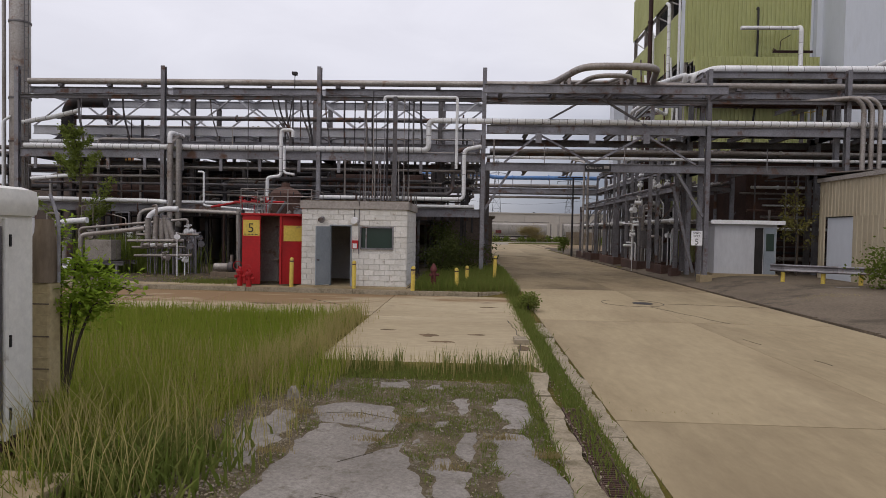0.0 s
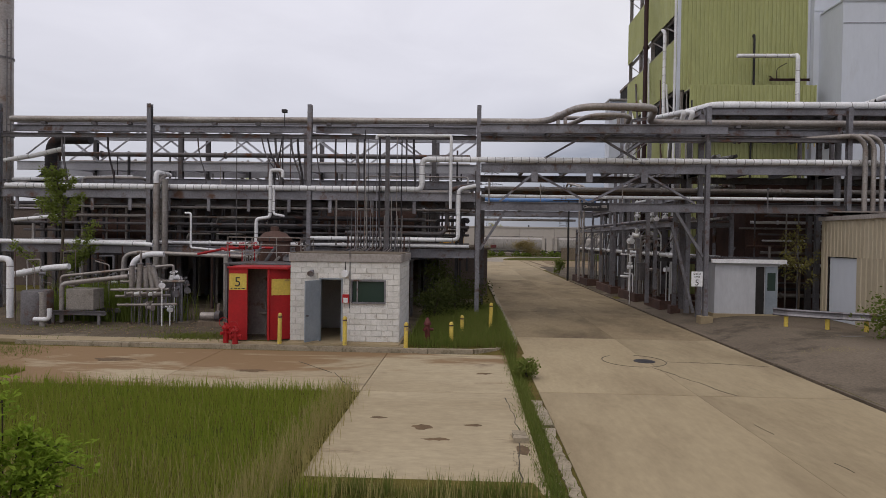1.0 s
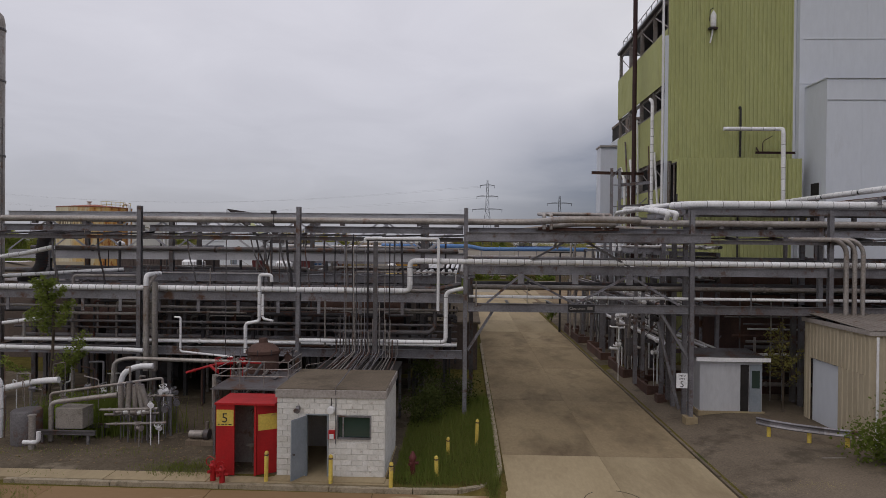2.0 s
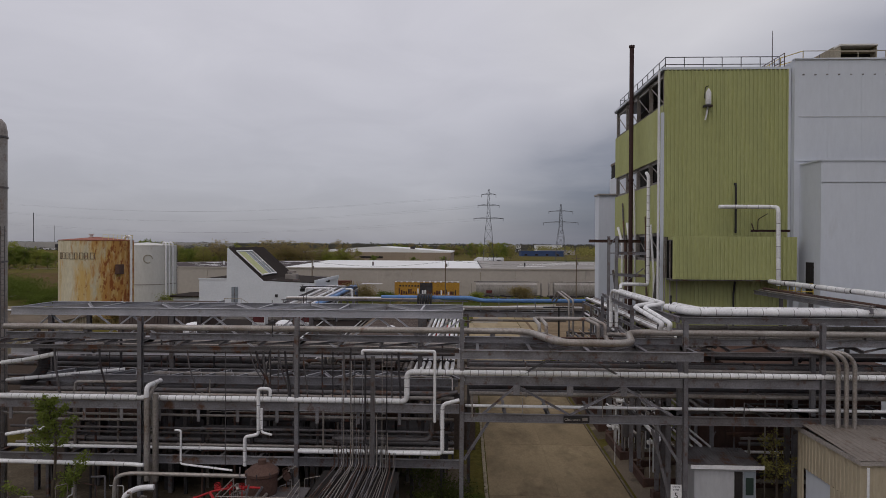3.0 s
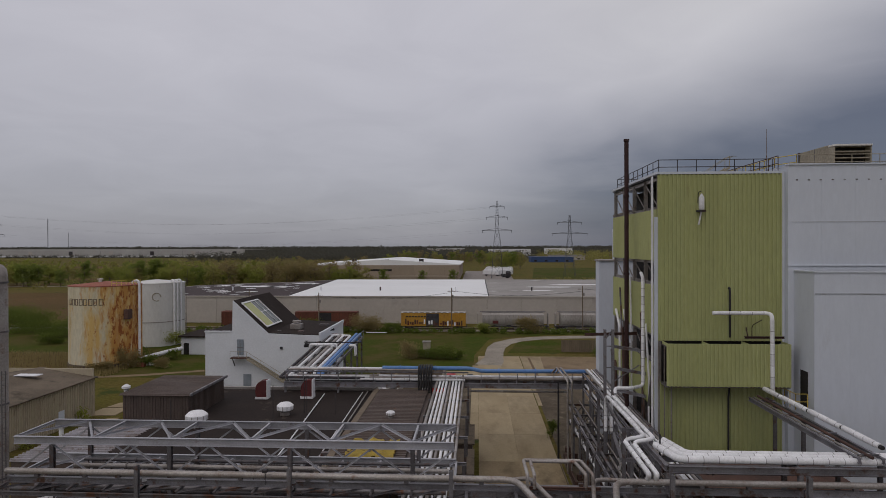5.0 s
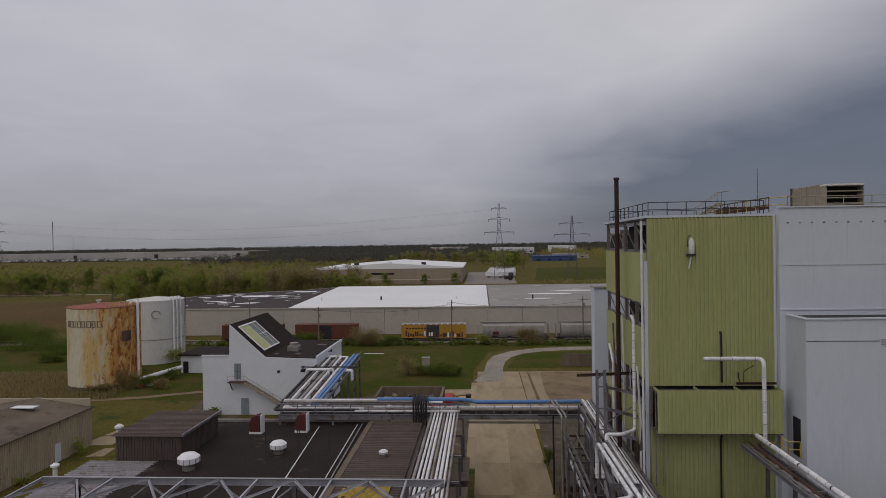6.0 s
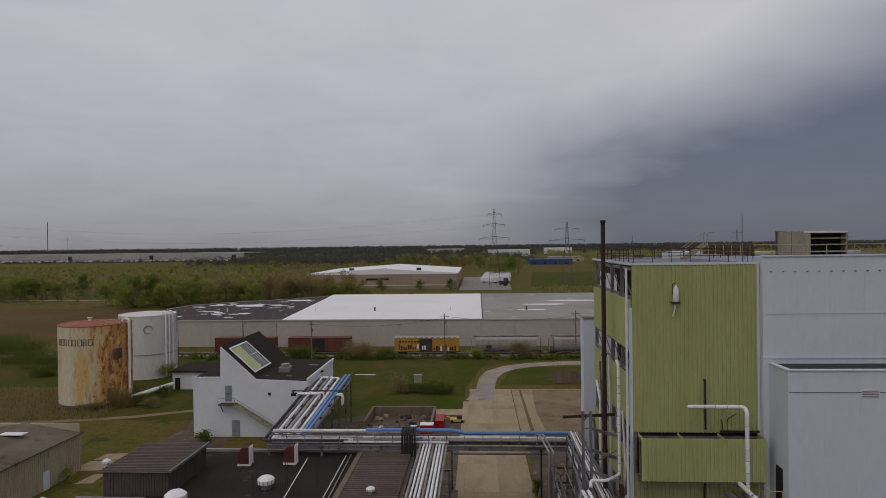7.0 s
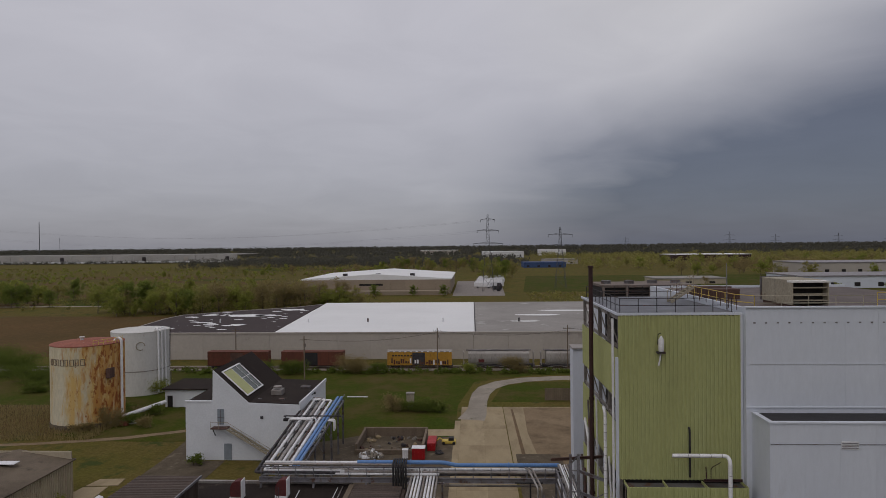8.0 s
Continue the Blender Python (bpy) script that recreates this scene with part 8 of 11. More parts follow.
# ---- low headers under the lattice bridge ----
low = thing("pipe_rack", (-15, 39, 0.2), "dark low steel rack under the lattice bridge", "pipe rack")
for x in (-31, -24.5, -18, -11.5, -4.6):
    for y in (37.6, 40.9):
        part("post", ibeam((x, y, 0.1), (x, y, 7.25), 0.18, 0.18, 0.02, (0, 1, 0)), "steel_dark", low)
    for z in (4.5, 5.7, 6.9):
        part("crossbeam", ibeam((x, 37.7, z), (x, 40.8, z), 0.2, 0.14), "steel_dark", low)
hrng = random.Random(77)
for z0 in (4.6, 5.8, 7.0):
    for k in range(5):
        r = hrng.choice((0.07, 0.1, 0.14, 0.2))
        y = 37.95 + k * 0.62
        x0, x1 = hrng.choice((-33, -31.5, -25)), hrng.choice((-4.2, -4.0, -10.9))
        plain_pipe([(x0, y, z0 + r), (x1, y, z0 + r)], r, "dark header pipe under the bridge", hrng.choice(("steel_dark", "steel_dark", "rust", "steel_old")), "headers under the bridge", None, 10)

# ---- roofs behind the lattice bridge ----
W = "white pipes over the roof"
for k in range(9):
    x = -2.3 + k * 0.36
    clad_pipe([(x, 36.5, 7.3), (x, 69.6 - 0.0 * k, 7.3), (x, 69.9, 7.9)], 0.105 if k % 3 else 0.13, "pale lagged pipe running back over the roof", 3.0, "clad" if k % 4 else "pipe", W, 0.25)
brk = thing("pipe_support", (-0.9, 52, 5), "steel trestle under the roof pipes", "support")
for y in (38, 44, 50, 56, 62, 68):
    part("crossbeam", ibeam((-2.7, y, 7.05), (1.4, y, 7.05), 0.2, 0.14), "steel", brk)
    part("post", ibeam((1.2, y, 0.0), (1.2, y, 6.95), 0.2, 0.2, 0.02, (0, 1, 0)), "steel_old", brk)
    part("post", ibeam((-2.5, y, 0.0), (-2.5, y, 6.95), 0.16, 0.16, 0.02, (0, 1, 0)), "steel_old", brk)
bins = thing("plant_annex", (0.2, 56, 0), "low grey lean-to roof beside the road", "shed")
for y0, y1 in ((44, 50.5), (51.5, 58), (59.5, 66)):
    part("roof", box((-2.6, y0, 3.4), (1.9, y1, 3.55)), "asphalt", bins)
    part("wall", box((-2.5, y0 + 0.1, 0), (1.7, y1 - 0.1, 3.4)), "brownroof", bins)

# pipe bridge over the road
brg = thing("pipe_bridge", (-2.5, 70, 0), "steel pipe bridge crossing the road", "pipe rack")
for y in (69.0, 71.2):
    part("girder", ibeam((-19.6, y, 6.98), (14.8, y, 6.98), 0.55, 0.25), "steel", brg)
for i in range(18):
    x = -19.4 + i * 2.0
    part("crossbeam", ibeam((x, 69.1, 7.2), (x, 71.1, 7.2), 0.2, 0.14), "steel", brg)
    if x < 1.3 or x > 11:
        if i % 3 == 0:
            for y in (69.0, 71.2):
                part("post", ibeam((x, y, 0), (x, y, 6.72), 0.22, 0.22, 0.03, (0, 1, 0)), "steel", brg)
    part("stanchion", bar((x, 69.05, 7.25), (x, 69.05, 8.35), 0.08), "steel", brg)
part("top_rail", ibeam((-19.6, 69.05, 8.4), (1.2, 69.05, 8.4), 0.14, 0.12), "steel", brg)
G = "pipes on the bridge"
for y, z, r, m, x0, x1 in ((69.4, 7.5, 0.13, "clad", -19.2, 0.8), (69.8, 7.6, 0.17, "pipe", -19.2, 14), (70.2, 7.5, 0.1, "rust", -19.2, 14), (70.7, 7.6, 0.16, "clad", -19.2, 14),
                           (69.5, 8.55, 0.12, "pipe", -19.2, -3.0), (70.0, 8.6, 0.14, "clad", -19.2, -2.0), (69.3, 6.3, 0.12, "pipe", 1.4, 12.0)):
    clad_pipe([(x0, y, z), (x1, y, z)], r, "lagged pipe lying on the bridge", 3.0, m, G)
plain_pipe([(-8.5, 69.7, 8.75), (1.4, 69.7, 8.75), (2.6, 69.7, 8.45), (14.2, 69.7, 8.5)], 0.22, "thick bright blue pipe over the road", "blue", G, 0.6, 14, 4.0)
coil = thing("cable_bundle", (-3.6, 69, 5.5), "bundle of black hoses bending over the bridge", "hoses")
for k in range(6):
    part("hose", tube([(-4.3 + k * 0.28, 68.6, 5.9), (-4.3 + k * 0.28, 68.6, 8.9), (-4.3 + k * 0.28, 69.8, 9.15), (-4.3 + k * 0.28, 70.6, 8.6)], 0.11, 0.4, 8), "black", coil, smooth=True)
# pipe run towards the white building
run = thing("pipe_rack", (-20, 88, 0), "long steel rack carrying white and blue pipes away", "pipe rack")


def run_x(f, y):
    """Across the run (f 0 to 1) at a distance y: it widens a little on its way."""
    k = (y - 71) / 33
    return (-20.4 - 2.9 * k) + f * (4.8 + 1.3 * k)


for y in (74, 80, 86, 92, 98, 103):
    xl, xr = run_x(0, y), run_x(1, y)
    part("crossbeam", ibeam((xl - 0.2, y, 7.2), (xr + 0.2, y, 7.2), 0.3, 0.18), "steel", run)
    for x in (xl, xr):
        part("post", ibeam((x, y, 0), (x, y, 7.05), 0.24, 0.24, 0.03, (0, 1, 0)), "steel", run)
    part("brace", angle_bar((xr - 0.1, y, 4.4), (xr - 1.9, y, 7.0), 0.1), "steel", run)
for f in (-0.02, 1.02):
    part("girder", ibeam((run_x(f, 71.4), 71.4, 7.2), (run_x(f, 103.2), 103.2, 7.2), 0.3, 0.18), "steel", run)
part("handrail", rod((run_x(1.06, 72), 72, 8.4), (run_x(1.06, 103), 103, 8.4), 0.04, None, 6), "steel", run)
for y in range(73, 104, 5):
    part("rail_post", rod((run_x(1.06, y), y, 7.2), (run_x(1.06, y), y, 8.4), 0.035, None, 6), "steel", run)
for k, m in enumerate(("steel_dark", "steel_old", "clad", "steel_dark", "pipe", "clad", "rust", "clad", "blue", "blue")):
    f = 0.04 + k * 0.1
    r = (0.14, 0.13, 0.18, 0.1, 0.2, 0.17, 0.1, 0.18, 0.2, 0.2)[k]
    yb = 69.35 + 0.18 * k
    z = 7.5 + r
    head = [(-11.0 + 0.5 * k, yb, z), (run_x(f, 71), yb, z)] if k < 6 else [(run_x(f, 72), 72.0, 6.4), (run_x(f, 72), 72.0, z)]
    tail = [(run_x(f, 103.4) , 101.0 + 0.35 * (9 - k), z), (-22.2, 101.0 + 0.35 * (9 - k) + 0.4, z)] if m != "blue" else [(run_x(f, 104), 104.2, z), (run_x(f, 104), 104.2, 6.2)]
    clad_pipe(head + tail, r, "lagged pipe running back to the white building", 4.0, m, "pipes to the white building", 0.45)
for k, m in enumerate(("clad", "clad")):
    clad_pipe([(-21.9, 88.2 + 0.55 * k, 7.2), (-21.9, 88.2 + 0.55 * k, 8.35), (-18.6 + 0.5 * k, 88.2 + 0.55 * k, 8.35), (-18.6 + 0.5 * k, 88.2 + 0.55 * k, 7.7)], 0.13, "white pipe crossing over the run", 1.0, m, "", 0.3)
    clad_pipe([(-15.2, 87.6 + 0.7 * k, 6.9), (-15.2, 87.6 + 0.7 * k, 8.3), (-16.1, 87.6 + 0.7 * k, 8.3)], 0.12, "white elbow at the run's edge", 1.0, m, "", 0.3)
plain_pipe([(-22.6, 89.4, 8.5), (-14.6, 89.4, 8.5)], 0.09, "dark thin pipe across the run", "steel_dark", "", None, 8)
for x, y, z in ((-22.4, 88.4, 8.3), (-22.7, 89.1, 8.0), (-22.5, 102.3, 8.6), (-22.3, 103.4, 8.5)):
    vl = thing("valve", (x, y, z), "black valve with a handwheel on the pipe end", "valve")
    part("body", rod((x - 0.25, y, z), (x + 0.45, y, z), 0.2, None, 10), "black", vl)
    part("stem", rod((x, y, z), (x, y, z + 0.5), 0.04, None, 6), "black", vl)
    part("wheel", lathe((x, y, z + 0.5), [(0, 0.26), (0.05, 0.26)], 12), "black", vl)
plain_pipe([(-16.2, 102.0, 8.2), (-12.8, 102.0, 8.2)], 0.07, "pale arm sticking out from the run", "clad", "", None, 8)

# penthouse, pale roof, ventilators
ph = thing("roof_house", (-28.2, 61.5, 5), "brown ribbed metal roof house", "roof house")
# core behind the sheets takes the near-black interior shade colour
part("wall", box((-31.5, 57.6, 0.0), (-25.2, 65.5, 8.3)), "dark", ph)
ribbed_panels("wall_sheet", (-31.55, 57.5, 6.0), (1, 0, 0), (0, 0, 1), 6.4, 2.35, 0.8, 0.27, 0.06, (0, -1, 0), "brownroof", ph)
ribbed_panels("wall_sheet", (-25.15, 57.5, 6.0), (0, 1, 0), (0, 0, 1), 8.1, 2.35, 0.8, 0.27, 0.06, (1, 0, 0), "brownroof", ph)
ribbed_panels("roof_sheet", (-31.8, 57.2, 8.4), (0, 1, 0), (1, 0, 0), 8.6, 6.9, 0.86, 0.43, 0.12, (0, 0, 1), "brownroof", ph)
part("gutter", box((-24.9, 57.2, 8.35), (-24.75, 65.8, 8.6)), "steel", ph)
pale = thing("lean_to_roof", (-29.5, 50, 5), "pale ribbed metal lean-to roof", "roof")
ribbed_panels("roof_sheet", (-34.0, 46.0, 5.95), (0, 1, 0), (1, 0, 0), 11.3, 6.8, 0.9, 0.45, 0.12, (0, 0, 1), "paleroof", pale)
part("wall", box((-33.8, 46.1, 0), (-27.3, 57.2, 5.9)), "brownroof", pale)


def hood(x, y):
    """A red half-round exhaust hood on a pale curb."""
    ob = thing("exhaust_hood", (x, y, 6.05), "faded red curved exhaust hood on a roof curb", "vent", "red exhaust hoods", world_coords=False)
    part("curb", box((-0.75, -0.6, 0), (0.75, 0.6, 0.25), bevel=0.02), "clad", ob)
    prof = [(-0.62, 0.25), (-0.72, 0.9), (-0.66, 1.45), (-0.45, 1.85), (-0.1, 2.08), (0.3, 2.15), (0.62, 2.15), (0.62, 0.25)]
    part("shell", solid(bmesh.new(), prof, (0, -0.55, 0), (0, 0.55, 0)), "maroon", ob)
    for y in (-0.4, 0.0, 0.4):
        part("seam", solid(bmesh.new(), [(x * 1.03, z + 0.02) for x, z in prof], (0, y - 0.02, 0), (0, y + 0.02, 0)), "maroon", ob)
    part("flashing", box((0.62, -0.58, 0.2), (0.72, 0.58, 2.2)), "clad", ob)
    return ob


first = hood(-21.0, 66.1)
first.scale = (0.92, 0.92, 0.92)
copy_thing(first, pose(-16.2, 66.6, 6.05))


def ventilator(x, y, z, s):
    ob = thing("roof_ventilator", (x, y, z), "round white turbine ventilator", "vent", "round ventilators", world_coords=False)
    part("neck", lathe((0, 0, 0), [(0, 0.5 * s), (0.5 * s, 0.45 * s)], 16), "pipe", ob, smooth=True)
    part("head", lathe((0, 0, 0.45 * s), [(0, 0.55 * s), (0.15 * s, 0.85 * s), (0.55 * s, 0.85 * s), (0.8 * s, 0.55 * s), (0.9 * s, 0.1 * s)], 18), "clad", ob, smooth=True)
    for k in range(12):
        a = k * 0.5236
        part("vane", bar((math.cos(a) * 0.84 * s, math.sin(a) * 0.84 * s, 0.58 * s), (math.cos(a) * 0.84 * s, math.sin(a) * 0.84 * s, 1.0 * s), 0.05), "pipe", ob)
    return ob


ventilator(-16.5, 59.6, 6.05, 0.95)
ventilator(-23.3, 55.2, 6.05, 1.15)
ventilator(-5.9, 57.5, 6.5, 0.5)
flue = thing("vent_pipe", (-32.2, 59.2, 0), "pale flue pipe with a cap beside the roof house", "vent")
part("pipe", rod((-32.2, 59.2, 0), (-32.2, 59.2, 8.5), 0.22, None, 12), "clad", flue)
part("cap", lathe((-32.2, 59.2, 8.5), [(0, 0.2), (0.12, 0.42), (0.3, 0.4), (0.5, 0.08)], 14), "clad", flue, smooth=True)
flue2 = thing("vent_pipe", (-38.9, 59.3, 0), "pale flue pipe with a cap beyond the lean-to", "vent")
part("pipe", rod((-38.9, 59.3, 0), (-38.9, 59.3, 4.6), 0.22, None, 12), "clad", flue2)
part("cap", lathe((-38.9, 59.3, 4.6), [(0, 0.2), (0.12, 0.42), (0.3, 0.4), (0.5, 0.08)], 14), "clad", flue2, smooth=True)
for x, y, h in ((-17.0, 57.5, 3.4), (-14.2, 59.0, 4.0), (-14.8, 60.3, 3.6), (-11.6, 60.0, 2.2), (-25.6, 55.0, 2.5)):
    single("roof_pole", rod((x, y, 6.0), (x, y, 6.0 + h), 0.035, None, 6), "steel_dark", "thin dark pole on the flat roof", "pole")
for (x0, y0), (x1, y1), m, r in (((-14.7, 67.9), (-13.2, 46.0), "clad", 0.06), ((-10.6, 68.8), (-10.0, 44.0), "clad", 0.05), ((-10.1, 69.2), (-9.5, 44.0), "pipe", 0.07)):
    plain_pipe([(x0, y0, 6.16), (x1, y1, 6.16)], r, "thin pale line laid across the flat roof", m, "lines on the flat roof", None, 8)
tarp = bmesh.new()
rng = random.Random(81)
g = []
for j in range(15):
    g.append([tarp.verts.new((-7.9 + i * 0.27 + rng.uniform(-0.05, 0.05), 46.0 + j * 0.33 + rng.uniform(-0.05, 0.05), 6.62 + 0.22 * noise.noise((i * 0.45, j * 0.45, 2)) + 0.1 * rng.random())) for i in range(15)])
for j in range(14):
    for i in range(14):
        if rng.random() < 0.06:
            continue
        tarp.faces.new((g[j][i], g[j][i + 1], g[j + 1][i + 1], g[j + 1][i]))
bmesh.ops.solidify(tarp, geom=tarp.faces, thickness=0.02)
single("tarpaulin", tarp, "yellow", "crumpled torn yellow tarpaulin on the roof", "tarpaulin")
for i in range(6):
    x, y = -10.8 + rng.uniform(0, 3), 45.0 + rng.uniform(0, 3)
    single("roof_scrap", box((x, y, 6.06), (x + rng.uniform(0.4, 1.1), y + rng.uniform(0.3, 0.8), 6.06 + rng.uniform(0.08, 0.4)), bevel=0.03), rng.choice(("pipe", "steel_old", "paleroof")), "torn sheet scrap on the flat roof", "scrap")
# left shed
ls = thing("corrugated_shed", (-55, 70, 0), "beige ribbed shed with a dark shallow roof", "shed")
ribbed_panels("wall_sheet", (-49.0, 60.0, 0), (0.0, 1, 0), (0, 0, 1), 20.5, 5.0, 1.02, 0.34, 0.09, (1, 0, 0), "beigewall", ls)
ribbed_panels("wall_sheet", (-64.0, 60.0, 0), (1, 0, 0), (0, 0, 1), 15.0, 5.0, 1.0, 0.34, 0.05, (0, -1, 0), "beigewall", ls)
part("wall_back", box((-64, 80.3, 0), (-49.05, 80.5, 6.2)), "beigewall", ls)
bm = bmesh.new()
solid(bm, [(-49.0 + 0.35, 4.95), (-49.0 + 0.35, 5.1), (-56.5, 6.3), (-64.3, 5.1), (-64.3, 4.95), (-56.5, 6.1)], (0, 59.7, 0), (0, 80.8, 0))
part("roof", bm, "asphalt", ls, "dark grey shallow roof")
part("skylight", box((-56.0, 75.0, 6.25), (-53.0, 76.2, 6.34)), "clad", ls)
part("door", box((-48.94, 73.2, 0), (-48.9, 74.3, 2.3)), "whitewall", ls)
shrub((-48.0, 76.5, 0), (0.7, 0.8, 0.9), 500, 0.2, "leaf_soft", "shrub against the shed's wall", 5, 31)
shrub((-48.0, 67.0, 0), (0.6, 0.9, 0.5), 300, 0.2, "leaf_soft", "shrub against the shed's wall", 5, 32)

for x0, x1, y0, y1 in ((-50.2, -46.0, 79.8, 84.0), (-49.6, -45.2, 84.1, 87.0), (-46.6, -44.4, 75.5, 79.0)):
    single("concrete_pad", prism([(x0, y0), (x1, y0 + 0.4), (x1 - 0.3, y1), (x0 + 0.5, y1 - 0.3)], -0.05, 0.07), "concrete", "pale weathered concrete pad in the grass", "paving")

# ---- tower details ----
TR = "pipes on the tower"
clad_pipe([(19.4, 46.6, 17.5), (23.35, 46.6, 17.5), (23.35, 46.0, 17.4), (23.35, 45.9, 11.8)], 0.14, "white lagged pipe across and down the green wall", 0.8, "clad", TR, 0.3)
plain_pipe([(20.95, 47.9, 19.2), (20.95, 47.45, 19.3), (20.95, 47.4, 18.9), (20.95, 47.4, 15.6)], 0.08, "black drain pipe on the green wall", "black", TR, 0.15, 10)
plain_pipe([(20.95, 47.45, 12.0), (20.85, 47.45, 11.2), (20.85, 47.45, 6.0)], 0.07, "black drain pipe on the lower green wall", "black", TR, 0.15, 10)
bkt = thing("wall_bracket", (22.6, 46.8, 15.4), "rusty steel bracket beam on the green wall", "bracket")
part("beam", ibeam((21.6, 46.4, 15.75), (24.4, 46.4, 15.75), 0.16, 0.14), "stackm", bkt)
part("strut", bar((21.8, 46.4, 15.85), (22.2, 47.6, 16.3), 0.07), "stackm", bkt)
part("gooseneck", tube([(22.2, 46.6, 15.8), (22.2, 46.6, 16.6), (22.9, 46.6, 17.0)], 0.03, 0.2, 6), "stackm", bkt)
sir = thing("wall_siren", (18.85, 47.4, 24.6), "white cylindrical unit on a wall bracket", "siren")
part("body", lathe((18.85, 47.3, 25.1), [(0, 0.16), (0.1, 0.2), (0.9, 0.2), (1.05, 0.12), (1.2, 0.03)], 16), "clad", sir, smooth=True)
part("bracket", box((18.55, 47.2, 24.95), (19.15, 47.6, 25.08)), "steel_dark", sir)
part("hose", tube([(18.85, 47.4, 24.95), (18.8, 47.45, 24.5), (18.7, 47.5, 24.0)], 0.06, 0.1, 8), "clad", sir)
part("hood_cap", tube([(18.65, 47.5, 25.6), (18.65, 47.4, 26.4), (18.85, 47.3, 26.5)], 0.03, 0.1, 6), "black", sir)


def railing(points, z, material, label, posts=1.5, h=1.1, name="roof_railing"):
    ob = thing(name, (points[0][0], points[0][1], z), label, "railing")
    for (x0, y0), (x1, y1) in zip(points, points[1:]):
        for k in (0.55, h):
            part("rail", rod((x0, y0, z + k), (x1, y1, z + k), 0.03, None, 6), material, ob)
        n = max(1, round(math.hypot(x1 - x0, y1 - y0) / posts))
        for i in range(n + 1):
            f = i / n
            part("post", rod((x0 + (x1 - x0) * f, y0 + (y1 - y0) * f, z), (x0 + (x1 - x0) * f, y0 + (y1 - y0) * f, z + h), 0.03, None, 6), material, ob)
    return ob


railing([(24.6, 48.6), (16.1, 48.6), (16.1, 62.6), (24.4, 62.6)], 27.9, "steel_dark", "dark steel railing round the tower's roof")
railing([(26.0, 47.9), (36.0, 47.9)], 28.1, "tan_unit", "faded yellow railing along the white roof's edge", 1.9)
railing([(36.6, 50.4), (46, 50.4)], 28.1, "yellow", "faded yellow railing on the white roof", 1.8)
railing([(24.9, 48.4), (24.9, 62.4)], 28.1, "rust", "rusty railing between the two roofs", 1.6)
railing([(26.0, 47.9), (25.2, 49.6), (25.2, 60.0)], 28.1, "yellow", "faded yellow railing between the two roofs", 1.7)
railing([(25.3, 45.0), (24.5, 45.0), (24.5, 46.6), (23.7, 46.6)], 10.9, "yellow", "yellow railing before a wall door", 0.7)
single("roof_mast", rod((25.0, 50.5, 27.9), (25.0, 50.5, 31.6), 0.05, 0.03, 6), "steel", "thin lightning mast on the roof", "mast")
ac = thing("rooftop_cooler", (31, 52, 28.1), "tan louvred rooftop cooling unit with a sloped hood", "cooler")
part("case", box((29.6, 50.3, 28.3), (32.4, 54.6, 30.25), bevel=0.03), "tan_unit", ac)
part("hood", box((29.58, 49.4, 30.06), (32.42, 50.3, 30.2), bevel=0.02), "cream", ac)
part("cheek", box((29.6, 49.5, 28.3), (29.68, 50.3, 30.06)), "tan_unit", ac)
part("cheek", box((32.32, 49.5, 28.3), (32.4, 50.3, 30.06)), "tan_unit", ac)
# shade behind the louvres painted as a near-black plate
part("back", box((29.7, 50.2, 28.4), (32.3, 50.29, 30.0)), "dark", ac)
for k in range(3):
    part("louvre", box((29.68, 49.55, 28.62 + k * 0.5), (32.32, 50.15, 28.7 + k * 0.5)), "tan_unit", ac)
part("seam", box((29.585, 52.2, 28.3), (29.598, 52.26, 30.25)), "steel_old", ac)
part("gutter", box((29.5, 54.6, 28.3), (32.5, 54.75, 30.3)), "steel_old", ac)
for x in (29.8, 31.0, 32.2):
    part("skid", box((x - 0.1, 49.5, 28.1), (x + 0.1, 54.6, 28.3)), "rust", ac)
steps = thing("roof_steps", (23.6, 57, 27.9), "faded yellow steel steps over the roof's edge", "steps")
for y in (56.2, 57.2):
    part("stringer", bar((22.4, y, 27.95), (24.4, y, 29.3), 0.06, 0.22), "tan_unit", steps)
for k in range(6):
    part("tread", box((22.5 + k * 0.33, 56.23, 28.1 + k * 0.22), (22.75 + k * 0.33, 57.17, 28.14 + k * 0.22)), "tan_unit", steps)
for k, y in enumerate((56.2, 57.2)):
    part("handrail", tube([(22.4, y, 28.9), (24.4, y, 30.3), (25.0, y, 30.3)], 0.03, 0.1, 6), "tan_unit", steps)
    part("baluster", rod((22.4, y, 27.9), (22.4, y, 28.9), 0.03, None, 6), "tan_unit", steps)
    part("baluster", rod((24.4, y, 29.2), (24.4, y, 30.3), 0.03, None, 6), "tan_unit", steps)
walkb = thing("roof_duct", (28, 60, 28.1), "low rusty brown duct lying on the white roof", "duct")
part("duct", box((26.0, 57.5, 28.1), (29.0, 62.0, 29.0), bevel=0.05), "rust", walkb)
part("flange", box((25.9, 59.6, 28.1), (29.1, 59.8, 29.1)), "rust", walkb)
part("trim_band", box((25.0, 47.14, 20.9), (46.6, 47.19, 21.0)), "whitewall", white)
part("seam", box((25.3, 47.17, 24.15), (46.6, 47.195, 24.18)), "shedwall", white)
for i in range(24):
    part("weep", box((25.6 + i * 0.85, 47.175, 27.2), (25.75 + i * 0.85, 47.198, 27.3)), "steel", white)
part("cap", box((AX - 0.08, AY - 0.08, AZ), (44.7, AY + 0.3, AZ + 0.09)), "whitewall", annex)
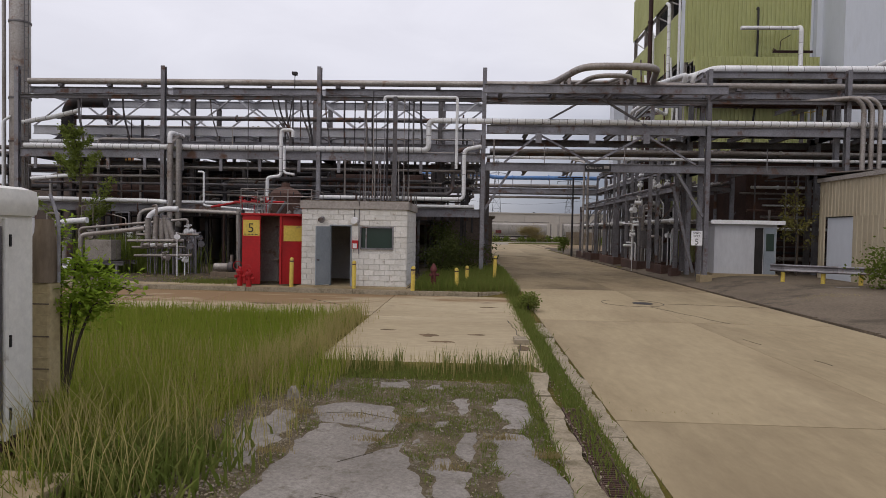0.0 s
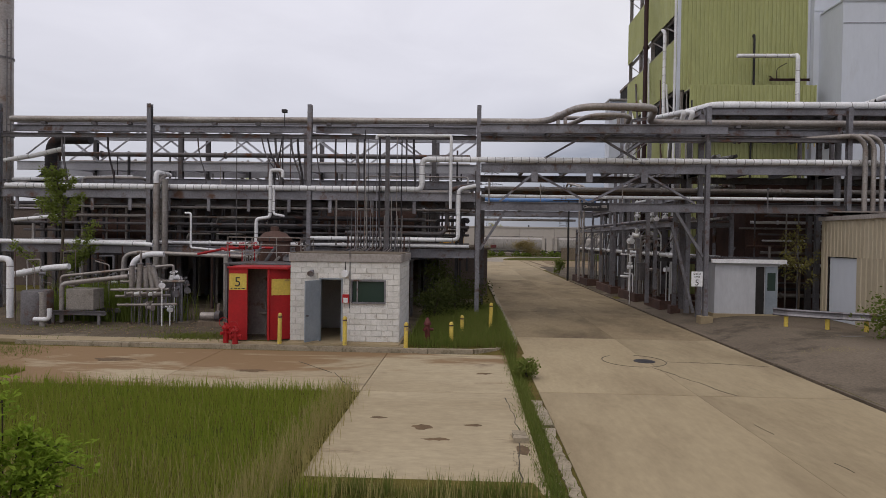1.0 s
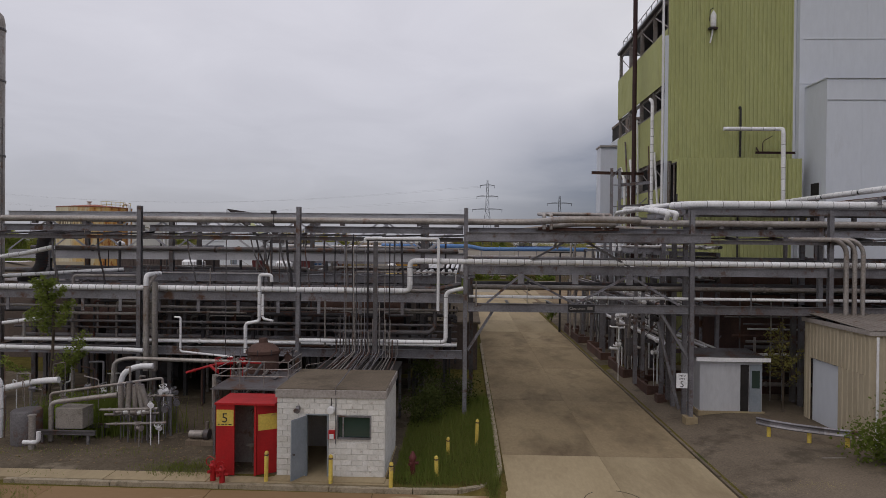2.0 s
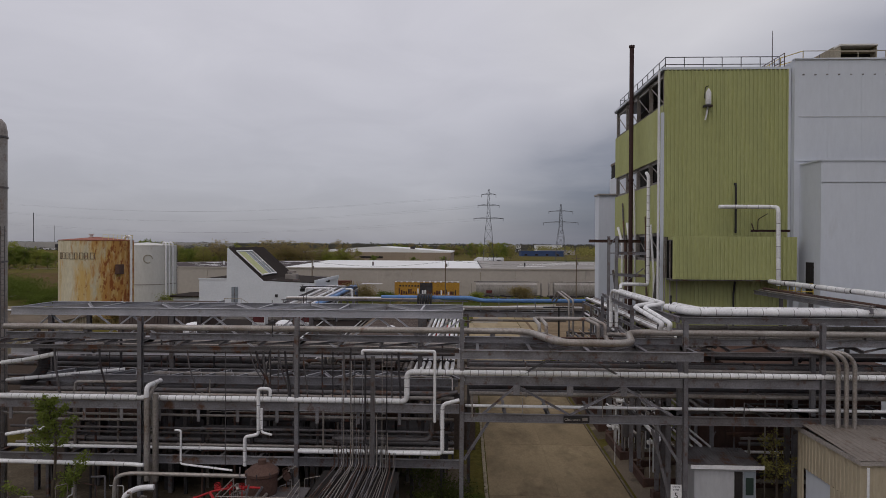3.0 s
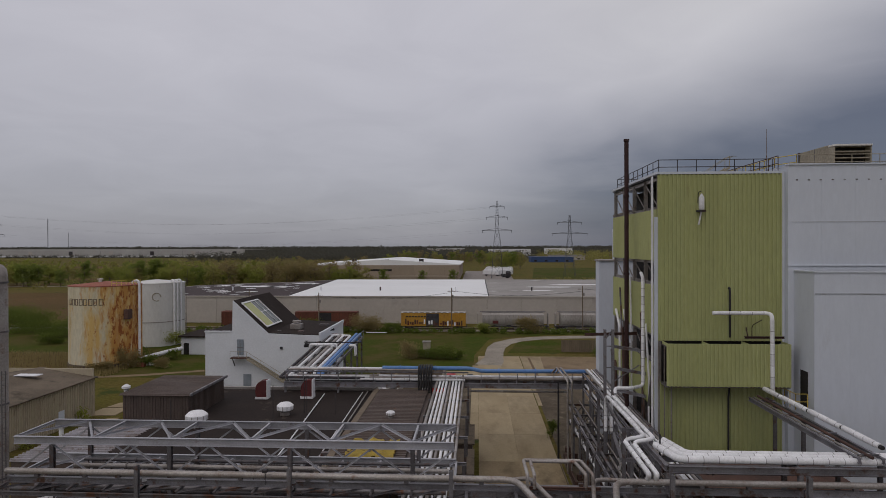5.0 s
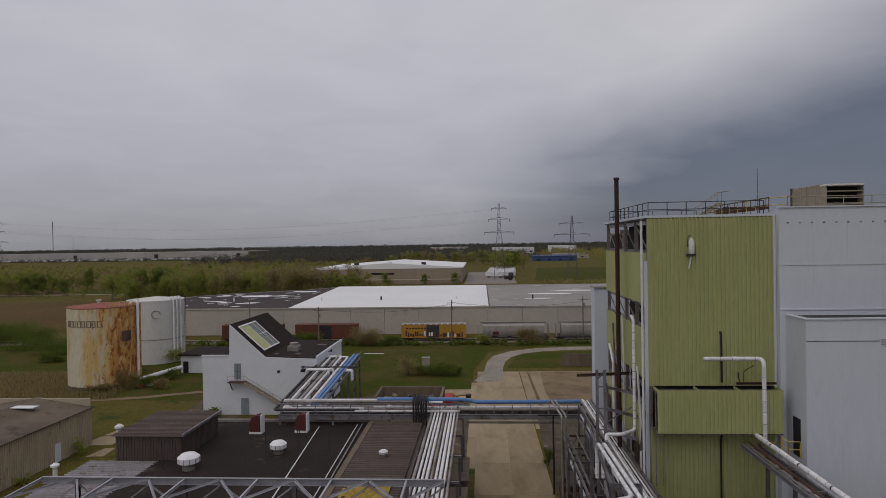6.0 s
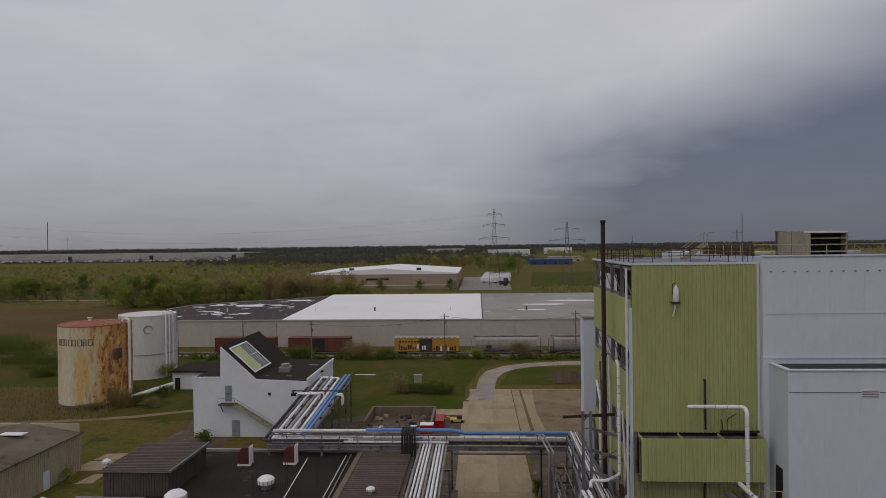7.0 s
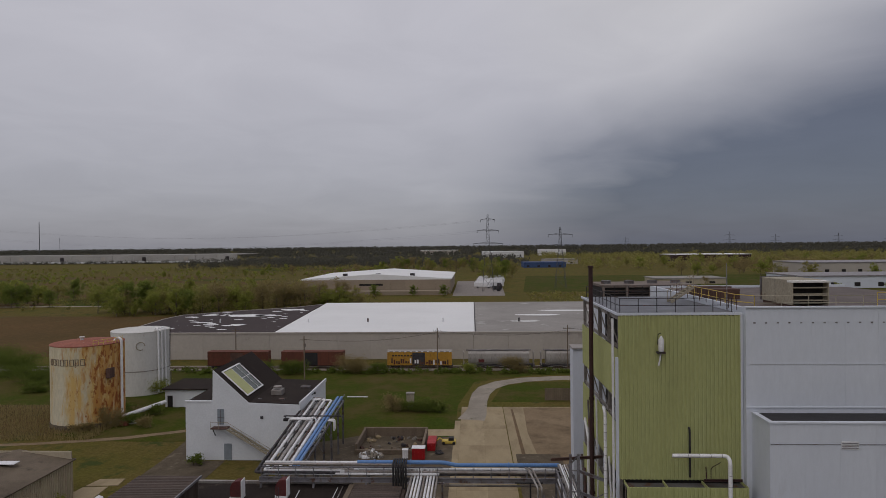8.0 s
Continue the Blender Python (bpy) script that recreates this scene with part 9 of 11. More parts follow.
part("cap", box((AX - 0.08, AY + 0.3, AZ), (AX + 0.3, 47.1, AZ + 0.09)), "whitewall", annex)
part("seam", box((AX + 0.05, AY - 0.03, 19.06), (44.6, AY - 0.004, 19.1)), "steel", annex)
vent = part("vent_grille", box((30.3, AY - 0.05, 18.75), (31.5, AY - 0.005, 19.3)), "clad", annex)
for k in range(4):
    part("slat", box((30.35, AY - 0.07, 18.81 + k * 0.12), (31.45, AY - 0.051, 18.85 + k * 0.12)), "steel", vent)
# the doorway's shade is a near-black plate on the wall
part("doorway", box((AX - 0.03, 45.2, 10.8), (AX - 0.004, 46.2, 13.5)), "dark", annex, "near-black panel standing for a dark open doorway")
for y0, y1 in ((46.1, 43.9), (43.7, 40.2), (40.0, 36.6), (36.4, 33.2)):
    clad_pipe([(22.85, y0, 12.1), (22.85, y1, 12.08)], 0.16, "white lagged pipe leading out from the tower", 0.9, "clad")
plain_pipe([(22.85, 46.3, 12.1), (22.85, 33.0, 12.07)], 0.12, "black pipe showing between the white lagging", "black", "", None, 10)
plain_pipe([(22.35, 46.0, 11.6), (22.35, 33.0, 11.55)], 0.09, "rusty pipe beside the lagged one", "rust", "", None, 8)
plain_pipe([(22.05, 46.0, 11.5), (22.05, 33.4, 11.5)], 0.06, "thin grey pipe beside the lagged one", "pipe", "", None, 8)
rk2 = thing("pipe_rack", (22.6, 40, 9), "steel pipe run leading out from the tower", "pipe rack")
for x in (21.9, 23.1):
    part("beam", ibeam((x, 46.4, 11.3), (x, 33.2, 11.3), 0.28, 0.16), "steel", rk2)
for y in (45.0, 41.2, 37.4, 33.6):
    part("crossbeam", ibeam((21.95, y, 11.5), (23.05, y, 11.5), 0.12, 0.1), "steel", rk2)
    part("post", ibeam((23.1, y, 0.2), (23.1, y, 11.15), 0.2, 0.2, 0.02, (0, 1, 0)), "steel_old", rk2)
rng = random.Random(91)
for i in range(12):
    y = rng.uniform(48.2, 62)
    z0 = rng.uniform(0.5, 12)
    plain_pipe([(15.5, y, z0), (15.5, y, z0 + rng.uniform(3, 9)), (15.5, y + rng.uniform(-2, 2), z0 + rng.uniform(9, 11))], rng.choice((0.05, 0.08, 0.12)), "pipe climbing the tower's open side", rng.choice(("pipe", "clad", "rust", "steel_old")), TR, 0.2, 8)
for x in (16.6, 17.0, 17.5):
    plain_pipe([(x - 0.9, 47.2, 8.0), (x - 0.9, 47.2, 15.0)], 0.05, "thin line at the tower's corner", "pipe", TR, None, 6)
plain_pipe([(15.25, 47.35, 0.1), (15.25, 47.35, 27.6)], 0.09, "white downpipe at the tower's corner", "clad", TR, None, 8)
crate = thing("louvred_cooling_tower", (30, 92, 0), "brown louvred cooling tower behind the process tower", "cooling tower")
part("base", box((23.4, 90, 0), (36.8, 99, 25.0)), "whitewall", crate)
# near-black case stands for the shade between the louvres
part("case", box((23.4, 90.2, 25.0), (36.6, 98, 27.2)), "dark", crate)
for x in (24.6, 28.0, 31.4, 34.8):
    part("fan", lathe((x, 93.5, 27.2), [(0, 0.8), (0.25, 0.7), (0.5, 0.75), (0.52, 0.6)], 14), "steel_old", crate, smooth=True)
part("fascia", box((23.3, 89.95, 26.9), (36.7, 98.1, 27.25)), "brownstain", crate)
for k in range(5):
    part("louvre", solid(bmesh.new(), [(-0.25, -0.06), (0.25, 0.04), (0.25, 0.09), (-0.25, -0.01)], (23.4, 90.0, 25.2 + k * 0.42), (36.6, 90.0, 25.2 + k * 0.42)), "brownstain", crate)
for x in (23.4, 26.7, 30.0, 33.3, 36.4):
    part("mullion", box((x, 89.7, 25.0), (x + 0.25, 90.2, 27.3)), "brownstain", crate)

# ---- white building with the skylight ----
def sloped(p0, p1, y0, y1, lift, thick, name, material, parent, label=""):
    """A slab lying on a slope that runs from p0 to p1 (x, z), between y0 and y1."""
    (x0, z0), (x1, z1) = p0, p1
    n = Vector((-(z1 - z0), 0, x1 - x0)).normalized()
    if n.z < 0:
        n = -n
    bm = bmesh.new()
    q = [Vector((x, y, z)) + n * k for k in (lift, lift + thick) for x, z in ((x0, z0), (x1, z1)) for y in (y0, y1)]
    v = [bm.verts.new(c) for c in q]
    for f in ((0, 1, 3, 2), (4, 6, 7, 5), (0, 2, 6, 4), (1, 5, 7, 3), (0, 4, 5, 1), (2, 3, 7, 6)):
        bm.faces.new([v[i] for i in f])
    bmesh.ops.recalc_face_normals(bm, faces=bm.faces)
    return part(name, bm, material, parent, label)


sloped((-30.3, 8.9), (-35.9, 14.0), 95.3, 112, 0.02, 0.1, "roof", "roofing", wb)
sloped((-22.4, 8.62), (-30.2, 8.92), 95.3, 112, 0.02, 0.1, "roof", "roofing", wb)
sloped((-36.1, 9.2), (-40.1, 9.1), 95.3, 112, 0.02, 0.1, "roof", "roofing", wb)
sky_l = sloped((-31.0, 9.55), (-35.2, 13.35), 96.2, 103.5, 0.14, 0.1, "skylight", "black", wb, "skylight in a white frame, half of it a green panel")
for y in (96.2, 103.28):
    sloped((-31.0, 9.55), (-35.2, 13.35), y, y + 0.22, 0.245, 0.14, "frame_bar", "clad", sky_l)
for (xa, za), (xb, zb) in (((-31.0, 9.55), (-31.17, 9.7)), ((-35.03, 13.2), (-35.2, 13.35))):
    sloped((xa, za), (xb, zb), 96.43, 103.27, 0.245, 0.14, "frame_bar", "clad", sky_l)
sloped((-31.2, 9.73), (-35.0, 13.17), 96.45, 99.7, 0.25, 0.05, "panel", "green", sky_l, "pale green opaque panel")
sloped((-31.2, 9.73), (-35.0, 13.17), 99.78, 103.25, 0.25, 0.03, "pane", "glass", sky_l)
for y in (99.7, 101.6):
    sloped((-31.2, 9.73), (-35.0, 13.17), y, y + 0.07, 0.29, 0.06, "glazing_bar", "clad", sky_l)
sloped((-33.2, 11.54), (-33.28, 11.61), 99.8, 103.25, 0.29, 0.06, "glazing_bar", "clad", sky_l)
part("copings", box((-22.3, 94.9, 8.6), (-22.05, 112, 9.1)), "pagewall", wb)
part("coping", box((-40.4, 94.9, 9.1), (-36.1, 95.25, 9.3)), "pagewall", wb)
for x0, x1, z0, z1, m, n in ((-35.2, -34.2, 5.6, 8.0, "door", "window"), (-34.2, -33.0, 0.1, 2.6, "door", "door"), (-28.4, -28.0, 6.5, 6.9, "steel_dark", "wall_lamp")):
    f = part(n, box((x0, 94.88, z0), (x1, 94.995, z1)), m, wb)
    if n == "window":
        part("glazing_bar", box((x0 + 0.47, 94.85, z0), (x0 + 0.53, 94.879, z1)), "steel_old", f)
        part("glazing_bar", box((x0, 94.85, z0 + 1.1), (x1, 94.879, z0 + 1.18)), "steel_old", f)
hv = thing("rooftop_unit", (-27.5, 101, 9), "pale round-topped rooftop air unit", "air unit", world_coords=True)
part("case", box((-28.4, 100.0, 8.9), (-26.6, 101.8, 9.8), bevel=0.12), "pipe", hv)
part("fan_ring", lathe((-27.5, 100.9, 10.0), [(0, 0.7), (0.25, 0.7), (0.26, 0.6)], 18), "pipe", hv)
for x, y, w in ((-29.6, 97.2, 0.6), (-26.2, 97.0, 0.9), (-25.0, 105.5, 1.6)):
    single("roof_hatch", box((x, y, 8.7), (x + w, y + 0.6 * w, 9.1), bevel=0.04), "steel_old", "low grey roof hatch on the black roof", "hatch")
stair = thing("outside_stair", (-31, 94.2, 0), "yellowish steel stair with landing on the wall", "stair")
part("landing", box((-35.8, 93.6, 5.2), (-33.2, 94.85, 5.35)), "rust", stair)
part("bracket", bar((-35.5, 94.8, 3.9), (-35.5, 93.8, 5.2), 0.12), "steel_dark", stair)
for y in (93.65, 94.7):
    part("stringer", bar((-33.2, y, 5.2), (-26.6, y, 1.2), 0.1, 0.3), "tan_unit", stair)
for i in range(16):
    f = (i + 0.5) / 16
    part("tread", box((-33.2 + 6.6 * f - 0.14, 93.7, 5.2 - 4.0 * f - 0.02), (-33.2 + 6.6 * f + 0.14, 94.65, 5.2 - 4.0 * f + 0.02)), "tan_unit", stair)
part("handrail", tube([(-35.8, 93.65, 6.3), (-33.2, 93.65, 6.3), (-26.6, 93.65, 2.3), (-25.8, 93.65, 2.3)], 0.035, 0.1, 6), "tan_unit", stair)
for x, z in ((-35.8, 5.3), (-34.5, 5.3), (-33.2, 5.2), (-31.0, 3.87), (-28.8, 2.53), (-26.6, 1.2)):
    part("post", rod((x, 93.65, z), (x, 93.65, z + 1.1), 0.03, None, 6), "tan_unit", stair)
part("lower_landing", box((-27.0, 93.6, 0), (-24.8, 94.8, 1.2)), "concrete", stair)

# ---- tanks: trimmings ----
def on_tank(c, r, deg, z=0.0):
    return Vector((c[0] + math.cos(radians(deg)) * r, c[1] + math.sin(radians(deg)) * r, z))


for k in range(10):
    a = -150 + k * 18
    part("weld_seam", rod(on_tank(TK, TR_ - 0.02, a, TZ0 + 0.1), on_tank(TK, TR_ - 0.02, a, TZ1 - 0.1), 0.045, None, 5), "tankrust", tank)
for z in (3.1, 5.5, 7.9, 10.3, 12.7):
    part("course_ring", lathe((*TK, z), [(0, TR_ + 0.02), (0.05, TR_ + 0.02)], 56), "tankrust", tank)
rng = random.Random(101)
# the faded painted name: plain hollow shapes
for k in range(8):
    a0, w = -126 + k * 8.2, 4.6 + 1.2 * (k % 2)
    p0, p1 = on_tank(TK, TR_ + 0.03, a0), on_tank(TK, TR_ + 0.03, a0 + w)
    bm = bmesh.new()
    for z in (11.75, 12.85):
        bar((p0.x, p0.y, z), (p1.x, p1.y, z), 0.04, 0.11, bm)
    for p in (p0, p1):
        bar((p.x, p.y, 11.7), (p.x, p.y, 12.9), 0.12, 0.04, bm)
    part("faded_mark", bm, "wood", tank, "faded brown painted mark")
riser = [on_tank(TK, TR_ + 0.5, -3, 0.5), on_tank(TK, TR_ + 0.5, -3, TZ1 + 0.7), on_tank(TK, TR_ - 0.3, -3, TZ1 + 1.0), on_tank(TK, TR_ - 0.9, -3, TZ1 + 0.4)]
part("riser", tube(riser, 0.24, 0.5, 10), "clad", tank, smooth=True)
for k in range(9):
    a = -50 + k * 8
    part("roof_rail_post", rod(on_tank(TK, TR_ - 0.1, a, TZ1), on_tank(TK, TR_ - 0.1, a, TZ1 + 1.1), 0.045, None, 6), "yellow", tank)
for k in range(8):
    for z in (0.55, 1.08):
        part("roof_rail", rod(on_tank(TK, TR_ - 0.1, -50 + k * 8, TZ1 + z), on_tank(TK, TR_ - 0.1, -42 + k * 8, TZ1 + z), 0.04, None, 5), "yellow", tank)
part("stair_cage", box((TK[0] + 5.6, TK[1] - 3.6, 8.9), (TK[0] + 6.4, TK[1] - 2.0, 10.7)), "rust", tank)
part("vent", lathe((TK[0] - 0.5, TK[1] - 1.0, TZ1 + 0.6), [(0, 0.3), (0.5, 0.3), (0.55, 0.5), (0.7, 0.5)], 12), "tankwhite", tank)
for a, r in ((-28, 0.2), (-20, 0.15), (-10, 0.2)):
    pts = [on_tank(WT, WR + 0.35, a, 0.3), on_tank(WT, WR + 0.35, a, WZ + 0.6), on_tank(WT, WR - 0.4, a, WZ + 0.9), on_tank(WT, WR - 0.8, a, WZ + 0.4)]
    part("riser", tube(pts, r, 0.4, 8), "clad", tank2, smooth=True)
lad = [on_tank(WT, WR + 0.6, 0, 1.0), on_tank(WT, WR + 0.6, 6, 1.0)]
for p in lad:
    part("ladder_rail", rod(p, p + Vector((0, 0, WZ)), 0.05, None, 5), "steel_old", tank2)
for k in range(24):
    part("rung", rod(lad[0] + Vector((0, 0, 0.4 + k * 0.55)), lad[1] + Vector((0, 0, 0.4 + k * 0.55)), 0.035, None, 5), "steel_old", tank2)
part("band", lathe((*WT, 5.4), [(0, WR + 0.06), (0.16, WR + 0.06)], 56), "pipe", tank2)
ringc = on_tank(WT, WR + 0.05, -62, 11.2)
tang = Vector((math.sin(radians(62)), math.cos(radians(62)), 0))
part("faded_mark", tube([ringc + tang * math.cos(k * 0.5236) * 0.9 + Vector((0, 0, math.sin(k * 0.5236) * 0.9)) for k in range(11)], 0.09, 0.01, 6), "tan_unit", tank2, "faded rust-brown painted ring")
plain_pipe([(-62.6, 116.0, 0.9), (-60, 119.5, 1.5), (-58.5, 124.5, 1.6)], 0.4, "pale thick pipe from the tank to the shed", "clad", "", 0.8, 12)
s2 = thing("pump_shed", (-55, 130, 0), "low white shed with a black flat roof", "shed")
part("wall", box((-59.5, 126.5, 0), (-50, 135, 3.6)), "pagewall", s2)
part("roof", box((-60, 126.0, 3.6), (-41, 136, 3.95), bevel=0.04), "roofing", s2)
part("wall", box((-50, 128, 0), (-41.5, 135, 3.5)), "pagewall", s2)
part("door", box((-59.0, 126.44, 0), (-57.9, 126.49, 2.4)), "dark", s2)
for i in range(14):
    x, y = rng.uniform(-72, -61), rng.uniform(112.5, 118)
    single("scrap", box((x, y, 0), (x + rng.uniform(0.5, 2.2), y + rng.uniform(0.4, 1.2), rng.uniform(0.2, 1.1)), bevel=0.06), rng.choice(("rust", "pipe", "steel_dark", "tankroof")), "rusty scrap heaped near the tank", "scrap")
for i in range(4):
    x = -66 + i * 1.9
    single("scrap_pipe", rod((x, 113.5, 0.2), (x + 2.5, 115.0 + rng.uniform(-1, 1), 0.35), 0.12, None, 8), "clad", "pale scrap pipe lying by the tank", "scrap")

# ---- railway ----
bed = tagged(single("ballast_bed", prism([(-400, 163.3), (400, 163.3), (400, 169.0), (-400, 169.0)], -0.1, 0.28), "gravel", "grey-brown ballast bed of the railway", "ballast"), kind="structure")
track = thing("railway_track", (0, 166, 0.28), "rusty rails on dark sleepers", "track", kind="structure")
for y in (165.28, 166.72):
    part("rail", ibeam((-200, y, 0.42), (200, y, 0.42), 0.16, 0.09, 0.02), "rust", track)
bm = bmesh.new()
for i in range(330):
    box((-100 + i * 0.62, 164.7, 0.26), (-100 + i * 0.62 + 0.24, 167.3, 0.35), bm)
part("sleepers", bm, "wood", track)["kind"] = "stuff"


def bogies(ob, xs):
    for x in xs:
        part("truck_frame", box((x - 1.2, 165.0, 0.75), (x + 1.2, 167.0, 1.15), bevel=0.05), "steel_dark", ob)
        for dx in (-0.85, 0.85):
            for y in (165.28, 166.72):
                part("wheel", rod((x + dx, y - 0.06, 0.93), (x + dx, y + 0.06, 0.93), 0.42, None, 16), "steel_dark", ob)


def boxcar(x0, x1, material, label, door_mat, bars=()):
    ob = thing("boxcar", ((x0 + x1) / 2, 166, 0.5), label, "railcar", "railcars")
    part("body", box((x0 + 0.5, 164.6, 1.2), (x1 - 0.5, 167.4, 4.75), bevel=0.04), material, ob)
    part("roof", box((x0 + 0.45, 164.55, 4.75), (x1 - 0.45, 167.45, 4.95), bevel=0.08), "cargrey" if material == "carorange" else material, ob)
    part("sill", box((x0 + 0.2, 164.9, 0.95), (x1 - 0.2, 167.1, 1.2)), "steel_dark", ob)
    xm = (x0 + x1) / 2
    part("sliding_door", box((xm - 1.9, 164.5, 1.3), (xm + 1.5, 164.58, 4.6), bevel=0.01), door_mat, ob)
    n = int((x1 - x0) / 0.75)
    me = mesh_of("side_post", box((-0.05, -0.06, 1.25), (0.05, 0.0, 4.7)))
    me.materials.append(M[material])
    for i in range(n):
        x = x0 + 0.7 + i * (x1 - x0 - 1.4) / (n - 1)
        if xm - 2.0 < x < xm + 1.6:
            continue
        s = new("side_post", me)
        s.parent, s.location = ob, Vector((x, 164.6, 0)) - OFF[ob]
    for i in range(n):
        if material == "carorange" and i % 2 == 0:
            part("roof_edge_plate", box((x0 + 0.6 + i * 0.75, 164.5, 4.72), (x0 + 1.15 + i * 0.75, 164.56, 5.0)), "clad", ob)
    for bx, bz, bw, bh, bmat in bars:
        part("paint_bar", box((bx, 164.49, bz), (bx + bw, 164.53, bz + bh)), bmat, ob)
    bogies(ob, (x0 + 2.6, x1 - 2.6))
    return ob


rng = random.Random(111)
graf = [(-17.0 + i * 0.62, 1.35 + rng.uniform(0, 0.5), rng.uniform(0.3, 0.55), rng.uniform(0.5, 1.4), rng.choice(("clad", "carrust", "black", "rust"))) for i in range(25)]
graf += [(-16.8 + i * 0.8, 3.6, 0.5, 0.35, "black") for i in range(8)]
boxcar(-18.6, -0.4, "carorange", "orange-yellow boxcar with painted scrawls on its side", "steel_dark", graf)
boxcar(-47.3, -29.5, "carrust", "rust-red boxcar with black doors", "black")
boxcar(-67.5, -50.0, "carrust", "rust-brown boxcar behind bushes", "rust")


def hopper(x0, x1, label):
    ob = thing("hopper_car", ((x0 + x1) / 2, 166, 0.5), label, "railcar", "railcars")
    bm = bmesh.new()
    prof = [(-1.0, 1.5), (1.0, 1.5), (1.55, 2.3), (1.6, 3.4), (1.45, 4.3), (0.9, 4.75), (-0.9, 4.75), (-1.45, 4.3), (-1.6, 3.4), (-1.55, 2.3)]
    a, b = [bm.verts.new((x0 + 1.8, 166 + y, z)) for y, z in prof], [bm.verts.new((x1 - 1.8, 166 + y, z)) for y, z in prof]
    bm.faces.new(a), bm.faces.new(list(reversed(b)))
    for i in range(len(prof)):
        bm.faces.new((a[i], a[(i + 1) % len(prof)], b[(i + 1) % len(prof)], b[i]))
    bmesh.ops.recalc_face_normals(bm, faces=bm.faces)
    part("body", bm, "cargrey", ob, smooth=True)
    part("sill", box((x0 + 0.3, 164.8, 1.0), (x1 - 0.3, 167.2, 1.35)), "steel_dark", ob)
    part("walkway", box((x0 + 1.2, 165.4, 4.95), (x1 - 1.2, 166.6, 5.05)), "steel_old", ob)
    for i in range(4):
        xa = x0 + 3 + i * (x1 - x0 - 6) / 3.6
        part("chute", solid(bmesh.new(), [(-1.3, 0.4), (1.3, 0.4), (0.5, -0.45), (-0.5, -0.45)], (xa, 165.0, 1.05), (xa, 167.0, 1.05)), "cargrey", ob)
        part("hatch", box((xa, 165.6, 5.05), (xa + 1.2, 166.4, 5.2), bevel=0.03), "cargrey", ob)
    for s in (x0 + 0.6, x1 - 0.6):
        part("end_frame", box((s - 0.08, 164.7, 1.3), (s + 0.08, 167.3, 4.6)), "cargrey", ob)
    bogies(ob, (x0 + 2.0, x1 - 2.0))
    return ob


hopper(1.7, 21.4, "grey covered hopper car with a red mark")
hopper(22.2, 42.0, "grey covered hopper car with grime")
single("paint_mark", box((6.2, 164.32, 2.0), (7.7, 164.4, 2.8), bevel=0.02), "maroon", "red painted patch on the hopper car", "mark")


def utility_pole(x, y, h, label="weathered wooden utility pole"):
    ob = thing("utility_pole", (x, y, 0), label, "pole", "utility poles", world_coords=False)
    part("pole", rod((0, 0, -0.2), (0, 0, h), 0.17, 0.12, 10), "wood", ob)
    part("crossarm", bar((-1.1, 0.15, h - 0.9), (1.1, 0.15, h - 0.9), 0.12), "wood", ob)
    for dx in (-0.95, -0.4, 0.4, 0.95):
        part("insulator", lathe((dx, 0.15, h - 0.84), [(0, 0.05), (0.15, 0.06), (0.2, 0.02)], 8), "pipe", ob)
    part("transformer", lathe((0.3, -0.1, h - 2.6), [(0, 0.22), (0.8, 0.22), (0.85, 0.1)], 12), "pipe", ob)
    return ob


for x, y, h in ((-36.5, 150, 11.2), (-4.5, 161.5, 11.6), (29.2, 161.5, 12.2), (-62, 172, 10.5), (64, 161.5, 12)):
    utility_pole(x, y, h)
for (x0, x1), z in zip(((-36.5, -4.5), (-4.5, 29.2), (29.2, 64)), (10.4, 10.8, 11.4)):
    for k in (-0.9, 0.9):
        pts = [(x0 + (x1 - x0) * i / 10, (150 if x0 < -30 and i == 0 else 161.5 if x0 > -30 else 150 + 11.5 * i / 10) + k * 0.3, z - 1.2 * math.sin(math.pi * i / 10)) for i in range(11)]
        single("wire", tube(pts, 0.02, 0.01, 4), "black", "thin sagging overhead wire", "wire")

# ---- beyond the plant: lawn, paths, fields ----
sheet("lawn", [(-60, 104), (1.5, 104), (1.5, 128), (5, 150), (20, 158), (60, 158), (60, 163), (-130, 163), (-130, 128)], -0.1, -0.012, "lawn", "green mown grass between plant and railway", "lawn")
sheet("lot_paving", [(10.75, 88), (30, 88), (30, 127), (10.75, 127)], -0.1, 0.0, "concrete", "brown-stained concrete lot beside the road")
sheet("lot_stain", [(15.0, 92), (30, 91.5), (30, 126.4), (20, 126.6), (14.8, 126), (14.2, 110)], -0.05, 0.006, "dirt_pale", "brown dried mud over the lot's concrete", "stain")
sheet("drain_strip", [(12.3, 97.6), (12.9, 97.6), (12.6, 125.5), (12.2, 125.5)], -0.1, 0.014, "brownstrip", "brown filled joint across the lot", "joint")
sheet("side_paving", [(-7.6, 107.7), (2.2, 107.7), (2.2, 111.6), (-7.2, 111.4)], -0.1, 0.0, "concrete", "pale concrete patch beside the road")
sheet("yard_dirt", [(-23, 72), (2.2, 72), (2.2, 107), (-14.5, 108), (-23, 103)], -0.1, -0.002, "dirt", "bare grey-brown ground under the pipe run", "ground")
left, right = [], []
cpts = [(4.2, 117.5, 2.6), (5.0, 121.5, 2.3), (5.5, 126, 1.9), (5.8, 132, 1.9), (6.4, 138, 2.0), (8.0, 144, 2.2), (11.5, 149, 2.2), (17, 152.4, 2.2), (25, 154.3, 2.2), (40, 155.5, 2.2), (70, 156, 2.2)]
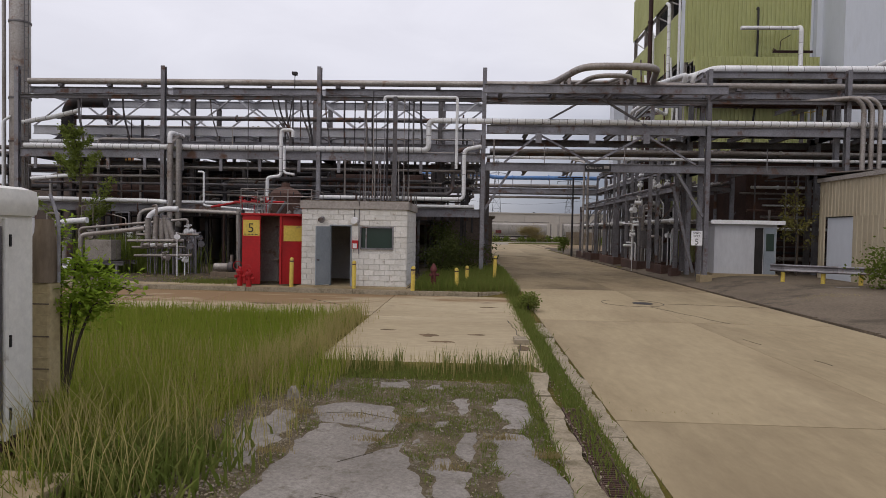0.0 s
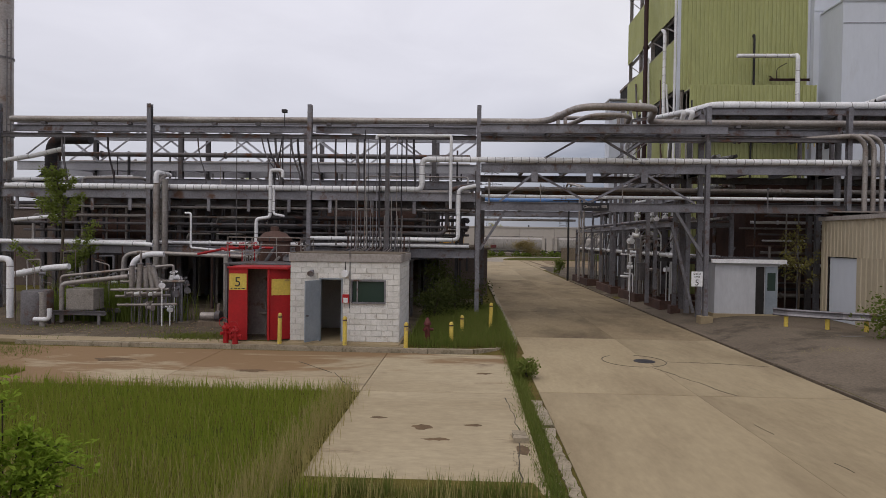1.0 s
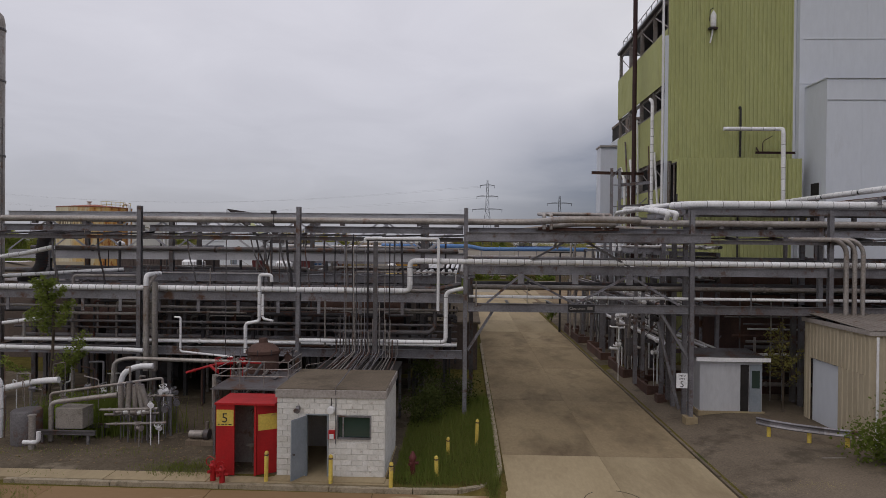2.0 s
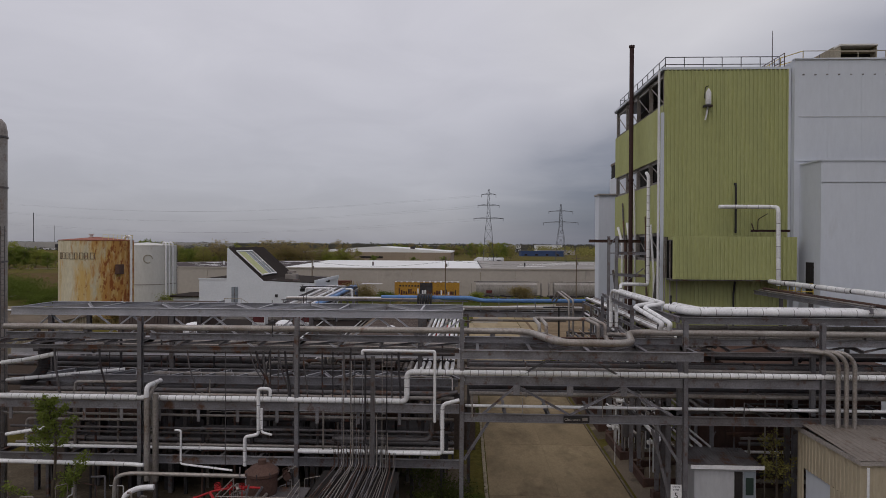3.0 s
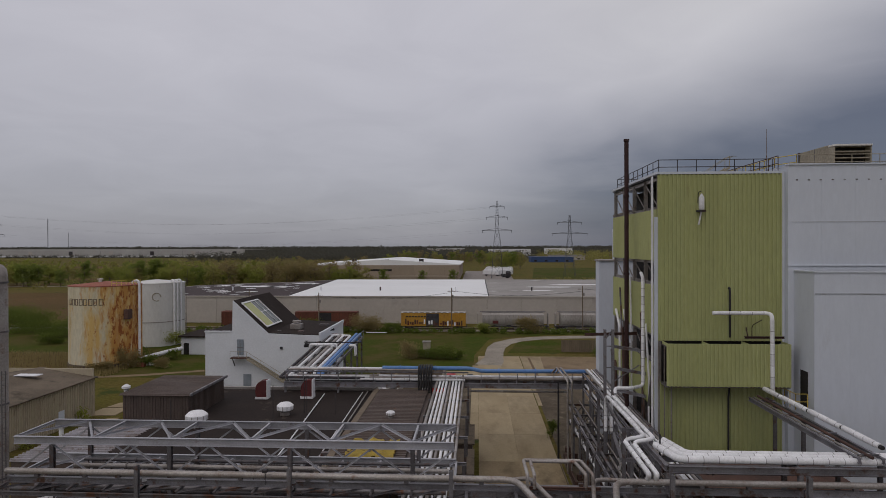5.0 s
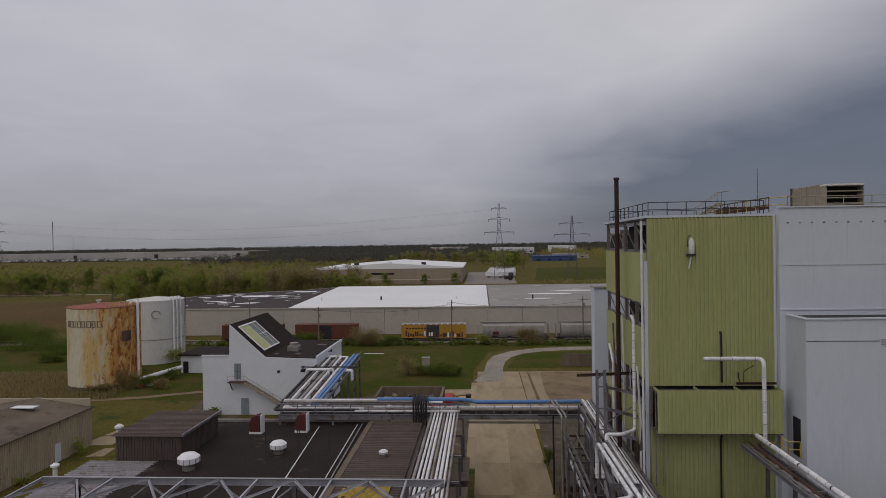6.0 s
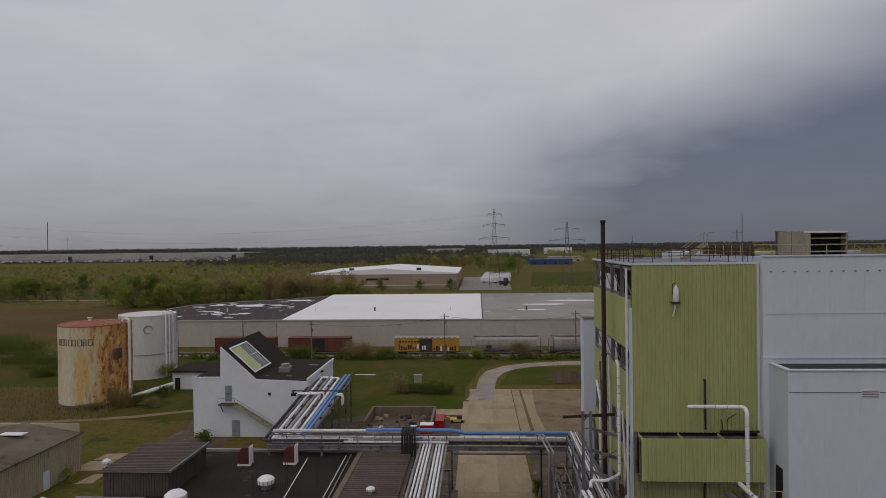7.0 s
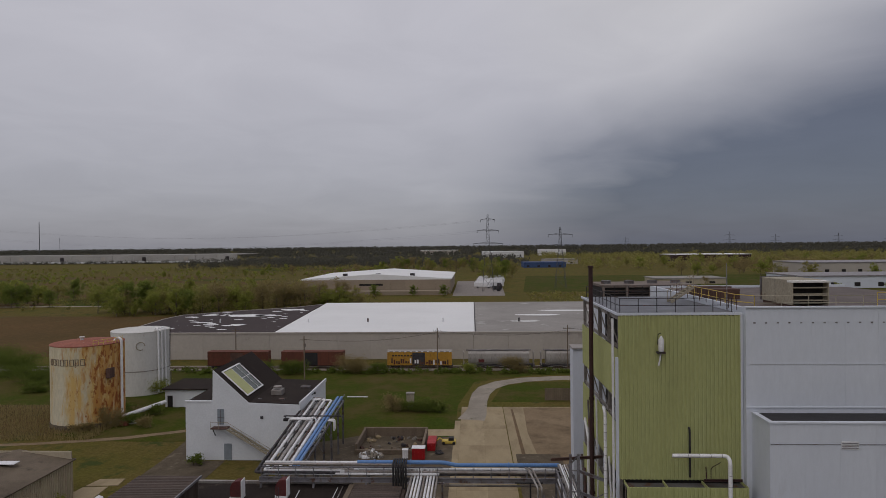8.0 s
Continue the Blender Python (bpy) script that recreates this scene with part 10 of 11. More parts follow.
for i, (x, y, w) in enumerate(cpts):
    a, b = cpts[max(0, i - 1)], cpts[min(len(cpts) - 1, i + 1)]
    d = Vector((b[0] - a[0], b[1] - a[1])).normalized()
    left.append((x - d.y * w, y + d.x * w))
    right.append((x + d.y * w, y - d.x * w))
bm = bmesh.new()
lv, rv = [bm.verts.new((*p, 0.015)) for p in left], [bm.verts.new((*p, 0.015)) for p in right]
lb, rb = [bm.verts.new((*p, -0.1)) for p in left], [bm.verts.new((*p, -0.1)) for p in right]
for i in range(len(cpts) - 1):
    bm.faces.new((rv[i], rv[i + 1], lv[i + 1], lv[i]))
    bm.faces.new((lv[i], lv[i + 1], lb[i + 1], lb[i]))
    bm.faces.new((rb[i], rb[i + 1], rv[i + 1], rv[i]))
single("gravel_road", bm, "gravel", "pale gravel road curving off behind the tower", "road", kind="structure")
sheet("inner_lawn", [(8.5, 131), (29, 131), (29, 150.5), (17, 149.5), (11.5, 145.5)], -0.1, 0.0, "lawn", "green grass inside the road's bend", "lawn")
sheet("dirt_track", [(-84, 100.6), (-76, 101.0), (-70, 101.9), (-62, 103.6), (-56, 105.1), (-51, 107.6), (-47, 109.4), (-41, 110.3), (-41, 111.7), (-48, 110.7), (-52, 108.8), (-57, 106.5), (-63, 104.9), (-71, 103.0), (-77, 102.3), (-84, 101.7)], -0.1, 0.0, "dirt_pale", "worn pale dirt track over the grass", "track")
sheet("bare_patch", [(-40, 76), (-34, 80), (-34, 94.5), (-38, 94.8), (-41, 108), (-45, 108), (-44, 94), (-44, 84)], -0.1, -0.004, "dirt", "bare trodden ground by the white building", "ground")
sheet("brown_field", [(-420, 185), (-125, 185), (-95, 200), (-108, 270), (-140, 292), (-420, 306)], -0.2, -0.02, "field", "bare brown field beyond the tanks", "field")
sheet("reed_bed", [(-140, 100), (-84, 103), (-62, 111), (-66, 118), (-84, 128), (-140, 128)], -0.1, -0.008, "reed", "brown reed bed round the rusty tank", "reeds")
prng = random.Random(161)
for i in range(34):
    x, y = prng.uniform(-520, -70), prng.uniform(345, 900)
    if -130 < x and y < 560:
        continue
    rx, ry = prng.uniform(18, 60), prng.uniform(8, 26)
    pts = []
    for k in range(22):
        a = k / 22 * 6.283
        f = 1 + 0.5 * noise.noise((math.cos(a) * 1.6 + x, math.sin(a) * 1.6 + y, 0))
        pts.append((x + math.cos(a) * rx * f, y + math.sin(a) * ry * f))
    sheet("meadow_patch", pts, -0.2, -0.024 + 0.0006 * i, ("field", "lawn", "field", "reed")[i % 4], "rough patch of last year's grass in the fields", "meadow")
blades("reeds", 16000, lambda r: (r.uniform(-125, -62), r.uniform(104, 126)), 0.5, 1.3, 0.09, "leaf_twig", "tall brown reeds round the tank", 0.4, seed=31)
sheet("far_road", [(-520, 338), (-186, 343), (-186, 347.5), (-520, 343)], -0.1, 0.0, "gravel", "pale road far beyond the field", "road")
sheet("green_meadow", [(40, 430), (420, 430), (480, 640), (60, 640)], -0.2, -0.01, "lawn", "green meadow beyond the tan warehouse", "meadow")
sheet("tan_yard", [(-8, 400), (26, 400), (30, 560), (-8, 560)], -0.2, 0.0, "greyroof", "grey truck yard beside the tan warehouse", "yard")

# low pit with junk near the road
pit = thing("concrete_pit", (-8.5, 102, 0), "low broken concrete enclosure with rubble", "enclosure")
for lo, hi in (((-14.3, 98.0, 0), (-3.2, 98.4, 0.7)), ((-14.3, 98.4, 0), (-13.9, 107, 1.5)), ((-14.3, 107, 0), (-3.2, 107.4, 1.6)), ((-3.6, 98.4, 0), (-3.2, 107, 1.5))):
    part("wall", box(lo, hi, bevel=0.04), "wood", pit)
part("floor", box((-13.9, 98.4, 0.0), (-3.6, 107, 0.08)), "dirt", pit)
rng = random.Random(121)


def lump(x, y, z, s):
    """A broken angular lump."""
    bm = bmesh.new()
    bmesh.ops.create_icosphere(bm, subdivisions=1, radius=s, matrix=pose(x, y, z + s * 0.45, rng.uniform(0, 360), rng.uniform(0, 360), 0) @ Matrix.Diagonal((1.3, 0.9, 0.7, 1)))
    for v in bm.verts:
        v.co += Vector((rng.uniform(-1, 1), rng.uniform(-1, 1), rng.uniform(-1, 1))) * s * 0.25
    return bm


for i in range(44):
    x, y = rng.uniform(-13.4, -4.2), rng.uniform(99, 106.4)
    single("rubble", lump(x, y, 0.05, rng.uniform(0.12, 0.5)), rng.choice(("greyslab", "concrete", "rust", "steel_dark", "wood")), "broken piece of rubble in the pit", "rubble", "rubble in the pit")
for i in range(75):
    a, k = rng.uniform(0, 6.28), math.sqrt(rng.random())
    x, y = -11.5 + math.cos(a) * 2.0 * k, 96.9 + math.sin(a) * 1.0 * k
    single("rubble", lump(x, y, max(0, 1.25 * (1 - k) - 0.1), rng.uniform(0.16, 0.34)), rng.choice(("clad", "gravel", "greyslab", "clad")), "pale broken block in a heap", "rubble", "pale rubble heap")
for x, y, w, d, h, m, l in ((-4.9, 95.6, 2.0, 1.4, 1.7, "red", "red steel skip with a pale lid beside the pit"), (-2.8, 99.6, 1.3, 4.0, 1.2, "red", "red long steel tank beside the pit"), (-6.4, 95.7, 0.85, 0.8, 1.4, "clad", "white plastic tank beside the pit")):
    c = thing("container", (x + w / 2, y, 0), l, "container")
    part("body", box((x, y, 0.0), (x + w, y + d, h), bevel=0.08), m, c)
    part("lid", box((x - 0.05, y - 0.05, h), (x + w + 0.05, y + d + 0.05, h + 0.1), bevel=0.03), "clad" if m == "red" and w > 1.9 else m, c)
    for k in range(3):
        part("rib", box((x + w * (0.2 + 0.3 * k), y - 0.04, 0.1), (x + w * (0.2 + 0.3 * k) + 0.06, y, h - 0.05)), m, c)
mc = thing("yellow_machine", (0.6, 103.3, 0), "small yellow machine by the road", "machine")
part("base", box((-0.6, 102.9, 0.15), (1.7, 104.2, 0.6), bevel=0.06), "yellow", mc)
part("engine", box((0.5, 103.0, 0.6), (1.4, 104.0, 1.1), bevel=0.08), "black", mc)
part("arm", tube([(-0.5, 103.5, 0.6), (-1.0, 103.5, 1.0), (-1.5, 103.4, 0.4)], 0.1, 0.2, 8), "yellow", mc)
for x in (-0.3, 1.4):
    for y in (102.9, 104.2):
        part("wheel", rod((x, y - 0.1, 0.25), (x, y + 0.1, 0.25), 0.25, None, 12), "black", mc)
for i in range(6):
    x, y = rng.uniform(-1.2, 0.4), rng.uniform(97.9, 99.6)
    single("tyre", lathe((x, y, 0.02), [(0, 0.3), (0.02, 0.42), (0.18, 0.42), (0.2, 0.3), (0.18, 0.25), (0.02, 0.25)], 14), "black", "old black tyre on the ground", "tyre", "old tyres")
fs = thing("plank_fence", (24, 132.5, 0), "weathered grey plank enclosure on the grass", "fence")
me = mesh_of("plank", box((0, 0, 0), (0.38, 0.08, 2.6), bevel=0.01))
me.materials.append(M["wood"])
for i in range(17):
    pl = new("plank", me)
    pl.parent, pl.location = fs, Vector((19.9 + i * 0.42, 132.4, 0)) - OFF[fs]
part("rail", bar((19.9, 132.55, 0.6), (27.0, 132.55, 0.6), 0.1), "wood", fs)
part("rail", bar((19.9, 132.55, 2.1), (27.0, 132.55, 2.1), 0.1), "wood", fs)
util = thing("utility_cabinet", (-8.1, 125.8, 0), "pale utility cabinet among bushes", "cabinet")
part("case", box((-8.85, 125.3, 0), (-7.35, 126.4, 3.0), bevel=0.05), "tan_unit", util)
part("roof", box((-8.95, 125.2, 3.0), (-7.25, 126.5, 3.2), bevel=0.03), "pipe", util)

# ---- distant buildings ----
tanw = thing("tan_warehouse", (-60, 460, 0), "wide tan warehouse with a white shallow roof", "warehouse")
for i in range(10):
    part("wall_panel", box((-112 + i * 10.2 + 0.05, 420, 0), (-112 + (i + 1) * 10.2 - 0.05, 420.5, 9.6)), "tanwall", tanw)
bm = bmesh.new()
solid(bm, [(-113, 9.6), (-9, 9.6), (-9, 10.2), (-61, 13.5), (-113, 10.2)], (0, 420.4, 0), (0, 520, 0))
part("roof", bm, "whiteroof", tanw)
part("wall_side", box((-10.2, 420.5, 0), (-9.8, 520, 9.6)), "tanwall", tanw)
part("name_bar", box((-72, 419.8, 5.6), (-56, 419.98, 6.9)), "dark", tanw, "dark unreadable sign lettering")
for x in (-85, -62, -38):
    part("roof_unit", box((x, 428, 11.0), (x + 3, 431, 13.6), bevel=0.1), "steel_dark", tanw)
part("low_wing", box((-108, 408, 0), (-12, 419.5, 2.6)), "tanwall", tanw)
longw = thing("distant_warehouse", (-770, 1300, 0), "very long pale distribution building far off", "warehouse")
for i in range(14):
    part("wall_panel", box((-1120 + i * 45 + 0.3, 1290, 0), (-1120 + (i + 1) * 45 - 0.3, 1292, 17)), "farwall", longw)
    if i % 2:
        part("dock_band", box((-1120 + i * 45 + 20, 1289, 5), (-1120 + i * 45 + 28, 1289.8, 13)), "steel_dark" if i % 4 == 1 else "warewall", longw)
part("roof", box((-1120, 1292, 16), (-490, 1420, 17.4)), "gravelroof", longw)
trk = None
rng = random.Random(131)
for i in range(118):
    x = -1110 + i * 5.2 + rng.uniform(-1, 1)
    y = 1262 + rng.uniform(-6, 6)
    if trk is None:
        trk = thing("truck_trailer", (x, y, 0), "white truck trailer parked in a row", "trailer", "parked trailers", world_coords=False)
        part("box_body", box((-1.3, -7, 1.1), (1.3, 7, 4.1), bevel=0.05), "clad", trk)
        part("axle", rod((-1.2, -5, 0.5), (1.2, -5, 0.5), 0.5, None, 12), "black", trk)
        part("landing_gear", box((-0.9, 4.5, 0), (0.9, 4.8, 1.1)), "steel_dark", trk)
    else:
        copy_thing(trk, pose(x, y, 0, 0, 0, rng.uniform(-4, 4)))
for i in range(18):
    copy_thing(trk, pose(13 + (i % 2) * 8 + 0.4 * i + rng.uniform(-1, 1), 470 + i * 6.5, 0, 0, 0, 62 + rng.uniform(-6, 6)))
drk = None
for i in range(9):
    x, y = 23.5 + 0.25 * i, 440 + i * 11
    if drk is None:
        drk = thing("parked_truck", (x, y, 0), "dark truck tractor parked in the yard", "truck", "parked trucks", world_coords=False)
        part("cab", box((-1.2, -2.4, 0.9), (1.2, 0.2, 3.6), bevel=0.2), "steel_dark", drk)
        part("chassis", box((-1.0, 0.2, 0.7), (1.0, 4.2, 1.2)), "black", drk)
        for wy in (-1.6, 2.2, 3.5):
            part("wheel", rod((-1.2, wy, 0.5), (1.2, wy, 0.5), 0.5, None, 12), "black", drk)
    else:
        copy_thing(drk, pose(x, y, 0, 0, 0, 60 + rng.uniform(-10, 10)))


def far_block(name, x0, x1, y, d, h, wall, roof, label):
    ob = thing(name, ((x0 + x1) / 2, y, 0), label, "building")
    part("wall", box((x0, y, 0), (x1, y + d, h)), wall, ob)
    part("roof", box((x0 - 0.5, y - 0.5, h), (x1 + 0.5, y + d + 0.5, h + 0.8)), roof, ob)
    n = max(2, int((x1 - x0) / 14))
    for i in range(n):
        xa = x0 + (x1 - x0) * (i + 0.3) / n
        part("opening", box((xa, y - 0.15, h * 0.15), (xa + (x1 - x0) * 0.25 / n, y - 0.02, h * 0.5)), "dark", ob)
    return ob


far_block("distant_shed", 76, 134, 860, 40, 6.5, "navy", "navy", "low blue shed beyond the meadow")
far_block("distant_shed", 120, 172, 990, 50, 7, "warewall", "gravelroof", "pale shed beyond the blue one")
far_block("distant_building", 350, 480, 1080, 80, 11, "stackm", "whiteroof", "long dark building with white roof far off")
far_block("distant_building", 318, 470, 602, 60, 12, "warewall", "paleroof", "beige low building to the east")
far_block("distant_building", 234, 330, 445, 50, 8, "whitewall", "paleroof", "white low building with dock doors")
far_block("distant_building", 30, 130, 1500, 60, 14, "clad", "whiteroof", "pale building on the horizon")
far_block("distant_building", 190, 260, 1700, 60, 16, "clad", "whiteroof", "pale building on the horizon")
far_block("distant_building", -160, -40, 2000, 60, 14, "warewall", "whiteroof", "pale building on the horizon")
far_block("plant_building", 150, 205, 500, 30, 4, "beigewall", "gravelroof", "beige plant building behind the white block")


# ---- power line ----
def pylon(x, y, h, label="grey lattice power pylon", w=7.0, arms=((0.62, 10.5), (0.79, 7.6), (0.93, 5.2)), rz=0):
    ob = thing("power_pylon", (x, y, 0), label, "pylon", "power pylons", world_coords=False)
    t = 0.09
    lv = [0, 0.18, 0.34, 0.48, 0.6, 0.7, 0.79, 0.87, 0.94, 1.0]
    rings = []
    for f in lv:
        k = w / 2 * (1 - f) + 0.45 if f < 0.6 else 1.0 * (1 - f) * 2.2 + 0.45
        rings.append([Vector((sx * k, sy * k, f * h)) for sx, sy in ((-1, -1), (1, -1), (1, 1), (-1, 1))])
    for i in range(4):
        part("leg", tube([r[i] for r in rings], t, 0.01, 5), "farsteel", ob)
    for a, b in zip(rings, rings[1:]):
        bm = bmesh.new()
        for i in range(4):
            j = (i + 1) % 4
            bar(a[i], b[j], 0.085, None, bm)
            bar(a[j], b[i], 0.085, None, bm)
            bar(b[i], b[j], 0.085, None, bm)
        part("lattice", bm, "farsteel", ob)
    for f, l in arms:
        for s in (-1, 1):
            arm = part("crossarm", bar((0, 0, f * h + 1.2), (s * l, 0, f * h), 0.22), "farsteel", ob)
            bar_bm = bar((0, 0, f * h), (s * l, 0, f * h), 0.22)
            part("arm_tie", bar_bm, "farsteel", arm)
            part("insulator", rod((s * l * 0.97, 0, f * h), (s * l * 0.97, 0, f * h - 1.8), 0.14, None, 6), "farsteel", arm)
    ob.rotation_euler = (0, 0, radians(rz))
    return ob


pylon(16.1, 437, 54)
pylon(69.7, 459, 45, arms=((0.7, 13.0), (0.88, 9.0)))
for x, y, h in ((505, 1230, 52), (640, 1330, 48), (820, 1420, 50), (905, 1380, 52), (1010, 1450, 55), (470, 1900, 50)):
    pylon(x, y, h, arms=((0.7, 12), (0.88, 9)))
for k, (z, dx) in enumerate(((33.5, -10.2), (33.5, 10.2), (42.5, -7.4), (42.5, 7.4), (50.0, -5.0), (50.0, 5.0))):
    for x1, y1 in ((-420, 520), (-820, 640)):
        x0, y0 = (16.1 + dx, 437) if x1 == -420 else (-420 + dx, 520)
        pts = [(x0 + (x1 + dx - x0) * i / 24, y0 + (y1 - y0) * i / 24, z - 10 * math.sin(math.pi * i / 24)) for i in range(25)]
        single("power_line", tube(pts, 0.028, 0.01, 4), "steel", "thin sagging power line", "wire")
pylon(-420, 520, 54)
single("radio_mast", tube([(-2147, 3000, 0), (-2147, 3000, 165)], 1.6, 0.1, 6), "farsteel", "thin radio mast on the horizon", "mast")
single("radio_mast", tube([(-1060, 1560, 0), (-1060, 1560, 60)], 0.35, 0.1, 6), "farsteel", "thin radio mast on the horizon", "mast")


# ---- trees ----
def tree(x, y, h, spread, leaf_mat, label, seed, density=1.0, leaf=0.5):
    """A tapered trunk with forking limbs; the crown is many leaf tufts about the limb ends, with gaps."""
    r = random.Random(seed)
    ob = thing("tree", (x, y, -0.05), label, "tree", world_coords=False)
    top = Vector((r.uniform(-0.3, 0.3), r.uniform(-0.3, 0.3), h * 0.8))
    wood = rod((0, 0, 0), top, 0.030 * h * 0.6, 0.01 * h * 0.5, 7)
    crown = bmesh.new()
    for i in range(17):
        f = r.uniform(0.16, 0.97)
        a = r.uniform(0, 6.28)
        b = top * f
        reach = spread * r.uniform(0.5, 1.0) * (1.1 - 0.55 * f)
        tip = b + Vector((math.cos(a) * reach, math.sin(a) * reach, h * r.uniform(0.08, 0.24)))
        rod(b, tip, 0.010 * h * 0.6, 0.02, 5, wood)
        for k in range(4):
            c = b.lerp(tip, 0.4 + 0.2 * k) + Vector([r.gauss(0, spread * 0.12) for _ in range(3)])
            leafy(crown, c, (spread * 0.19, spread * 0.19, h * 0.08), int(13 * density), leaf, r)
            rod(b.lerp(tip, 0.3 + 0.15 * k), c, 0.02, 0.008, 4, wood)
    part("trunk", wood, "twigs", ob)
    part("crown", crown, leaf_mat, ob)
    return ob


kinds = []
for i in range(6):
    kinds.append(tree(-600 - i * 30, 700, 8.5, 3.9, ("leaf_soft", "leaf_twig", "leaf_mid", "leaf_grey", "leaf_soft", "leaf_twig")[i],
                      ("leafy soft green tree", "half-bare brownish tree with first buds", "dark dense green tree", "half-bare grey-brown tree", "leafy pale green tree", "bare brownish tree with fine twigs")[i] + " in open ground",
                      200 + i, (3.6, 1.8, 4.2, 2.3, 3.4, 1.5)[i], 0.33))
rng = random.Random(141)


def plant_tree(x, y, s, k):
    copy_thing(kinds[k], pose(x, y, -0.05, 0, 0, rng.uniform(0, 360)) @ Matrix.Diagonal((s * rng.uniform(0.9, 1.25), s * rng.uniform(0.9, 1.25), s, 1)))


# the belt of tall trees behind the brown field
for x, y, s, k in ((-200, 334, 1.6, 4), (-179, 344, 1.9, 0), (-162, 340, 1.9, 0), (-146, 334, 1.6, 4), (-137, 336, 1.5, 1), (-117, 338, 1.7, 3), (-98, 326, 1.7, 5), (-92, 344, 1.8, 3), (-184, 332, 1.9, 2), (-174, 338, 2.0, 2), (-192, 340, 1.7, 0), (-166, 328, 1.6, 4), (-158, 330, 1.8, 3), (-150, 322, 1.7, 0), (-141, 326, 1.5, 3), (-134, 318, 1.7, 3), (-128, 324, 1.9, 1), (-121, 330, 1.8, 4), (-113, 322, 1.5, 0),
                   (-107, 330, 1.9, 1), (-101, 336, 2.0, 5), (-95, 330, 1.9, 1), (-89, 338, 2.0, 5), (-84, 331, 1.8, 1), (-79, 342, 1.9, 5), (-73, 334, 1.5, 4), (-68, 344, 1.9, 1), (-62, 338, 1.2, 3), (-262, 352, 1.9, 0), (-272, 356, 1.6, 4),
                   (-254, 350, 1.5, 2), (-240, 420, 1.6, 3), (-225, 400, 1.5, 0), (-205, 410, 1.4, 3), (-300, 380, 1.7, 0), (-318, 372, 1.8, 4), (-58, 400, 0.95, 2), (-34, 402, 0.85, 2), (-14, 400, 0.9, 2), (26, 600, 2.0, 2), (34, 620, 2.1, 2), (20, 540, 2.2, 3), (27, 552, 2.1, 0), (14, 575, 2.1, 4), (44, 610, 1.9, 3)):
    if y < 345:
        x, y = x * 0.93, y - 26
    plant_tree(x, y, s, k)
for i in range(34):
    x = -170 + i * 3.5 + rng.uniform(-2, 2)
    plant_tree(x, 296 + (x + 170) * 0.14 + rng.uniform(-4, 8), rng.uniform(0.9, 1.6), rng.choice((0, 4, 1, 3, 2, 5, 0)))
for i in range(16):
    plant_tree(rng.uniform(-360, -200), rng.uniform(330, 400), rng.uniform(1.0, 1.8), rng.choice((0, 4, 2, 3)))
for i in range(30):
    x, y = rng.uniform(-330, -70), rng.uniform(345, 460)
    if x > -130:
        y = rng.uniform(330, 385)
    plant_tree(x, y, rng.uniform(0.8, 1.5), rng.choice((1, 3, 0, 5, 0, 4, 4)))
for i in range(30):
    plant_tree(rng.uniform(-330, -20), rng.uniform(620, 860), rng.uniform(0.7, 1.4), rng.choice((1, 3, 5, 0, 4)))
for i in range(44):
    plant_tree(rng.uniform(-110, 60), rng.uniform(700, 950), rng.uniform(1.4, 2.2), rng.choice((0, 1, 2, 3, 3, 5)))
for i in range(75):
    plant_tree(rng.uniform(180, 640), rng.uniform(520, 980), rng.uniform(1.1, 2.0), rng.choice((0, 1, 3, 3, 4, 5)))
for x, y, s, k in ((262, 392, 1.0, 2), (150, 395, 0.8, 3), (212, 388, 1.2, 5), (232, 396, 0.9, 0), (178, 470, 0.9, 1)):
    plant_tree(x, y, s, k)
for i, (x, y, a, b, c, m) in enumerate(((-8.2, 123.4, 3.0, 1.6, 1.0, "leaf_dark"), (-11.4, 123.6, 1.8, 1.8, 1.6, "leaf_twig"), (-4.2, 123.2, 2.6, 1.5, 1.2, "leaf_dark"), (-1.9, 122.6, 1.2, 1.0, 0.8, "leaf_dark"), (-27.5, 160.5, 4.5, 1.8, 2.4, "leaf_twig"),
                                        (-42, 158.5, 4.0, 1.6, 2.0, "leaf_dark"), (-49, 157.5, 2.6, 1.6, 1.8, "leaf"), (-20, 160, 2.6, 1.4, 1.3, "leaf_dark"), (4, 160.5, 2.4, 1.2, 1.2, "leaf_grey"), (16, 161, 3.6, 1.2, 1.9, "leaf_twig"),
                                        (-116, 158, 9, 5, 2.6, "leaf_dark"), (-104, 150, 7, 4, 2.2, "leaf_dark"), (-128, 166, 9, 5, 3.0, "leaf_dark"), (-97, 139, 3, 2, 1.4, "leaf"), (-64.5, 119.5, 3.5, 2.4, 1.3, "leaf_dark"), (-62.6, 112.9, 2.4, 1.5, 1.7, "leaf_twig"), (-59.6, 113.6, 1.7, 1.2, 1.1, "leaf"), (-66.4, 109.6, 2.2, 0.9, 0.8, "leaf_twig"), (-56.6, 112.6, 1.7, 1.1, 0.9, "leaf_twig"),
                                        (-69, 139, 3.5, 2.5, 2.0, "leaf_grey"), (-59, 121, 1.6, 1.4, 1.0, "leaf"), (-38, 92.5, 1.2, 1.0, 0.8, "leaf_dark"), (27, 128, 1.8, 1.6, 0.9, "leaf_dark"), (-58, 168, 4, 1.6, 1.7, "leaf_grey"))):
    shrub((x, y, -0.02), (a, b, c), int(900 * a ** 0.8 * c), 0.24, {"leaf_dark": "leaf", "leaf_grey": "leaf_soft"}.get(m, m), "rounded uneven bush in the rough grass", 6, 300 + i, "bush")


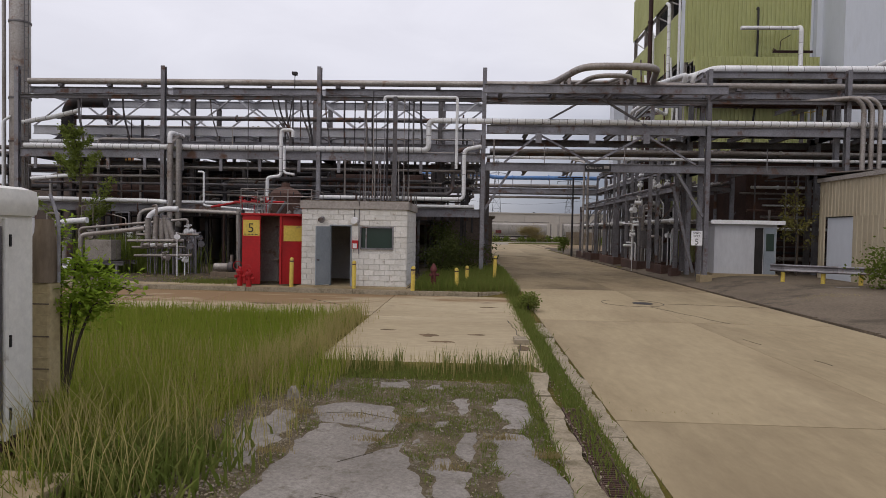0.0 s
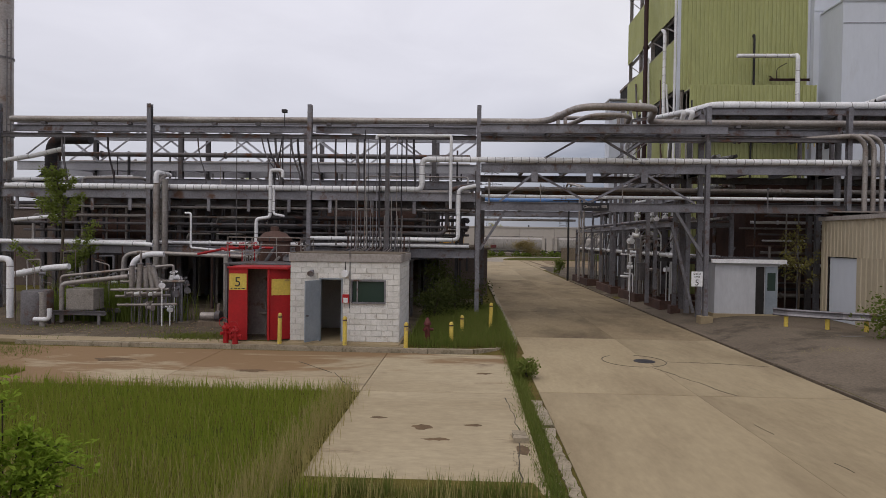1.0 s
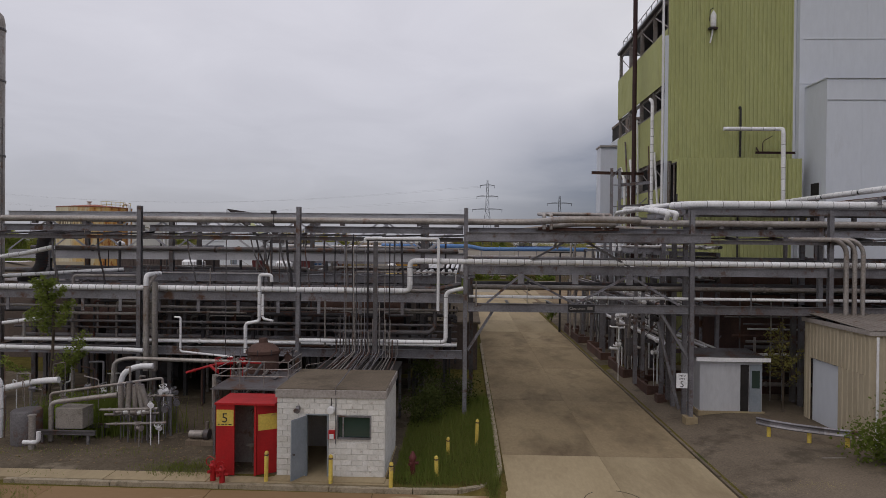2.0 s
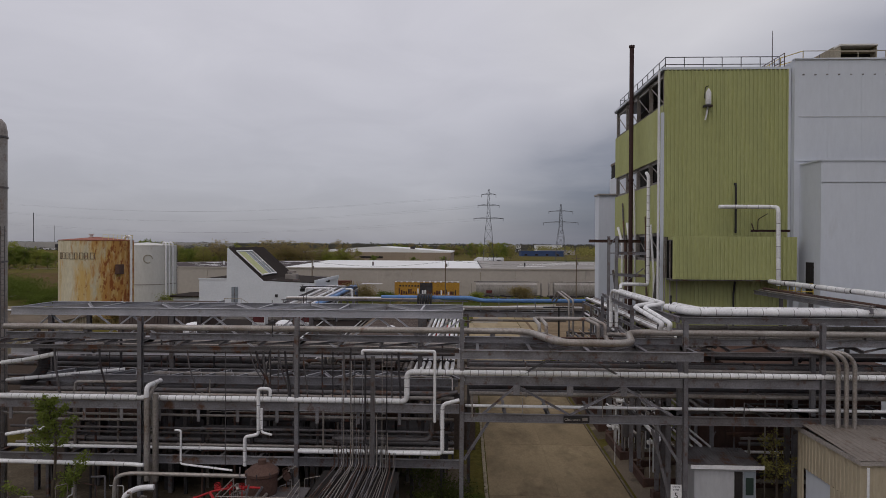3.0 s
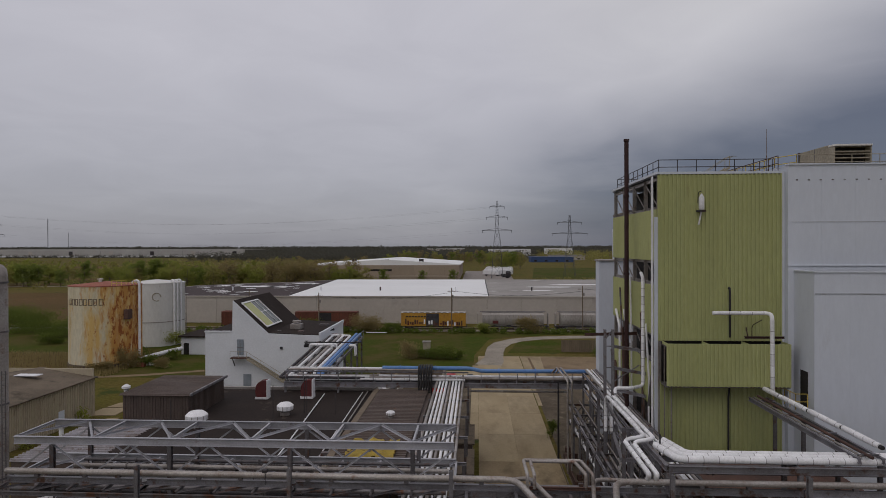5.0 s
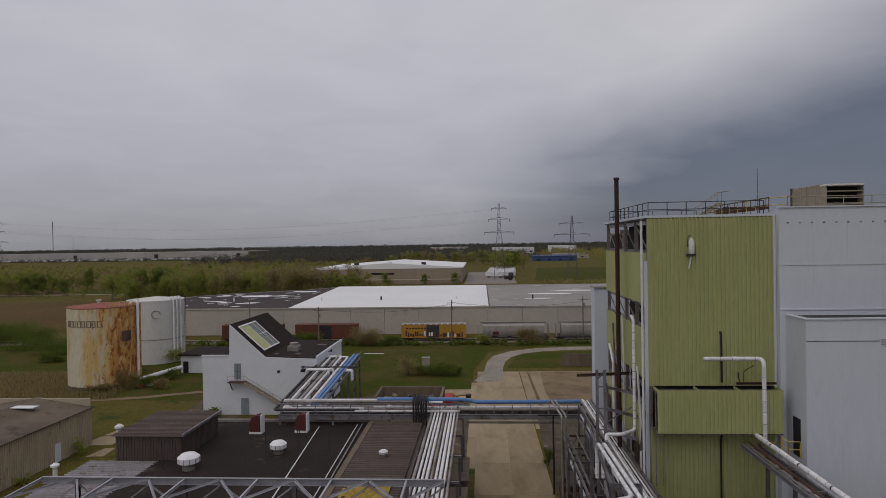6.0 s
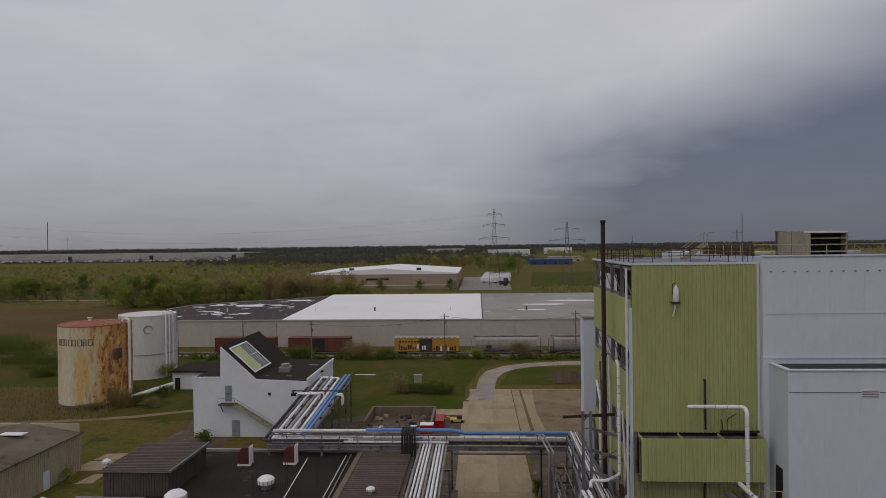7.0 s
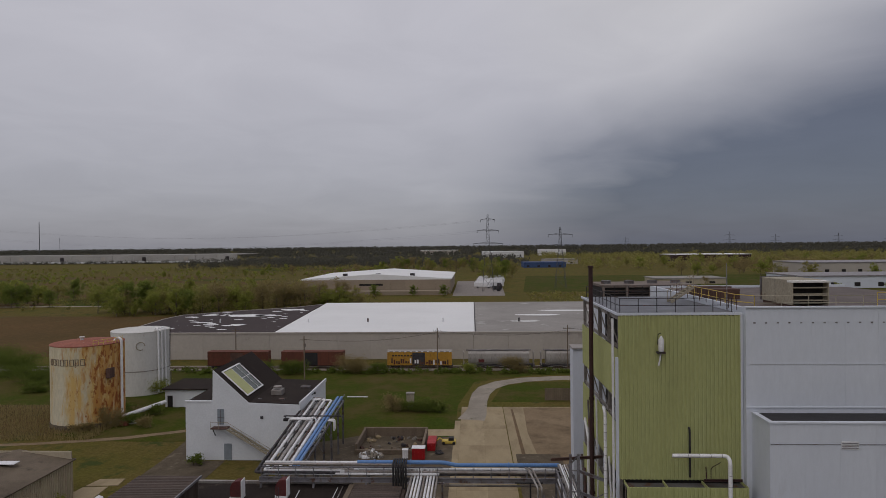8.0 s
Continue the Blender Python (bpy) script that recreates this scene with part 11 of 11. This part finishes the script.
def woods(name, n, x0, x1, y0, y1, low, high, material, label, seed, leaf=2.2, per=26):
    """Far woods: many ragged crowns of leaf tufts on the ground, too far to tell apart."""
    r = np.random.default_rng(seed)
    cx, cy = r.uniform(x0, x1, n), r.uniform(y0, y1, n)
    h = r.uniform(low, high, n)
    m = n * per
    ii = np.repeat(np.arange(n), per)
    p = np.stack([cx[ii] + r.normal(0, 0.28, m) * h[ii], cy[ii] + r.normal(0, 0.28, m) * h[ii], h[ii] * np.clip(r.normal(0.5, 0.25, m), 0.02, 1.0)], 1)
    d = r.normal(0, 1, (m, 3))
    d /= np.linalg.norm(d, axis=1)[:, None]
    s = np.cross(d, r.normal(0, 1, (m, 3)))
    s /= np.linalg.norm(s, axis=1)[:, None]
    k = (leaf * r.uniform(0.6, 1.5, m))[:, None]
    v = np.stack([p, p + d * k * 0.5 + s * k * 0.45, p + d * k, p + d * k * 0.5 - s * k * 0.45], 1).reshape(-1, 3)
    f = (np.arange(m)[:, None] * 4 + np.arange(4)[None]).tolist()
    me = bpy.data.meshes.new(name)
    me.from_pydata(v.tolist(), [], [tuple(q) for q in f])
    me.materials.append(M[material])
    return tagged(new(name, me), label, "woods", kind="stuff")


woods("hedgerow", 420, -900, -125, 470, 960, 1.0, 4.2, "leaf_grey", "scrubby half-bare growth beyond the fields", 41, 0.9, 60)
woods("hedgerow", 420, -860, -125, 440, 900, 1.0, 3.6, "leaf_soft", "soft green scrub scattered over the fields", 52, 0.9, 50)
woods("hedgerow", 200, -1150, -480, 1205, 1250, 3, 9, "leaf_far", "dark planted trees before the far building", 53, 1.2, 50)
woods("hedgerow", 240, -480, -125, 320, 480, 1, 3.5, "leaf_grey", "rough scrub along the far field", 42, 0.6, 40)
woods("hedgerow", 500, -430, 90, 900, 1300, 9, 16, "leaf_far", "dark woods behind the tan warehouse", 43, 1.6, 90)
woods("hedgerow", 650, 150, 1300, 760, 1600, 8, 15, "leaf_grey", "half-bare woods to the east", 44, 1.7, 80)
woods("hedgerow", 320, 330, 900, 620, 900, 8, 14, "leaf_twig", "brown budding woods to the east", 51, 1.4, 90)
# the horizon woods carry their haze in the leaf colour
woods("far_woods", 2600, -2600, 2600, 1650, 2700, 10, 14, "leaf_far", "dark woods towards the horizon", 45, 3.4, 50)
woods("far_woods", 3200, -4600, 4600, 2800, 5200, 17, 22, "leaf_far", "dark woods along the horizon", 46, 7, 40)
woods("scrub", 600, -150, -55, 300, 420, 0.8, 3.0, "leaf_grey", "scrub behind the warehouse", 48, 0.6, 34)
woods("scrub", 260, -100, 60, 159, 163, 0.5, 1.6, "leaf", "weeds along the railway bank", 49, 0.4, 36)
woods("scrub", 300, 40, 130, 300, 420, 0.8, 2.4, "leaf_grey", "scrub east of the warehouse", 50, 0.6, 30)
for x, m in ((-50, "clad"), (-30, "steel_dark"), (-5, "clad"), (20, "steel_dark"), (44, "steel_dark"), (-80, "clad")):
    part("roof_pipe", rod((x, 205, 7.7), (x, 205, 9.0), 0.25, None, 8), m, ware)
part("roof_seam", box((5.35, 180.4, 7.76), (5.65, 274, 7.9)), "steel_dark", ware)
rng = random.Random(151)


def blot(x, y, rx, ry, z):
    """A ragged patch of coating on the roof."""
    pts = []
    for k in range(18):
        a = k / 18 * 6.283
        f = 1 + 0.35 * noise.noise((math.cos(a) * 1.5 + x, math.sin(a) * 1.5 + y, 0))
        pts.append((x + math.cos(a) * rx * f, y + math.sin(a) * ry * f))
    return prism(pts, z, z + 0.012)


for i in range(46):
    x, y = rng.uniform(-100, -60), rng.uniform(184, 250)
    if y < 236 - (x + 100) * -0.2 and x > -101 + 0.1 * (y - 184) and y < 232 + (x + 100) * 0.5:
        k = rng.uniform(0.4, 1.5)
        part("roof_patch", blot(x, y, k * 1.3, k * 0.8, 7.756), "whiteroof", ware)
for x, y, rx, ry in ((-78, 226, 7, 4.5), (-72, 226, 4, 2.5), (-86, 206, 3, 1.2), (-67, 246, 5, 3), (-93, 228, 3, 2), (-98, 222, 2.5, 1.2), (-72, 200, 2.5, 1.2)):
    part("roof_patch", blot(x, y, rx, ry, 7.752), "whiteroof", ware)
for x, y, rx, ry in ((28, 224, 9, 2.0), (40, 238, 10, 2.4), (22, 206, 5, 1.4), (52, 214, 8, 1.6)):
    part("roof_patch", blot(x, y, rx, ry, 7.752), "whiteroof", ware)

# ---- single blocks of the hut's walls ----
def block_wall(p0, along, length, out, holes, z0, z1):
    """Courses of 0.4 m blocks in running bond, cut round the openings."""
    a, o = Vector(along), Vector(out)
    n = round((z1 - z0) / 0.205)
    ch = (z1 - z0) / n
    kinds = {}
    rng = random.Random(7)
    for j in range(n):
        s, first = 0.0, True
        za, zb = z0 + j * ch, z0 + (j + 1) * ch
        while s < length - 0.01:
            w = 0.2 if first and j % 2 else 0.4
            first = False
            e = min(length, s + w)
            spans = [(s, e)]
            for h0, h1, k0, k1 in holes:
                if zb > k0 + 0.03 and za < k1 - 0.03:
                    cut = []
                    for u, v in spans:
                        if v <= h0 or u >= h1:
                            cut.append((u, v))
                        else:
                            if u < h0 - 0.03:
                                cut.append((u, h0))
                            if v > h1 + 0.03:
                                cut.append((h1, v))
                    spans = cut
            for u, v in spans:
                key = round(v - u, 2)
                if key not in kinds:
                    bm = bmesh.new()
                    x1, zz, d, b = key - 0.012, ch - 0.012, 0.03, 0.006
                    back = [bm.verts.new(a * x + Vector((0, 0, z))) for x, z in ((0, 0), (x1, 0), (x1, zz), (0, zz))]
                    mid = [bm.verts.new(a * x + o * (d - b) + Vector((0, 0, z))) for x, z in ((0, 0), (x1, 0), (x1, zz), (0, zz))]
                    front = [bm.verts.new(a * x + o * d + Vector((0, 0, z))) for x, z in ((b, b), (x1 - b, b), (x1 - b, zz - b), (b, zz - b))]
                    for i in range(4):
                        k = (i + 1) % 4
                        bm.faces.new((back[i], back[k], mid[k], mid[i]))
                        bm.faces.new((mid[i], mid[k], front[k], front[i]))
                    bm.faces.new(front)
                    bmesh.ops.recalc_face_normals(bm, faces=bm.faces)
                    me = mesh_of("block", bm)
                    me.materials.append(M["block"])
                    kinds[key] = me
                ob = new("block", kinds[key])
                ob.parent = hut
                ob.location = Vector(p0) + a * (u + 0.006) + o * rng.uniform(-0.004, 0.003) + Vector((0, 0, za + 0.006 - p0[2])) - OFF[hut]
            s = e


block_wall((HX0, HY0 + 0.02, HZ0), (1, 0, 0), HX1 - HX0, (0, -1, 0), [(DX0 - 0.03 - HX0, DX1 + 0.03 - HX0, 0, DZ + 0.04), (VX0 - 0.05 - HX0, VX1 + 0.05 - HX0, VZ0 - 0.05, VZ1 + 0.05)], HZ0, HZ1)
block_wall((HX1 - 0.02, HY0, HZ0), (0, 1, 0), HY1 - HY0, (1, 0, 0), [], HZ0, HZ1)
block_wall((HX0 + 0.02, HY1, HZ0), (0, -1, 0), HY1 - HY0, (-1, 0, 0), [], HZ0, HZ1)
